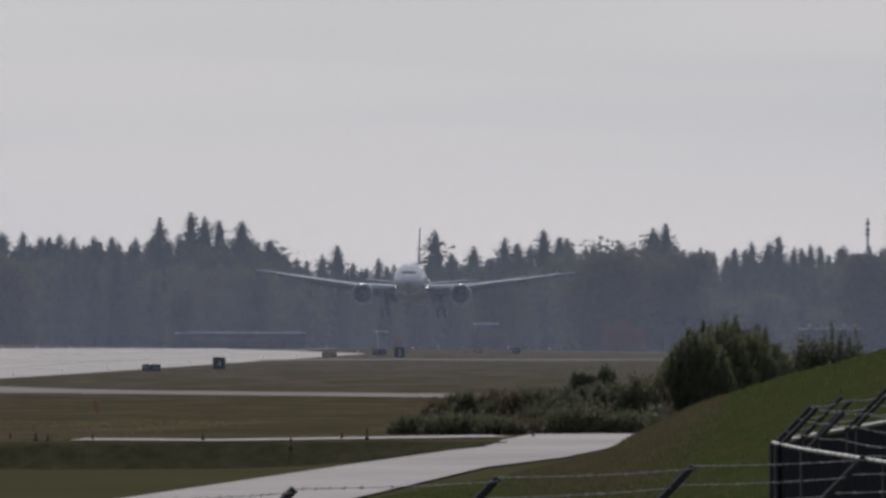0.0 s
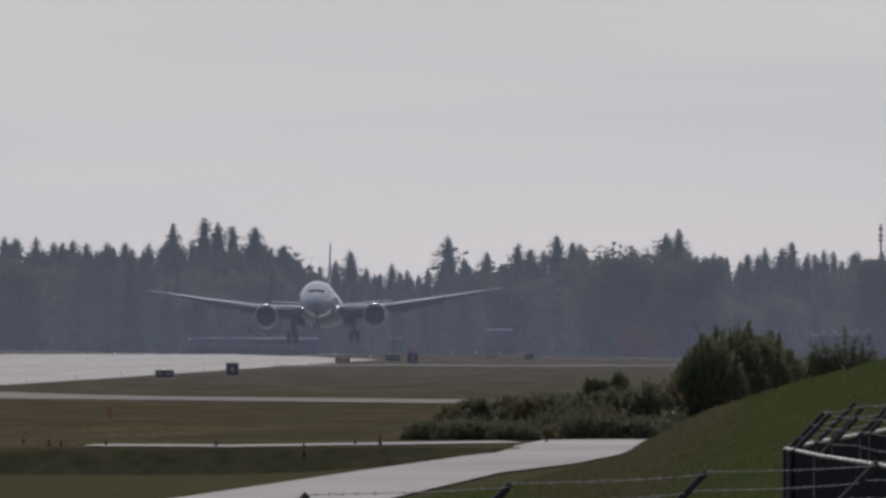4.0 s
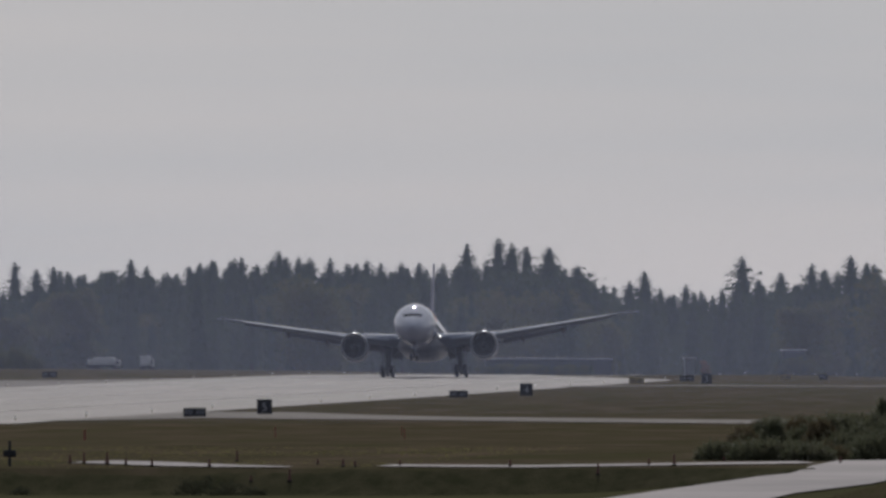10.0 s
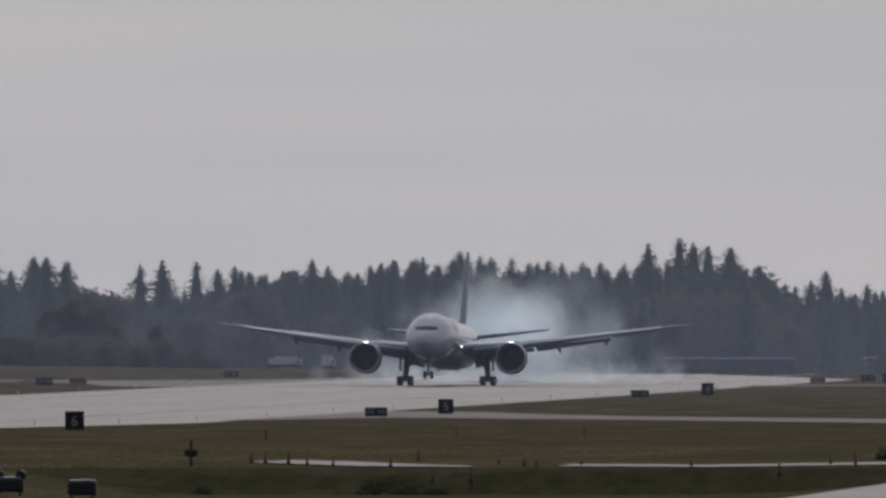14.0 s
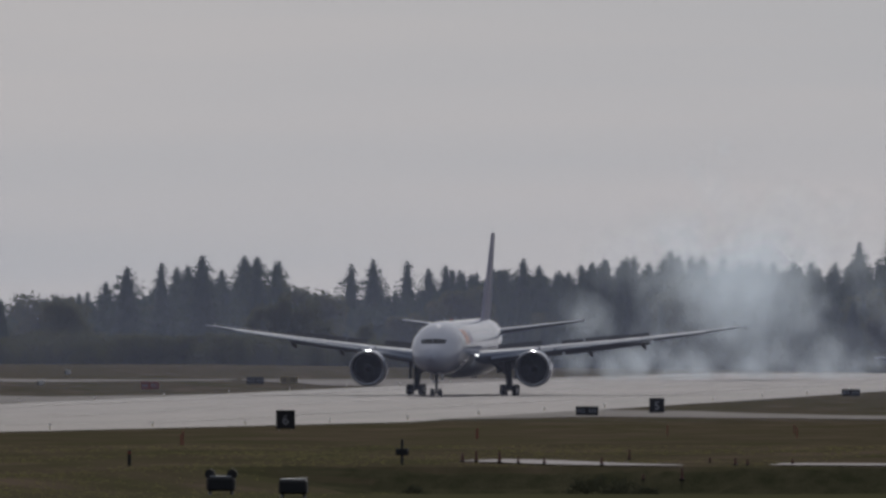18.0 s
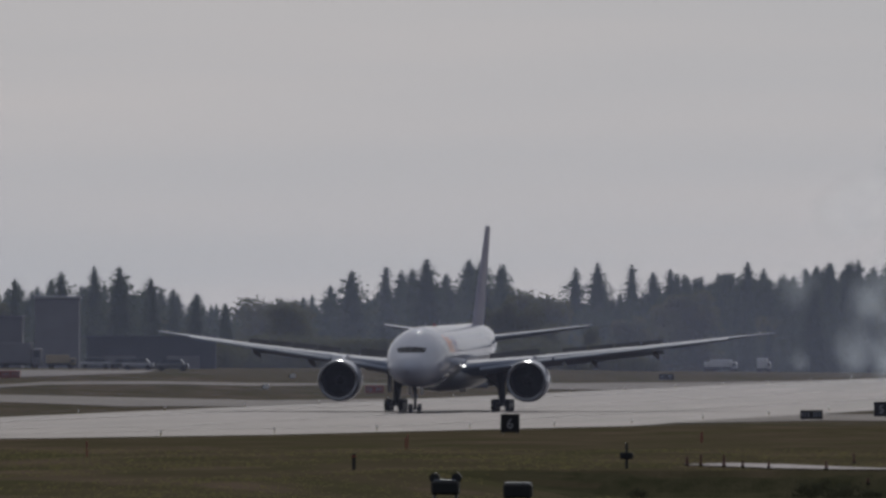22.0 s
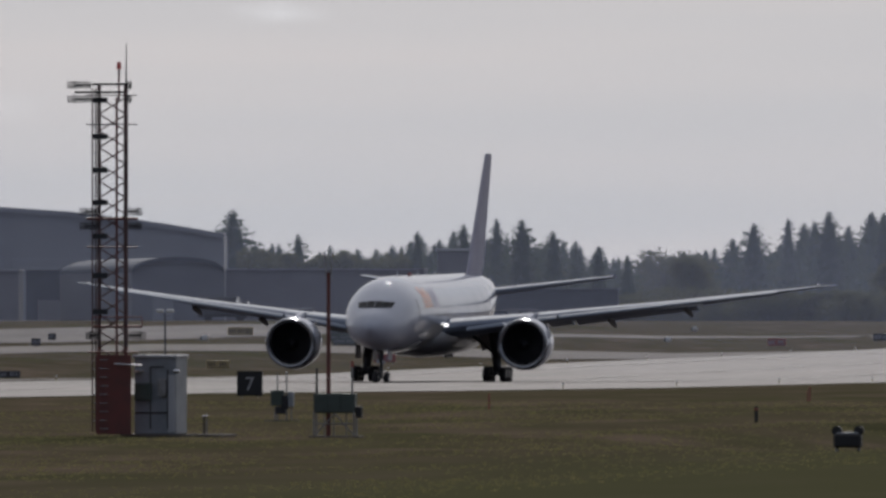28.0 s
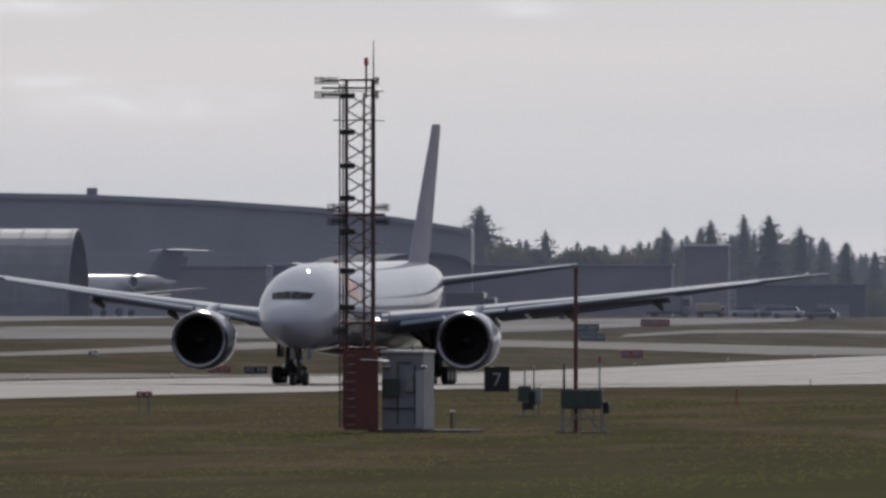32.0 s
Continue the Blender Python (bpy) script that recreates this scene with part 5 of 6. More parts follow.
for k in range(38):
    part("ladder_rung", rod(B(), (-0.88, -0.3, 0.6 + 0.32 * k), (-0.75, -0.3, 0.6 + 0.32 * k), 0.018, n=5), M_SHED, t)
for z in (4.45,):
    part("guard_rail", rod(B(), (-0.9, -0.5, z), (0.95, -0.5, z), 0.025, n=6), M_REDW, t)
    for x in (-0.9, 0.95):
        part("guard_post", rod(B(), (x, -0.5, 4.1), (x, -0.5, z), 0.025, n=6), M_REDW, t)
part("beacon_stem", rod(B(), (0.1, -0.4, 12.5), (0.1, -0.4, 13.65), 0.04), M_REDW, t)
part("beacon", rod(B(), (0.1, -0.4, 13.65), (0.1, -0.4, 13.92), 0.1, 0.07, 10), M_BEACON, t, "red beacon", True)
part("whip", rod(B(), (0.4, 0.2, 12.5), (0.4, 0.2, 14.6), 0.045, 0.018, 6), M_DARK, t, "tall thin whip")
part("cable", rod(B(), (0.02, -0.35, 2.5), (0.02, -0.35, 12.6), 0.05, 0.05, 6), M_REDW, t, "cable run")


# ---- hangars, buildings and vehicles beyond the taxiways ----
def px(u, r):
    b = 0.0884 - u / 28846
    return -r * math.sin(b), r * math.cos(b)


def level(y0, r):
    return EYE + (551 - y0) / 28846 * r


def windows(parent, x0, x1, y, z0, z1, n, mat=None):
    for i in range(n):
        a = x0 + (x1 - x0) * (i + 0.2) / n
        b = x0 + (x1 - x0) * (i + 0.8) / n
        bm = B()
        box(bm, a, b, y - 0.06, y + 0.1, z0, z1, 0.02)
        w = part("window", bm, M_WALLG, parent)
        bm = B()
        box(bm, a + 0.1, b - 0.1, y - 0.09, y - 0.05, z0 + 0.1, z1 - 0.1)
        part("pane", bm, mat or M_WINDOW, w)


def block_building(name, label, u0, u1, top, r, deep, wall, roof, wins=0, doors=0):
    x0, y = px(u0, r)
    x1, _ = px(u1, r)
    cx = (x0 + x1) / 2
    z = land(cx, y)
    w = x1 - x0
    h = level(top, r) - z
    t = thing(name, label, "building", m=pose(cx, y, z, 0, 0, 7))
    bm = B()
    box(bm, -w / 2, w / 2, 0, deep, -0.5, h, 0.05)
    wl = part("wall", bm, wall, t)
    bm = B()
    box(bm, -w / 2 - 0.2, w / 2 + 0.2, -0.3, deep + 0.2, h, h + 0.35, 0.08)
    part("roof", bm, roof, t)
    if wins:
        windows(wl, -w / 2 + 0.8, w / 2 - 0.8, 0, h * 0.52, h * 0.74, wins)
    for k in range(doors):
        a = -w / 2 + w * (k + 0.25) / doors
        bm = B()
        box(bm, a, a + w * 0.5 / doors, -0.08, 0.1, 0, h * 0.42, 0.02)
        part("door", bm, M_WALLG, wl, "grey roller door")
    return t


# the great hangar with a long, gently bowed roof
R_H = 2330
xa, ya = px(-3550, R_H)
xb, _ = px(-1904, R_H)
z0 = land(xb, ya)
t = thing("great_hangar", "huge dark hangar with a long gently bowed roof", "hangar", m=pose(xb, ya, z0, 0, 0, 8.5))
L = xb - xa
N = 36
prof = []
for i in range(N + 1):
    f = i / N
    x = -L * (1 - f)
    u = -3550 + 1646 * f
    tp = float(np.interp(u, (-3550, -2800, -2584, -2384, -2172, -2024, -1904), (386, 387, 391, 400, 414, 432, 452)))
    prof.append((x, level(tp, R_H) - z0))
bm = B()
fr = [bm.verts.new((x, 0, z)) for x, z in prof] + [bm.verts.new((0, 0, -0.5)), bm.verts.new((-L, 0, -0.5))]
f0 = bm.faces.new(fr)
ex = bmesh.ops.extrude_face_region(bm, geom=[f0])
for v in [e for e in ex["geom"] if isinstance(e, bmesh.types.BMVert)]:
    v.co.y += 60
bmesh.ops.recalc_face_normals(bm, faces=bm.faces)
wl = part("wall", bm, M_WALLD, t)
bm = B()
for (x, z), (x2, z2) in zip(prof, prof[1:]):
    bm.faces.new([bm.verts.new(c) for c in ((x, -0.5, z + 0.35), (x2, -0.5, z2 + 0.35), (x2, 60, z2 + 0.35), (x, 60, z + 0.35))])
    bm.faces.new([bm.verts.new(c) for c in ((x, -0.5, z - 0.4), (x2, -0.5, z2 - 0.4), (x2, -0.5, z2 + 0.35), (x, -0.5, z + 0.35))])
part("roof", bm, M_WALLD, t, "dark bowed roof with a deep edge")
for k in range(9):
    bm = B()
    x = -L * 0.93 + k * L * 0.1
    box(bm, x, x + L * 0.085, -0.25, 0.1, 0, 9.0, 0.05)
    part("door_leaf", bm, M_WALLD, wl, "tall sliding door leaf")
x, _ = px(-2578, R_H)
bm = B()
box(bm, x - xb - 0.75, x - xb + 0.75, 1, 3, level(391, R_H) - z0, level(375, R_H) - z0, 0.05)
part("roof_vent", bm, M_WALLG, t, "square roof vent")
bm = B()
box(bm, -4.4, -3.2, -0.2, 0.1, 6.3, 9.0, 0.05)
part("pale_panel", bm, M_WALLL, wl, "pale wall panel")

# round-roofed hangar, its open end towards the runway
R_Q = 2010
xq, yq = px(-2645, R_Q)
zq = land(xq, yq)
hq = level(446, R_Q) - zq
t = thing("arched_hangar", "grey arched hangar with an open dark end", "hangar", m=pose(xq, yq, zq, 0, 0, 3))
ang = [math.pi * i / 20 for i in range(21)]
bm = B()
ro, ri = hq, hq - 0.35
for rr, flip in ((ro, False), (ri, True)):
    for i in range(20):
        q = [(0, rr * math.cos(ang[i]), rr * math.sin(ang[i])), (0, rr * math.cos(ang[i + 1]), rr * math.sin(ang[i + 1])), (-34, rr * math.cos(ang[i + 1]), rr * math.sin(ang[i + 1])), (-34, rr * math.cos(ang[i]), rr * math.sin(ang[i]))]
        bm.faces.new([bm.verts.new(c) for c in (q[::-1] if flip else q)])
for i in range(20):
    bm.faces.new([bm.verts.new(c) for c in ((0, ro * math.cos(ang[i]), ro * math.sin(ang[i])), (0, ri * math.cos(ang[i]), ri * math.sin(ang[i])), (0, ri * math.cos(ang[i + 1]), ri * math.sin(ang[i + 1])), (0, ro * math.cos(ang[i + 1]), ro * math.sin(ang[i + 1])))])
part("shell", bm, M_SHELL, t, "pale ribbed metal shell")
bm = B()
for i in range(20):
    bm.faces.new([bm.verts.new((dx, (ro + 0.08) * math.cos(a), (ro + 0.08) * math.sin(a))) for dx, a in ((0, ang[i]), (0, ang[i + 1]), (-0.3, ang[i + 1]), (-0.3, ang[i]))])
rib = mesh_of("rib", bm, M_WALLG)
for k in range(12):
    part("rib", rib, None, t, m=Matrix.Translation((-0.4 - k * 3.0, 0, 0)))
bm = B()
bm.faces.new([bm.verts.new((-2.5, ri * math.cos(a), ri * math.sin(a))) for a in ang])
part("end_wall", bm, M_WALLG, t)
for s in (-1, 1):
    bm = B()
    box(bm, -2.45, -2.25, s * 2.6 - 2.4, s * 2.6 + 2.4, 0, 5.2, 0.03)
    part("end_door", bm, M_WALLD, t, "tall dark end door")

block_building("control_block", "grey concrete block with a flat roof", -1572, -1494, 478, 2330, 9, M_WALLG, M_WALLL, 0)
block_building("long_shed", "long low grey building behind the apron", -1968, -1590, 513, 2340, 14, M_WALLG, M_WALLG, 0, 3)
# dark workshop with an arched end and a pale roof that runs back to the side
M_WORK = material("dark_sheeting", (0.17, 0.178, 0.2), 0.75, gloss=0.15, second=(0.145, 0.152, 0.172), size=5)
R_W = 2140
xw, yw = px(-2031, R_W)
zw = land(xw, yw)
hw = level(490, R_W) - zw
ww = 82 / 28846 * R_W
t = thing("arched_workshop", "dark workshop with an arched end and a pale side roof", "hangar", m=pose(xw, yw, zw, 0, 0, 6))
back = Vector((-146 / 28846 * R_W, 22, -0.3))
rim = [Vector((ww * math.cos(math.pi * i / 14), 0, hw * (0.76 + 0.24 * math.sin(math.pi * i / 14) ** 0.8))) for i in range(15)]
bm = B()
f0 = bm.faces.new([bm.verts.new(c) for c in [*rim, Vector((-ww, 0, -0.4)), Vector((ww, 0, -0.4))]])
ex = bmesh.ops.extrude_face_region(bm, geom=[f0])
for v in [e for e in ex["geom"] if isinstance(e, bmesh.types.BMVert)]:
    v.co += back
bmesh.ops.recalc_face_normals(bm, faces=bm.faces)
wl = part("wall", bm, M_WORK, t)
bm = B()
for a, b in zip(rim, rim[1:]):
    bm.faces.new([bm.verts.new(c + Vector((0, 0, 0.12))) for c in (a + Vector((0, -0.4, 0)), b + Vector((0, -0.4, 0)), b + back, a + back)])
bmesh.ops.recalc_face_normals(bm, faces=bm.faces)
part("roof", bm, M_DIM, t, "dark roof")
bm = B()
for a, b in zip(rim, rim[1:]):
    bm.faces.new([bm.verts.new(c) for c in (a + Vector((0, -0.42, 0.16)), b + Vector((0, -0.42, 0.16)), b + Vector((0, -0.42, -0.45)), a + Vector((0, -0.42, -0.45)))])
part("eaves_board", bm, M_DIM, t, "dark arched edge")
bm = B()
box(bm, -3.4, -0.7, -0.12, 0.1, 0, 3.0, 0.03)
part("roller_door", bm, M_WALLD, wl, "pale roller door")
block_building("store_building", "dark flat-roofed store beside the workshop", -2300, -2215, 512, 2190, 12, M_DIM, M_WALLD, 0, 1)
block_building("hall_building", "grey hall with pale roller doors", -2480, -2310, 515, 2150, 14, M_WALLG, M_WALLG, 0, 3)
block_building("low_annex", "low grey annex with a flat roof", -1480, -1250, 548, 2420, 10, M_DIM, M_DIM, 0, 2)
block_building("far_terminal", "long low building with a dull roof edge before the trees", 316, 540, 591, 3150, 12, M_DIM, M_SHED, 0)
block_building("far_depot", "pale grey depot half hidden by the grass bank", 1420, 1525, 585, 3050, 10, M_DIM, M_WALLG, 0)
block_building("localiser_hut", "small grey hut near the runway end", 668, 686, 590, 2780, 3, M_SHED, M_WALLL, 0)
block_building("roadside_house", "low house with a pale roof among the trees", 843, 882, 575, 3380, 8, M_DIM, M_WALLL, 0)
# bright metal vents added to give a row of glints on the roof
for k in range(5):
    x, y = px(1432 + k * 20, 3049)
    tt = thing("roof_light", "bright metal roof vent on the depot", "roof light", "roof lights on the depot", m=pose(x, y + 2, level(581, 3050) + 0.3))
    bm = B()
    box(bm, -0.25, 0.25, -0.3, 0.3, 0, 0.4, 0.08)
    part("hood", bm, M_METAL, tt)


def vehicle(u, r, w, h, mat, label, kind="van", turn=0.0):
    x, y = px(u, r)
    t = thing(kind, label, "vehicle", m=pose(x, y, land(x, y) + 0.05, 0, 0, turn))
    bm = B()
    if kind == "car":
        box(bm, -w / 2, w / 2, -0.85, 0.85, 0.35, h * 0.62, 0.12)
        b = part("body", bm, mat, t)
        rings = [[Vector((sx * w * k, sy * 0.72 * (1 if z < h * 0.7 else 0.86), z)) for sx, sy in ((-0.36, -1), (0.4, -1), (0.4, 1), (-0.36, 1))] for k, z in ((0.92, h * 0.6), (0.68, h))]
        part("cabin", loft(B(), rings), M_WINDOW, t, "glazed cabin", False)
        bm = B()
        box(bm, -w * 0.24, w * 0.27, -0.6, 0.6, h - 0.02, h + 0.05, 0.03)
        part("roof", bm, mat, b)
    else:
        box(bm, -w / 2, w * 0.28, -1.2, 1.2, 0.75, h, 0.08)
        part("cargo_box", bm, mat, t)
        bm = B()
        box(bm, w * 0.3, w / 2, -1.1, 1.1, 0.5, h * 0.78, 0.16)
        c = part("cab", bm, mat, t)
        bm = B()
        box(bm, w * 0.34, w * 0.47, -1.13, -1.05, h * 0.45, h * 0.7, 0.02)
        part("side_window", bm, M_WINDOW, c)
        bm = B()
        box(bm, -w / 2, w / 2, -0.9, 0.9, 0.45, 0.76, 0.03)
        part("chassis", bm, M_DARK, t)
    rr = 0.33 if kind == "car" else 0.45
    for sx in (-0.33, 0.33):
        for sy in (-0.8, 0.8):
            part("wheel", rod(B(), (sx * w, sy - 0.12, rr), (sx * w, sy + 0.12, rr), rr, rr, 16), M_RUBBER, t, smooth=True)


M_CARW = material("white_car_paint", (0.62, 0.62, 0.63), 0.3, size=2, coat=0.6)
M_CARD = material("dark_car_paint", (0.05, 0.055, 0.065), 0.3, size=2, coat=0.6)
M_TAN = material("tan_truck_paint", (0.36, 0.29, 0.18), 0.45, size=2)
for a in ((-1600, 2205, 6.1, 3.5, M_WALLG, "grey box truck parked on the apron", "truck", 0), (-1527, 2210, 4.0, 1.9, M_TAN, "tan flatbed truck parked on the apron", "truck", 10), (-1466, 2215, 4.2, 1.5, M_HAZEWHITE, "white parked car beside the apron", "car", 8),
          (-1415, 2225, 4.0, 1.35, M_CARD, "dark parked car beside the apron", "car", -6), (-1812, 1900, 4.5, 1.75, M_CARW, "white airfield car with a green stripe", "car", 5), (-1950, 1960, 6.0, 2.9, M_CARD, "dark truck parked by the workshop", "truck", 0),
          (-1390, 2100, 4.1, 1.5, M_HAZEWHITE, "white parked car beside the annex", "car", 0), (-1330, 2110, 4.3, 1.5, M_CARD, "dark parked car beside the annex", "car", 0),
          (-354, 2900, 4.8, 2.1, M_CARW, "white van parked before the trees", "truck", 0), (-381, 2902, 1.4, 1.7, M_CARW, "white van parked before the trees", "truck", 0),
          (-283, 2905, 2.3, 2.5, M_CARW, "white and red van before the trees", "truck", 0)):
    vehicle(*a)


M_NAVY = material("dark_blue_paint", (0.05, 0.06, 0.1), 0.4, second=(0.04, 0.05, 0.085), size=1)


def small_jet(u, r, turn, size, high, label):
    x, y = px(u, r)
    t = thing("parked_jet", label, "airplane", "jets parked before the hangar", m=pose(x, y, land(x, y) + 0.05, 0, 0, turn))
    t.scale = (size, size, size)
    n = 18
    rings = [[Vector((rr * math.sin(2 * math.pi * i / n), yy, z + rr * math.cos(2 * math.pi * i / n))) for i in range(n)] for yy, rr, z in ((-10, 0.05, 2.2), (-9, 0.7, 2.3), (-7, 1.15, 2.5), (-4, 1.3, 2.6), (4, 1.3, 2.6), (8, 0.8, 2.9), (11, 0.15, 3.2))]
    b = part("fuselage", loft(B(), rings), M_HAZEWHITE, t, smooth=True)
    for sd in (1, -1):
        part("wing", foil([(0.8, -2.0, 5.0, 1.6, 0.1, 0), (10.5, 3.5, 1.3, 2.6, 0.1, 0)], sd, 8), M_HAZEWHITE, t, smooth=True)
        part("tailplane", foil([(0.05, 9.6, 2.4, 4.0 + high, 0.09, 0), (3.9, 11.4, 1.2, 3.9 + high, 0.09, 0)], sd, 8), M_HAZEWHITE, t, smooth=True)
        e = part("engine", tube([(3.6, 0.5, 3.2), (3.5, 0.62, 3.2), (4.2, 0.72, 3.2), (6.6, 0.6, 3.2), (7.4, 0.4, 3.2)], 16), M_HAZEWHITE, t, smooth=True, m=Matrix.Translation((sd * 1.95, 0, 0)))
        part("main_wheel", rod(B(), (sd * 2 - 0.12, 1.6, 0.38), (sd * 2 + 0.12, 1.6, 0.38), 0.38, 0.38, 14), M_RUBBER, t)
        part("gear_leg", rod(B(), (sd * 2, 1.6, 0.38), (sd * 1.9, 1.4, 1.8), 0.09), M_STEEL, t)
    part("fin", foil([(3.2, 6.4, 4.8, 0, 0.1, 0), (4.1 + max(high, 2.2), 9.4, 2.8, 0, 0.1, 0)], 1, 8), M_NAVY, t, m=pose(0, 0, 0, 0, -90, 0), smooth=True)
    part("nose_wheel", rod(B(), (-0.1, -7, 0.3), (0.1, -7, 0.3), 0.3, 0.3, 14), M_RUBBER, t)
    part("nose_leg", rod(B(), (0, -7, 0.3), (0, -6.9, 1.8), 0.07), M_STEEL, t)


small_jet(-2622, 2110, -35, 1.39, 2.2, "white business jet with a high tail parked before the hangar")
small_jet(-2596, 2190, -34, 1.3, 0.2, "white business jet with its tail behind another jet")

# mast among the far trees
x, y = px(1535, 3500)
t = thing("radio_mast", "slim radio mast with antennas among the trees", "mast", m=pose(x, y, land(x, y)))
h = level(386, 3500) - land(x, y)
part("pole", rod(B(), (0, 0, -0.5), (0, 0, h), 0.4, 0.2, 8), M_STEEL, t)
for z in (h - 1.2, h - 2.6, h - 3.6):
    bm = B()
    box(bm, -0.55, 0.55, -0.3, 0.3, z - 0.25, z + 0.25, 0.1)
    part("antenna", bm, M_WALLG, t)


# ---- grass bank, shrubs and fence ----
bm = B()
US = list(range(560, 2600, 40))
rowsv = []
for j in range(25):
    r = 150 + 16 * j
    row = []
    for u in US:
        x, y = px(u, r)
        ridge = float(np.interp(u, (560, 650, 760, 880, 1000, 1080, 1120, 1180, 1230, 1300, 1400, 1480, 1568, 1800, 2600), (915, 886, 866, 848, 820, 800, 776, 747, 721, 696, 664, 644, 618, 570, 540)))
        g = land(x, y) - 0.4
        crown = EYE + (551 - ridge) / 28846 * r - 1.3e-4 * (r - 330) ** 2
        hh = max(g, crown + noise.noise(Vector((x * 0.5, y * 0.05, 0))) * 0.06)
        row.append(bm.verts.new((x, y, hh)))
    rowsv.append(row)
for a, b in zip(rowsv, rowsv[1:]):
    for i in range(len(US) - 1):
        bm.faces.new((a[i], a[i + 1], b[i + 1], b[i]))
bmesh.ops.recalc_face_normals(bm, faces=bm.faces)
bank = tagged(new("grass_bank", mesh_of("grass_bank", bm, M_GREEN, True)), "grassy green bank beside the service road", "bank", kind="structure")


# tufts and dry stalks on the bank
def tufts(name, label, mat, seed, count, place, tall, wide):
    q = random.Random(seed)
    vs, fs = [], []
    for _ in range(count):
        x, y, z = place(q)
        for _ in range(4):
            a, b = x + q.gauss(0, wide * 2), y + q.gauss(0, wide * 2)
            w, h, n = wide * q.uniform(0.3, 1), tall * q.uniform(0.3, 1), len(vs)
            vs += [(a - w, b, z - 0.05), (a + w, b + q.uniform(-w, w), z - 0.05), (a + q.gauss(0, w), b + q.gauss(0, w), z + h)]
            fs.append((n, n + 1, n + 2))
    me = bpy.data.meshes.new(name)
    me.from_pydata(vs, [], fs)
    me.materials.append(mat)
    tagged(new(name, me), label, "grass", kind="stuff")


RIDGE = ((560, 650, 760, 880, 1000, 1080, 1120, 1180, 1230, 1300, 1400, 1480, 1568, 1800, 2600), (915, 886, 866, 848, 820, 800, 776, 747, 721, 696, 664, 644, 618, 570, 540))


def bank_at(u, r):
    x, y = px(u, r)
    return x, y, max(land(x, y) - 0.4, EYE + (551 - float(np.interp(u, *RIDGE))) / 28846 * r - 1.3e-4 * (r - 330) ** 2)


M_GREENT = leafy("green_tufts", (0.042, 0.06, 0.02), (0.066, 0.07, 0.03), 0.5, 0.2)
tufts("bank_grass", "uneven tufts of green grass on the bank", M_GREENT, 31, 9000, lambda q: bank_at(q.uniform(640, 1640), q.uniform(200, 440)), 0.05, 0.03)
tufts("dry_grass", "brown dry grass along the foot of the bank", M_STRAW, 32, 5200, lambda q: (lambda u: bank_at(u, 325 - abs(q.gauss(0, 40))))(q.triangular(900, 1300, 1120)), 0.1, 0.02)


M_FIELD = leafy("field_grass", (0.12, 0.104, 0.05), (0.098, 0.098, 0.042), 0.6, 0.2)


def on_field(q):
    """A place on the mown field before the tower, in ragged drifts."""
    while True:
        x, y = q.uniform(-135, -58), q.uniform(385, 820)
        if noise.noise(Vector((x * 0.12, y * 0.025, 4))) + q.uniform(-0.35, 0.35) > 0.0:
            return x, y, land(x, y) + 0.03


tufts("field_grass", "uneven tufts of dry grass on the airfield", M_FIELD, 33, 16000, on_field, 0.03, 0.03)


def shrub(u, r, top, wide, seed, label, count=1400, mat=None, wild=0.25, lift=0.0):
    """Many upright, leafy shoots on a domed crown; bare stems inside."""
    x, y = px(u, r)
    z = land(x, y)
    h = max(0.6, level(top, r) - z)
    t = thing("shrub", label, "shrub", "shrubs beside the road", m=pose(x, y, z, 0, 0, 0))
    q = random.Random(seed)
    vs, fs = [], []
    for _ in range(count):
        a, d = q.random() * 6.283, math.sqrt(q.random())
        dome = h * (1 - d * d) ** 0.4 * (1 + wild * noise.noise(Vector((math.cos(a) * d * 6 + seed * 3.3, math.sin(a) * d * 6, 0))))
        cx, cy = math.cos(a) * d * wide / 2, math.sin(a) * d * wide / 2
        zz = dome * (1 - 0.9 * q.random() ** 1.6)
        l, w = q.uniform(0.1, 0.34) * (1 if mat is None else 0.55), q.uniform(0.025, 0.07)
        if zz > dome * 0.93 and q.random() < 0.1:
            l *= 1 + 2.2 * wild
        for _ in range(2):
            n = len(vs)
            b = q.random() * 6.283
            vs += [(cx + w * math.cos(b), cy + w * math.sin(b), zz - l), (cx - w * math.cos(b), cy - w * math.sin(b), zz - l * 0.7), (cx + q.gauss(0, 0.1) + math.cos(a) * d * 0.15, cy + q.gauss(0, 0.1) + math.sin(a) * d * 0.15, zz + l * 0.6)]
            fs.append((n, n + 1, n + 2))
    # leafy sprigs that stand out of the crown
    big = 1.0 if mat is None else 0.6
    for _ in range(count // 60):
        a, d = q.random() * 6.283, math.sqrt(q.random()) * 0.97
        foot = Vector((math.cos(a) * d * wide / 2, math.sin(a) * d * wide / 2, h * (1 - d * d) ** 0.4 * q.uniform(0.72, 0.98)))
        way = Vector((math.cos(a) * d * q.uniform(0.2, 0.8), math.sin(a) * d * q.uniform(0.2, 0.8), 1)).normalized() * q.uniform(0.25, 0.8) * big * (0.6 + wild)
        for k in range(12):
            c = foot + way * (k / 11)
            o = Vector((q.gauss(0, 1), q.gauss(0, 1), q.uniform(-0.2, 1.2))).normalized() * q.uniform(0.07, 0.17) * big
            e = Vector((q.gauss(0, 1), q.gauss(0, 1), q.gauss(0, 1))).normalized() * 0.035
            n = len(vs)
            vs += [tuple(c - e), tuple(c + e), tuple(c + o)]
            fs.append((n, n + 1, n + 2))
    me = bpy.data.meshes.new("foliage")
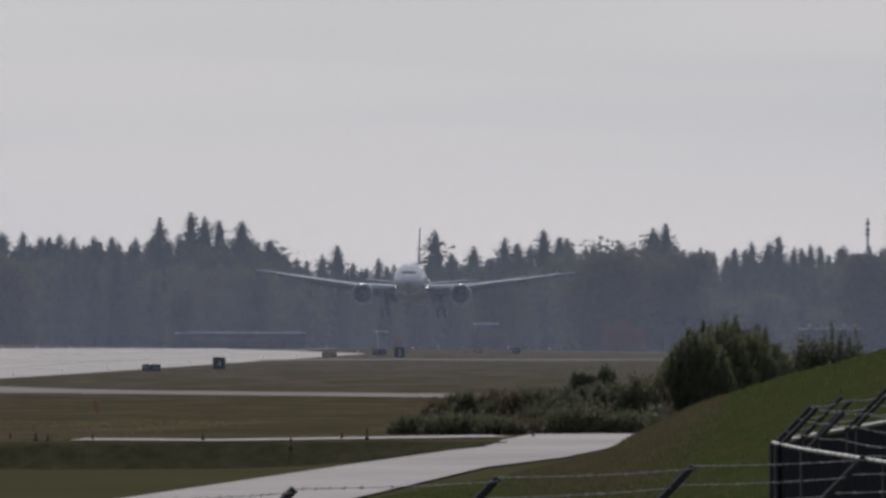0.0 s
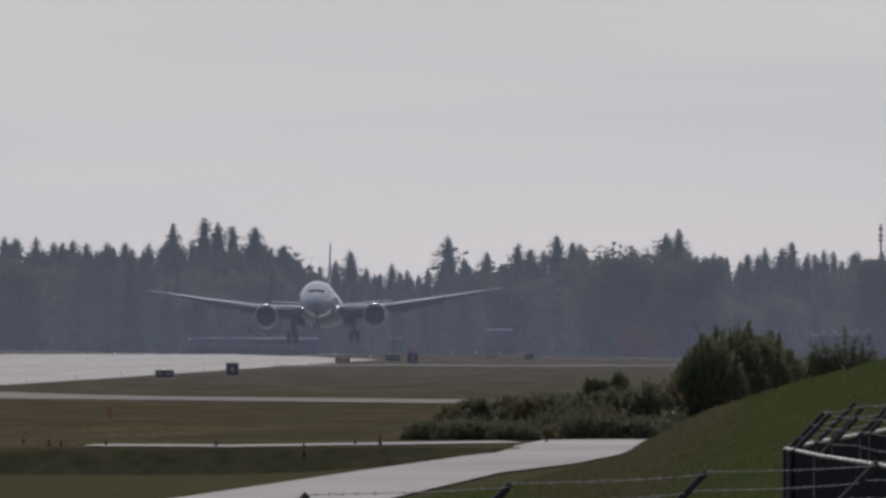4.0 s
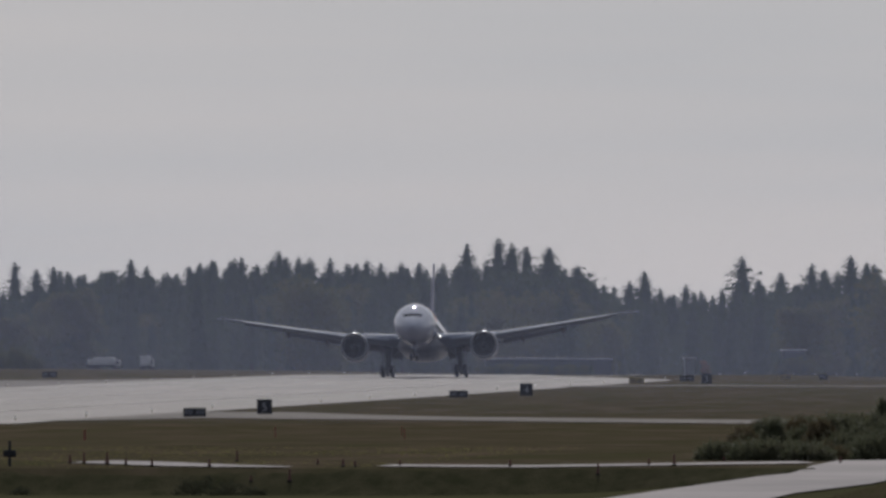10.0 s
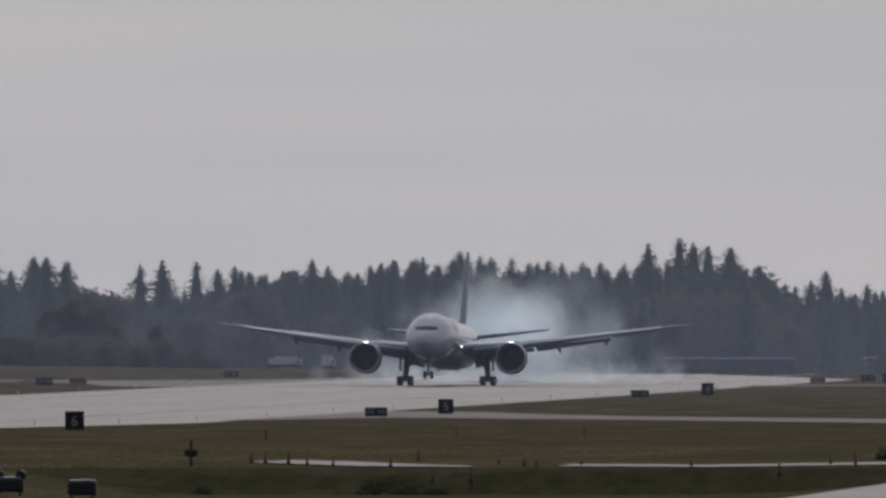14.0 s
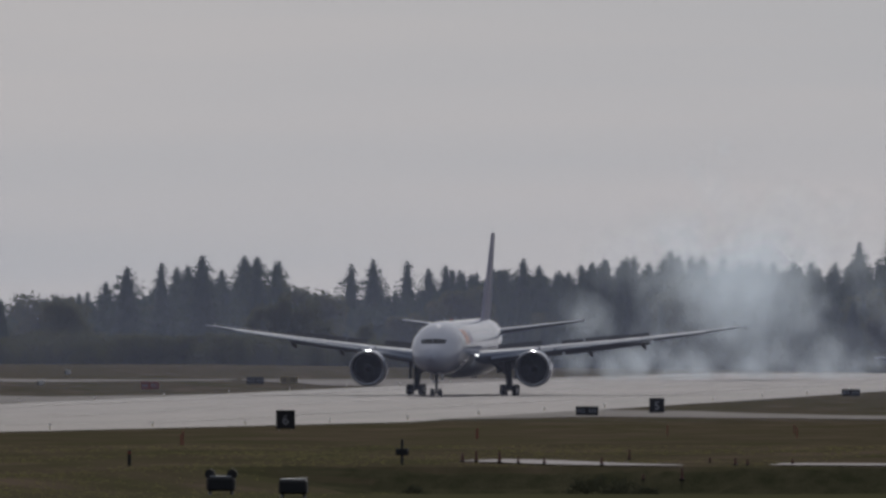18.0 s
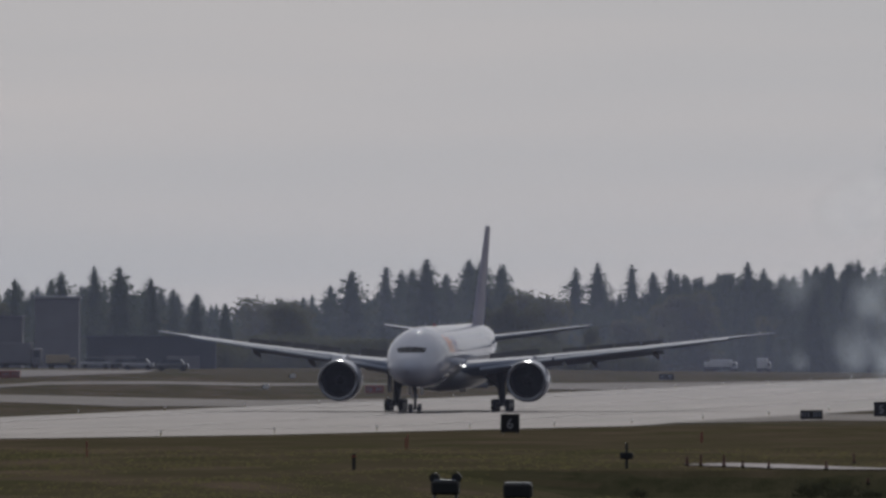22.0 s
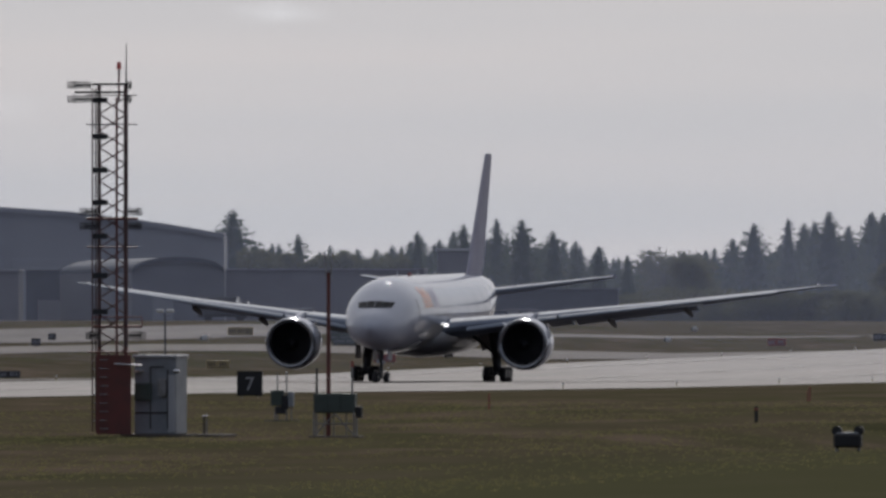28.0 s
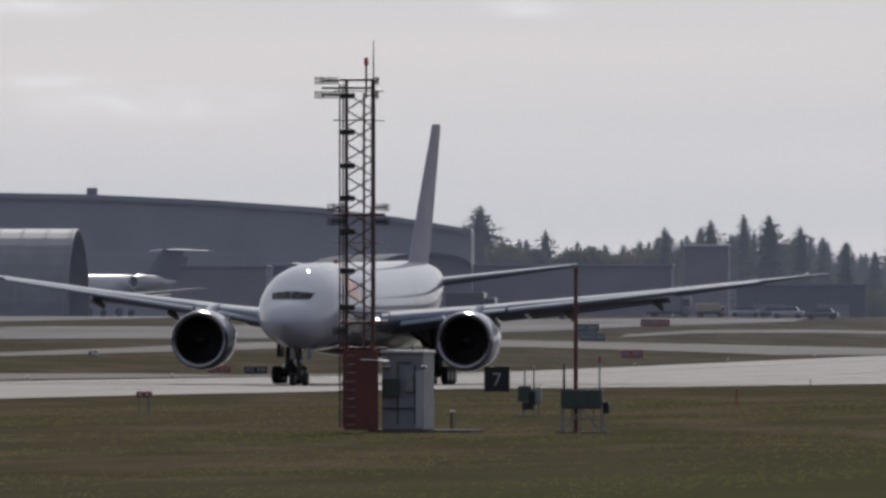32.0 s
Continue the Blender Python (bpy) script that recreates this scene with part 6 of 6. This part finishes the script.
    me.from_pydata(vs, [], fs)
    me.materials.append(mat or M_BUSH)
    part("foliage", me, None, t)
    bm = B()
    for _ in range(14):
        a, d = q.random() * 6.283, q.uniform(0.05, 0.4) * wide
        rod(bm, (d * 0.3 * math.cos(a), d * 0.3 * math.sin(a), -0.1), (d * math.cos(a), d * math.sin(a), h * q.uniform(0.5, 0.85) * (1 - (d / wide) ** 2)), 0.025, 0.008, 4)
    part("brushwood", bm, M_BARK, t, "thin bare stems")


for k, (u, r, tp, w, c) in enumerate(((1196, 797, 634, 2.2, 4500), (1232, 795, 604, 3.8, 8000), (1262, 800, 592, 4.6, 9500), (1295, 803, 588, 5.0, 9500), (1328, 806, 598, 4.2, 7500), (1362, 808, 620, 3.0, 5500))):
    shrub(u, r, tp, w, 41 + k, "dense dark green shrub with upright shoots behind the grass bank", c, wild=0.35)
for i, (u, tp, w) in enumerate(((1425, 612, 2.6), (1470, 604, 2.6), (1510, 618, 2.2))):
    shrub(u, 820, tp, w, 50 + i, "low olive shrub on the crest of the bank", 3200, M_SCRUB, 0.5)
for i, (u, tp, w) in enumerate(((1025, 664, 1.2), (1072, 656, 1.5), (1045, 668, 1.3))):
    shrub(u, 870, tp, w, 60 + i, "rounded dark shrub in the scrub", 3400)
q = random.Random(9)
for i in range(84):
    u = 768 + 397 * (i + q.random()) / 84
    tp = float(np.interp(u, (740, 800, 900, 1000, 1100, 1160), (724, 710, 704, 700, 690, 680))) + q.uniform(-9, 16)
    shrub(u, q.uniform(735, 800), tp, q.uniform(0.7, 1.6), 70 + i, "tangled olive bramble shrub beside the road", 1500, M_STRAW if i % 9 == 2 or i < 6 else M_SCRUB, 0.45)
for i in range(18):
    u = 728 + 442 * (i + q.random()) / 18
    shrub(u, q.uniform(722, 734), 736 + q.uniform(-14, 12), q.uniform(1.8, 3.2), 150 + i, "low brown bramble at the road's edge", 1500, M_STRAW if i % 6 == 1 else M_SCRUB, 0.7)
for i, (x, y, h, w) in enumerate(((-62.8, 655, 0.9, 1.6), (-61.6, 652, 1.0, 2.0), (-60.5, 650, 0.8, 1.5), (-59.6, 648, 0.6, 1.2), (-70, 657, 0.4, 1.4))):
    t = thing("shrub", "scrubby growth on the ditch's edge", "shrub", "shrubs beside the road", m=pose(x, y, land(x, y) - 0.1))
    me = leaf_crown(130 + i, h, w, 0.02, 0.09, 1300, 10)
    me.materials.append(M_DITCH)
    part("foliage", me, None, t)


def fence(label, pts, arm_every, rail_z, screen, lean=0.33, more=(), ties=()):
    """Posts with leaning arms and three strands of barbed wire, a top rail and a screen below it."""
    t = thing("perimeter_fence", label, "fence", "perimeter fences")
    P = [Vector((x, y, 0)) for x, y in pts]
    bm_r = B()
    for a, b in zip(P, P[1:]):
        n = max(1, round((b - a).length / arm_every))
        rod(bm_r, (a.x, a.y, rail_z), (b.x, b.y, rail_z), 0.017, n=8)
        if screen:
            bm = B()
            d = (b - a).normalized()
            s = Vector((-d.y, d.x, 0)) * 0.012
            g0 = min(land(a.x, a.y), land(b.x, b.y))
            vs = [(p + o + Vector((0, 0, z))) for o in (s, -s) for p, z in ((a, g0), (b, g0), (b, rail_z - 0.03), (a, rail_z - 0.03))]
            v = [bm.verts.new(c) for c in vs]
            for f in ((0, 1, 2, 3), (7, 6, 5, 4), (0, 4, 5, 1), (1, 5, 6, 2), (2, 6, 7, 3), (3, 7, 4, 0)):
                bm.faces.new([v[k] for k in f])
            bmesh.ops.recalc_face_normals(bm, faces=bm.faces)
            part("screen", bm, M_MESH, t, "dark privacy screen on the mesh")
        for i in range(n + (1 if b is P[-1] else 0)):
            c = a + (b - a) * i / n
            po = part("post", rod(B(), (c.x, c.y, land(c.x, c.y) - 0.2), (c.x, c.y, rail_z), 0.035), M_DARK, t)
            bm = B()
            rod(bm, (c.x, c.y, rail_z - 0.03), (c.x + lean, c.y, rail_z + lean * 0.95), 0.024, 0.02, 6)
            part("arm", bm, M_DARK, po, "dark leaning arm")
    rail = part("top_rail", bm_r, M_GALV, t, "bright galvanised top rail")
    for x, y, far in more:
        po = part("post", rod(B(), (x, y, land(x, y) - 0.2), (x, y, rail_z), 0.035), M_DARK, t)
        part("arm", rod(B(), (x, y, rail_z - 0.03), (x + lean * far, y, rail_z + lean * 0.95 * far), 0.024, 0.02, 6), M_DARK, po, "dark leaning arm")
    for i in range(len(P) - 1):
        if i in ties:
            a, b = P[i], P[i + 1]
            n = round((b - a).length / 0.9)
            for k in range(n):
                c = a + (b - a) * ((k + 0.3 + 0.4 * math.sin(k * 5.1) ** 2) / n)
                d = (b - a).normalized() * 0.05
                part("rail_tie", rod(B(), (c.x - d.x, c.y - d.y, rail_z), (c.x + d.x, c.y + d.y, rail_z), 0.0195, n=8), M_DARK, rail)
    for k in (0.35, 0.68, 1.0):
        bm, bb = B(), B()
        q = random.Random(int(k * 100))
        for a, b in zip(P, P[1:]):
            n = max(2, round((b - a).length / 0.5))
            for i in range(n):
                sag = lambda f: -0.02 * math.sin(math.pi * ((f * (b - a).length / arm_every) % 1.0))
                f0, f1 = i / n, (i + 1) / n
                off = Vector((lean * k, 0, rail_z + lean * 0.95 * k))
                c0, c1 = a + (b - a) * f0 + off, a + (b - a) * f1 + off
                c0.z += sag(f0)
                c1.z += sag(f1)
                rod(bm, c0, c1, 0.0019, n=4)
                for _ in range(3):
                    m = c0 + (c1 - c0) * q.random()
                    o = Vector((q.uniform(-1, 1), q.uniform(-0.5, 0.5), q.uniform(-1, 1))).normalized() * 0.011
                    rod(bb, m - o, m + o, 0.0026, n=3)
        wire = part("barbed_wire", bm, M_WIRE, t, "strand of barbed wire")
        tagged(part("barbing", bb, M_GALV, wire, "bright steel barbs"), kind="stuff")


fence("dark screened perimeter fence with leaning barbed-wire arms", [(-3.3, 112), (-4.14, 121.6), (-5.2, 133), (-5.74, 139.9), (-5.76, 150), (-5.68, 166.9), (-5.2, 190)], 8.0, 6.87, True, more=((-5.6, 137.6, 1.0), (-5.75, 146, 1.15), (-5.72, 156, 1.35)), ties=(0, 1, 2))
fence("perimeter fence topped with three strands of barbed wire", [(-5.85 - 0.33, 68.7), (-5.2 - 0.33, 73.8), (-4.57 - 0.33, 78.9), (-3.9 - 0.33, 84.9), (-3.2 - 0.33, 90.4), (-2.5 - 0.33, 96)], 8.0, 6.88, False)


# rank growth that lines the ditch, its colour darkened with the bank's shade
M_RANK = material("shaded_rank_growth", (0.03, 0.032, 0.018), 0.95, gloss=0.0, second=(0.056, 0.052, 0.033), size=1.2, stretch=(1, 0.5, 1), bump=0.06, detail=8)
vs, fs = [], []
cols = [-77 + 0.8 * i for i in range(49)]
for x in cols:
    near = float(np.interp(x, (-77, -70, -62, -57, -50, -38), (671, 651, 653, 662, 667, 671))) + 1.6 * noise.noise(Vector((x * 0.4, 3, 0)))
    far = 673.4 + 1.2 * noise.noise(Vector((x * 0.7, 8, 0)))
    for f in range(13):
        y = near + (far - near) * f / 12
        vs.append((x, y, land(x, y) + 0.035 + 0.05 * abs(noise.noise(Vector((x * 2, y * 2, 0)))) - (0.06 if f in (0, 12) else 0)))
for i in range(48):
    for j in range(12):
        fs.append((i * 13 + j, (i + 1) * 13 + j, (i + 1) * 13 + j + 1, i * 13 + j + 1))
me = bpy.data.meshes.new("ditch_side")
me.from_pydata(vs, [], fs)
me.materials.append(M_RANK)
tagged(new("ditch_side", me), "brown-green rank growth lining the ditch, darkened with the bank's shade", "ground", kind="structure")


# ---- haze: added see-through bluish sheets, one behind another, imitate hazy air, fading upwards ----
M_HAZE = bpy.data.materials.new("haze")
M_HAZE.use_nodes = True
ht = M_HAZE.node_tree
ht.nodes.clear()
h_tr, h_df, h_tl, h_m1, h_m2 = (ht.nodes.new(k) for k in ("ShaderNodeBsdfTransparent", "ShaderNodeBsdfDiffuse", "ShaderNodeBsdfTranslucent", "ShaderNodeMixShader", "ShaderNodeMixShader"))
h_tc, h_xyz, h_mr, h_o = (ht.nodes.new(k) for k in ("ShaderNodeTexCoord", "ShaderNodeSeparateXYZ", "ShaderNodeMapRange", "ShaderNodeOutputMaterial"))
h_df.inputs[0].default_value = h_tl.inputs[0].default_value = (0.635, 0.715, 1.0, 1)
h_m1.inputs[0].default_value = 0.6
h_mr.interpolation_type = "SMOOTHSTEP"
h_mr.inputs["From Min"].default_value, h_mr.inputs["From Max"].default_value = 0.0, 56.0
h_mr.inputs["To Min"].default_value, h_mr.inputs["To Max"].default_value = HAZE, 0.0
for a, b in ((h_df.outputs[0], h_m1.inputs[1]), (h_tl.outputs[0], h_m1.inputs[2]), (h_tr.outputs[0], h_m2.inputs[1]), (h_m1.outputs[0], h_m2.inputs[2]),
             (h_tc.outputs["Object"], h_xyz.inputs[0]), (h_xyz.outputs["Z"], h_mr.inputs[0]), (h_mr.outputs[0], h_m2.inputs[0]), (h_m2.outputs[0], h_o.inputs[0])):
    ht.links.new(a, b)
haze = thing("haze", "thin pale blue sheets imitating haze over the far airfield", "haze", kind="stuff")
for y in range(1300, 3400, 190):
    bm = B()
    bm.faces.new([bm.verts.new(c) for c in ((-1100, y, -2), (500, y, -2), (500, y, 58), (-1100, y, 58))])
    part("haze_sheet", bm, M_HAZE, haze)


# ---- tyre smoke: thin ragged puffs that wait under the runway, leave the wheels at touchdown and spread ----
scene.cycles.transparent_max_bounces = 512
M_SMOKE = bpy.data.materials.new("tyre_smoke")
M_SMOKE.use_nodes = True
st = M_SMOKE.node_tree
st.nodes.clear()
s_tr, s_df, s_tl, s_m1, s_m2 = (st.nodes.new(k) for k in ("ShaderNodeBsdfTransparent", "ShaderNodeBsdfDiffuse", "ShaderNodeBsdfTranslucent", "ShaderNodeMixShader", "ShaderNodeMixShader"))
s_tc, s_n, s_mr, s_o = (st.nodes.new(k) for k in ("ShaderNodeTexCoord", "ShaderNodeTexNoise", "ShaderNodeMapRange", "ShaderNodeOutputMaterial"))
s_df.inputs[0].default_value = s_tl.inputs[0].default_value = (0.84, 0.93, 1.0, 1)
s_m1.inputs[0].default_value = 0.78
s_n.inputs["Scale"].default_value, s_n.inputs["Detail"].default_value = 0.35, 2.0
s_mr.inputs["From Min"].default_value, s_mr.inputs["From Max"].default_value = 0.25, 0.75
s_mr.inputs["To Min"].default_value, s_mr.inputs["To Max"].default_value = 0.0, 0.022
for a, b in ((s_df.outputs[0], s_m1.inputs[1]), (s_tl.outputs[0], s_m1.inputs[2]), (s_tr.outputs[0], s_m2.inputs[1]), (s_m1.outputs[0], s_m2.inputs[2]),
             (s_tc.outputs["Object"], s_n.inputs["Vector"]), (s_n.outputs[0], s_mr.inputs[0]), (s_mr.outputs[0], s_m2.inputs[0]), (s_m2.outputs[0], s_o.inputs[0])):
    st.links.new(a, b)


def puff_mesh(seed, r):
    bm = B()
    for k, s in enumerate((1.0, 0.86, 0.7, 0.52, 0.32)):
        res = bmesh.ops.create_icosphere(bm, subdivisions=3, radius=r * s)
        for v in res["verts"]:
            n = v.co.normalized()
            v.co *= 1 + 0.35 * noise.noise(n * 1.5 + Vector((seed * 3.1, k, 0)))
    return mesh_of("puff", bm, M_SMOKE, True)


smoke = thing("tyre_smoke", "thin white tyre smoke drifting up behind the wheels", "smoke", kind="stuff")
PUFFS = [[puff_mesh(10 * i + k, r) for k in range(3)] for i, r in enumerate((1.6, 3.0, 4.8))]
puffs = []
q = random.Random(3)
for i in range(230):
    size = (0, 0, 1, 1, 2)[i % 5]
    ob = part("puff", PUFFS[size][q.randrange(3)], None, smoke)
    born = 11.35 + 1.2 * (i / 230) ** 1.15
    side = -1 if q.random() < 0.62 else 1
    sunk = -8.0
    # the wheel's place when the puff is born
    yb = 2246 - (born - 11.35) * 68
    xb = -189.6 + side * 5.3
    # most of it rolls up behind the wing in one cloud; some stays low along the touchdown marks
    low = q.random() < (0.45, 0.25, 0.0)[size]
    tx, ty, tz = -192 + q.gauss(0, 4.6) - xb, 2203 + q.gauss(0, 12) - yb, 0.6 + abs(q.gauss(4.8, 3.0))
    if size == 2:
        tz = min(tz, 6.5)
    if low:
        tx, ty, tz = q.gauss(-2, 9), q.uniform(-40, 55), q.uniform(0.1, 1.3)
    elif size < 2 and q.random() < 0.2:
        tx, ty, tz = -q.uniform(9, 17), q.uniform(-40, 0), q.uniform(0.4, 4.5)
        low = True
    tall = q.uniform(0.3, 1.9)
    rows = [(0, pose(xb, yb, sunk)), (born - 0.15, pose(xb, yb, sunk))]
    start = (0.3, -1.0, -2.6)[size]
    for age in (0.0, 0.4, 1.0, 1.8, 2.8, 4.2, 6.0, 9.0, 13.0, 32.0 - born):
        f = 1 - math.exp(-age / 0.9)
        g = min(age, 13) / 7
        up = 1 - math.exp(-max(0, age - (0.1, 0.35, 0.7)[size]) / 1.1)
        rows.append((born + age, pose(xb + tx * f * (1 if low else 1 + 0.6 * g) + 5 * g * g, yb + 3 + ty * f, 1.8 + start * (1 - up) + (tz + (0.2, 0.8, 1.8)[size]) * up * (1 + (g * 1.2 if low else g * tall)), 0, 0, 6 * age + 40 * size)))
    puffs.append((ob, rows))


# dense low smoke that bursts sideways from each bogie and stays near the ground
M_DENSE = M_SMOKE.copy()
M_DENSE.name = "dense_tyre_smoke"
M_DENSE.node_tree.nodes["Map Range"].inputs["To Max"].default_value = 0.06
SMALL = [puff_mesh(60 + k, 0.8) for k in range(3)]
for me in SMALL:
    me.materials[0] = M_DENSE
for i in range(200):
    ob = part("puff", SMALL[i % 3], None, smoke)
    side = -1 if i % 2 else 1
    born = (11.4 if side < 0 else 11.75) + 0.95 * (i / 200)
    yb, xb = 2250 - (born - 11.35) * 68, -189.5 + side * 5.3
    out = side * abs(q.gauss(0, 6.0)) if q.random() < 0.8 else -side * q.uniform(0, 4)
    high = abs(q.gauss(0, 1.3 if side < 0 else 0.7)) * max(0.3, 1 - abs(out) / 14)
    rows = [(0, pose(xb, yb, -8)), (born - 0.15, pose(xb, yb, -8))]
    # soon it settles and is gone
    gone = q.uniform(0.9, 1.7)
    for age, sink in ((0.0, 0), (0.3, 0), (0.6, 0), (gone, 0.6), (gone + 0.8, 2.2), (gone + 2.0, 6.0), (32.0 - born, 9.0)):
        f = 1 - math.exp(-age / 0.16)
        rows.append((born + age, pose(xb + out * f + out * 0.3 * min(age, 1.5), yb + 2 - 16 * f, 2.3 + high * f - sink, 0, 0, 9 * min(age, 6))))
    puffs.append((ob, rows))


# ---- what moves ----
PLANE_ROWS = [
    (0, -194.97, 3089.2, 7.66, 3.20, 1.40), (0.5, -194.48, 3049.9, 6.87, 3.25, 1.40), (1, -194.11, 3010.7, 6.22, 3.30, 1.40), (1.5, -193.95, 2971.6, 5.72, 3.35, 1.40),
    (2, -193.68, 2932.7, 5.27, 3.40, 1.40), (2.5, -193.41, 2893.9, 4.94, 3.45, 1.40), (3.5, -193.16, 2816.8, 4.64, 3.55, 1.40), (4.5, -192.91, 2740.4, 4.50, 3.65, 1.40),
    (5, -192.84, 2702.5, 4.37, 3.70, 1.40), (5.5, -192.69, 2664.9, 4.22, 3.75, 1.40), (6, -192.64, 2627.5, 4.08, 3.80, 1.40), (6.5, -192.44, 2590.3, 3.90, 3.93, 1.40),
    (7, -192.33, 2553.4, 3.72, 4.07, 1.40), (7.5, -192.04, 2516.8, 3.52, 4.20, 1.40), (8, -191.78, 2480.5, 3.32, 4.33, 1.40), (8.5, -191.48, 2444.4, 3.20, 4.47, 1.40),
    (9, -191.08, 2408.7, 3.07, 4.60, 1.40), (9.5, -190.67, 2373.2, 3.02, 4.52, 1.40), (10, -190.31, 2338.1, 2.97, 4.45, 1.40), (10.5, -189.95, 2303.3, 2.87, 4.38, 1.40),
    (11, -189.77, 2268.9, 2.77, 4.30, 1.40), (11.5, -189.61, 2234.7, 2.52, 3.97, 1.12), (12, -189.37, 2201.0, 2.30, 3.65, 0.84), (12.5, -189.29, 2167.5, 2.24, 3.33, 0.56),
    (13, -189.13, 2134.5, 2.17, 3.00, 0.28), (13.5, -188.90, 2101.8, 2.11, 2.53, 0.00), (14, -188.77, 2069.4, 2.05, 2.07, -0.15), (14.5, -188.56, 2037.4, 1.99, 1.60, -0.30),
    (15.5, -188.47, 1974.6, 1.87, 0.55, -0.60), (16.5, -188.39, 1913.3, 1.75, -0.50, -0.90), (17, -188.39, 1883.2, 1.70, -0.50, -0.90), (17.5, -188.47, 1853.4, 1.64, -0.50, -0.90),
    (18, -188.38, 1824.1, 1.59, -0.50, -0.90), (18.5, -188.59, 1795.1, 1.53, -0.50, -0.90), (19, -188.65, 1766.5, 1.48, -0.50, -0.90), (19.5, -188.81, 1736.9, 1.44, -0.50, -0.90),
    (20, -188.84, 1707.5, 1.39, -0.50, -0.90), (20.5, -188.67, 1678.8, 1.35, -0.50, -0.90), (21, -188.48, 1650.3, 1.30, -0.50, -0.90), (21.5, -188.39, 1622.3, 1.26, -0.50, -0.90),
    (22, -188.27, 1594.7, 1.21, -0.50, -0.90), (22.5, -188.14, 1566.7, 1.17, -0.50, -0.90), (23, -187.99, 1539.4, 1.13, -0.50, -0.90), (23.5, -187.87, 1512.3, 1.08, -0.50, -0.90),
    (24, -187.84, 1485.6, 1.04, -0.50, -0.90), (24.5, -187.50, 1458.6, 1.00, -0.50, -0.90), (25, -187.38, 1431.9, 0.96, -0.50, -0.90), (25.5, -187.10, 1405.7, 0.91, -0.50, -0.90),
    (26, -186.71, 1379.8, 0.92, -0.50, -0.90), (27.5, -185.70, 1308.2, 1.10, -0.40, -0.90), (29, -184.59, 1239.1, 1.29, -0.30, -0.90), (30, -184.30, 1198.9, 1.39, -0.30, -0.90),
    (31, -184.01, 1159.3, 1.50, -0.30, -0.90), (32, -183.76, 1120.3, 1.59, -0.30, -0.90),
]


# the bank in degrees: above zero, the wing on the camera's side hangs a little lower
ROLL_T = (0, 0.5, 1, 1.5, 2, 2.5, 4.5, 5, 5.5, 6, 7, 7.5, 8, 8.5, 9, 9.5, 10, 10.5, 11, 12, 13, 16.5, 32)
ROLL = (0.4, 0.3, 0, -0.2, -0.7, -0.8, -0.35, 0, 0.45, 0.85, 1.1, 1.3, 1.2, 0.75, 0.5, -0.2, -1.05, -1.05, -0.7, -0.35, 0.15, 0.2, 0.2)


def motions():
    walk(plane, [(t, pose(x, y, z, -up, float(np.interp(t, ROLL_T, ROLL)), yaw)) for t, x, y, z, up, yaw in PLANE_ROWS])
    # the main legs hang out in the air and are pressed in on the ground
    for ob in main_legs:
        walk(ob, [(0, pose(0, 0, -0.56)), (11.3, pose(0, 0, -0.56)), (12.2, pose(0, 0, -0.31)), (14, pose(0, 0, -0.26)), (32, pose(0, 0, -0.26))])
    for ob, sd in bogies:
        walk(ob, [(t, pose(sd * 5.49, 0, 0.64 - d, -tilt)) for t, d, tilt in ((0, 0.56, 14), (11.15, 0.56, 14), (11.5, 0.5, 3), (12.2, 0.31, -3.5), (13, 0.28, -3), (14, 0.26, -2), (16.5, 0.26, 0.5), (32, 0.26, 0.4))])
    # the spoilers rise as the wheels take the weight
    for ob, at, roll, yaw in spoilers:
        down = pose(*at, -4, roll, yaw)
        up = pose(*at, 42, roll, yaw)
        walk(ob, [(0, down), (13.0, down), (14.0, pose(*at, 24, roll, yaw)), (15.0, up), (24.5, up), (28.0, down), (32, down)])
    # in flight the wings bend upwards; they settle as the lift goes
    for ob, sd in outer_wings:
        bend = lambda a: Matrix.Translation((sd * 11.4, 0, 5.1 + WING_UP)) @ pose(0, 0, 0, 0, -sd * a, 0) @ Matrix.Translation((-sd * 11.4, 0, -5.1))
        walk(ob, [(0, bend(3.6)), (7, bend(4.6)), (9, bend(5.0)), (11, bend(5.2)), (12, bend(4.4)), (13.5, bend(2.6)), (16.5, bend(0)), (32, bend(0))])
    for ob, rows in puffs:
        walk(ob, rows)


motions()
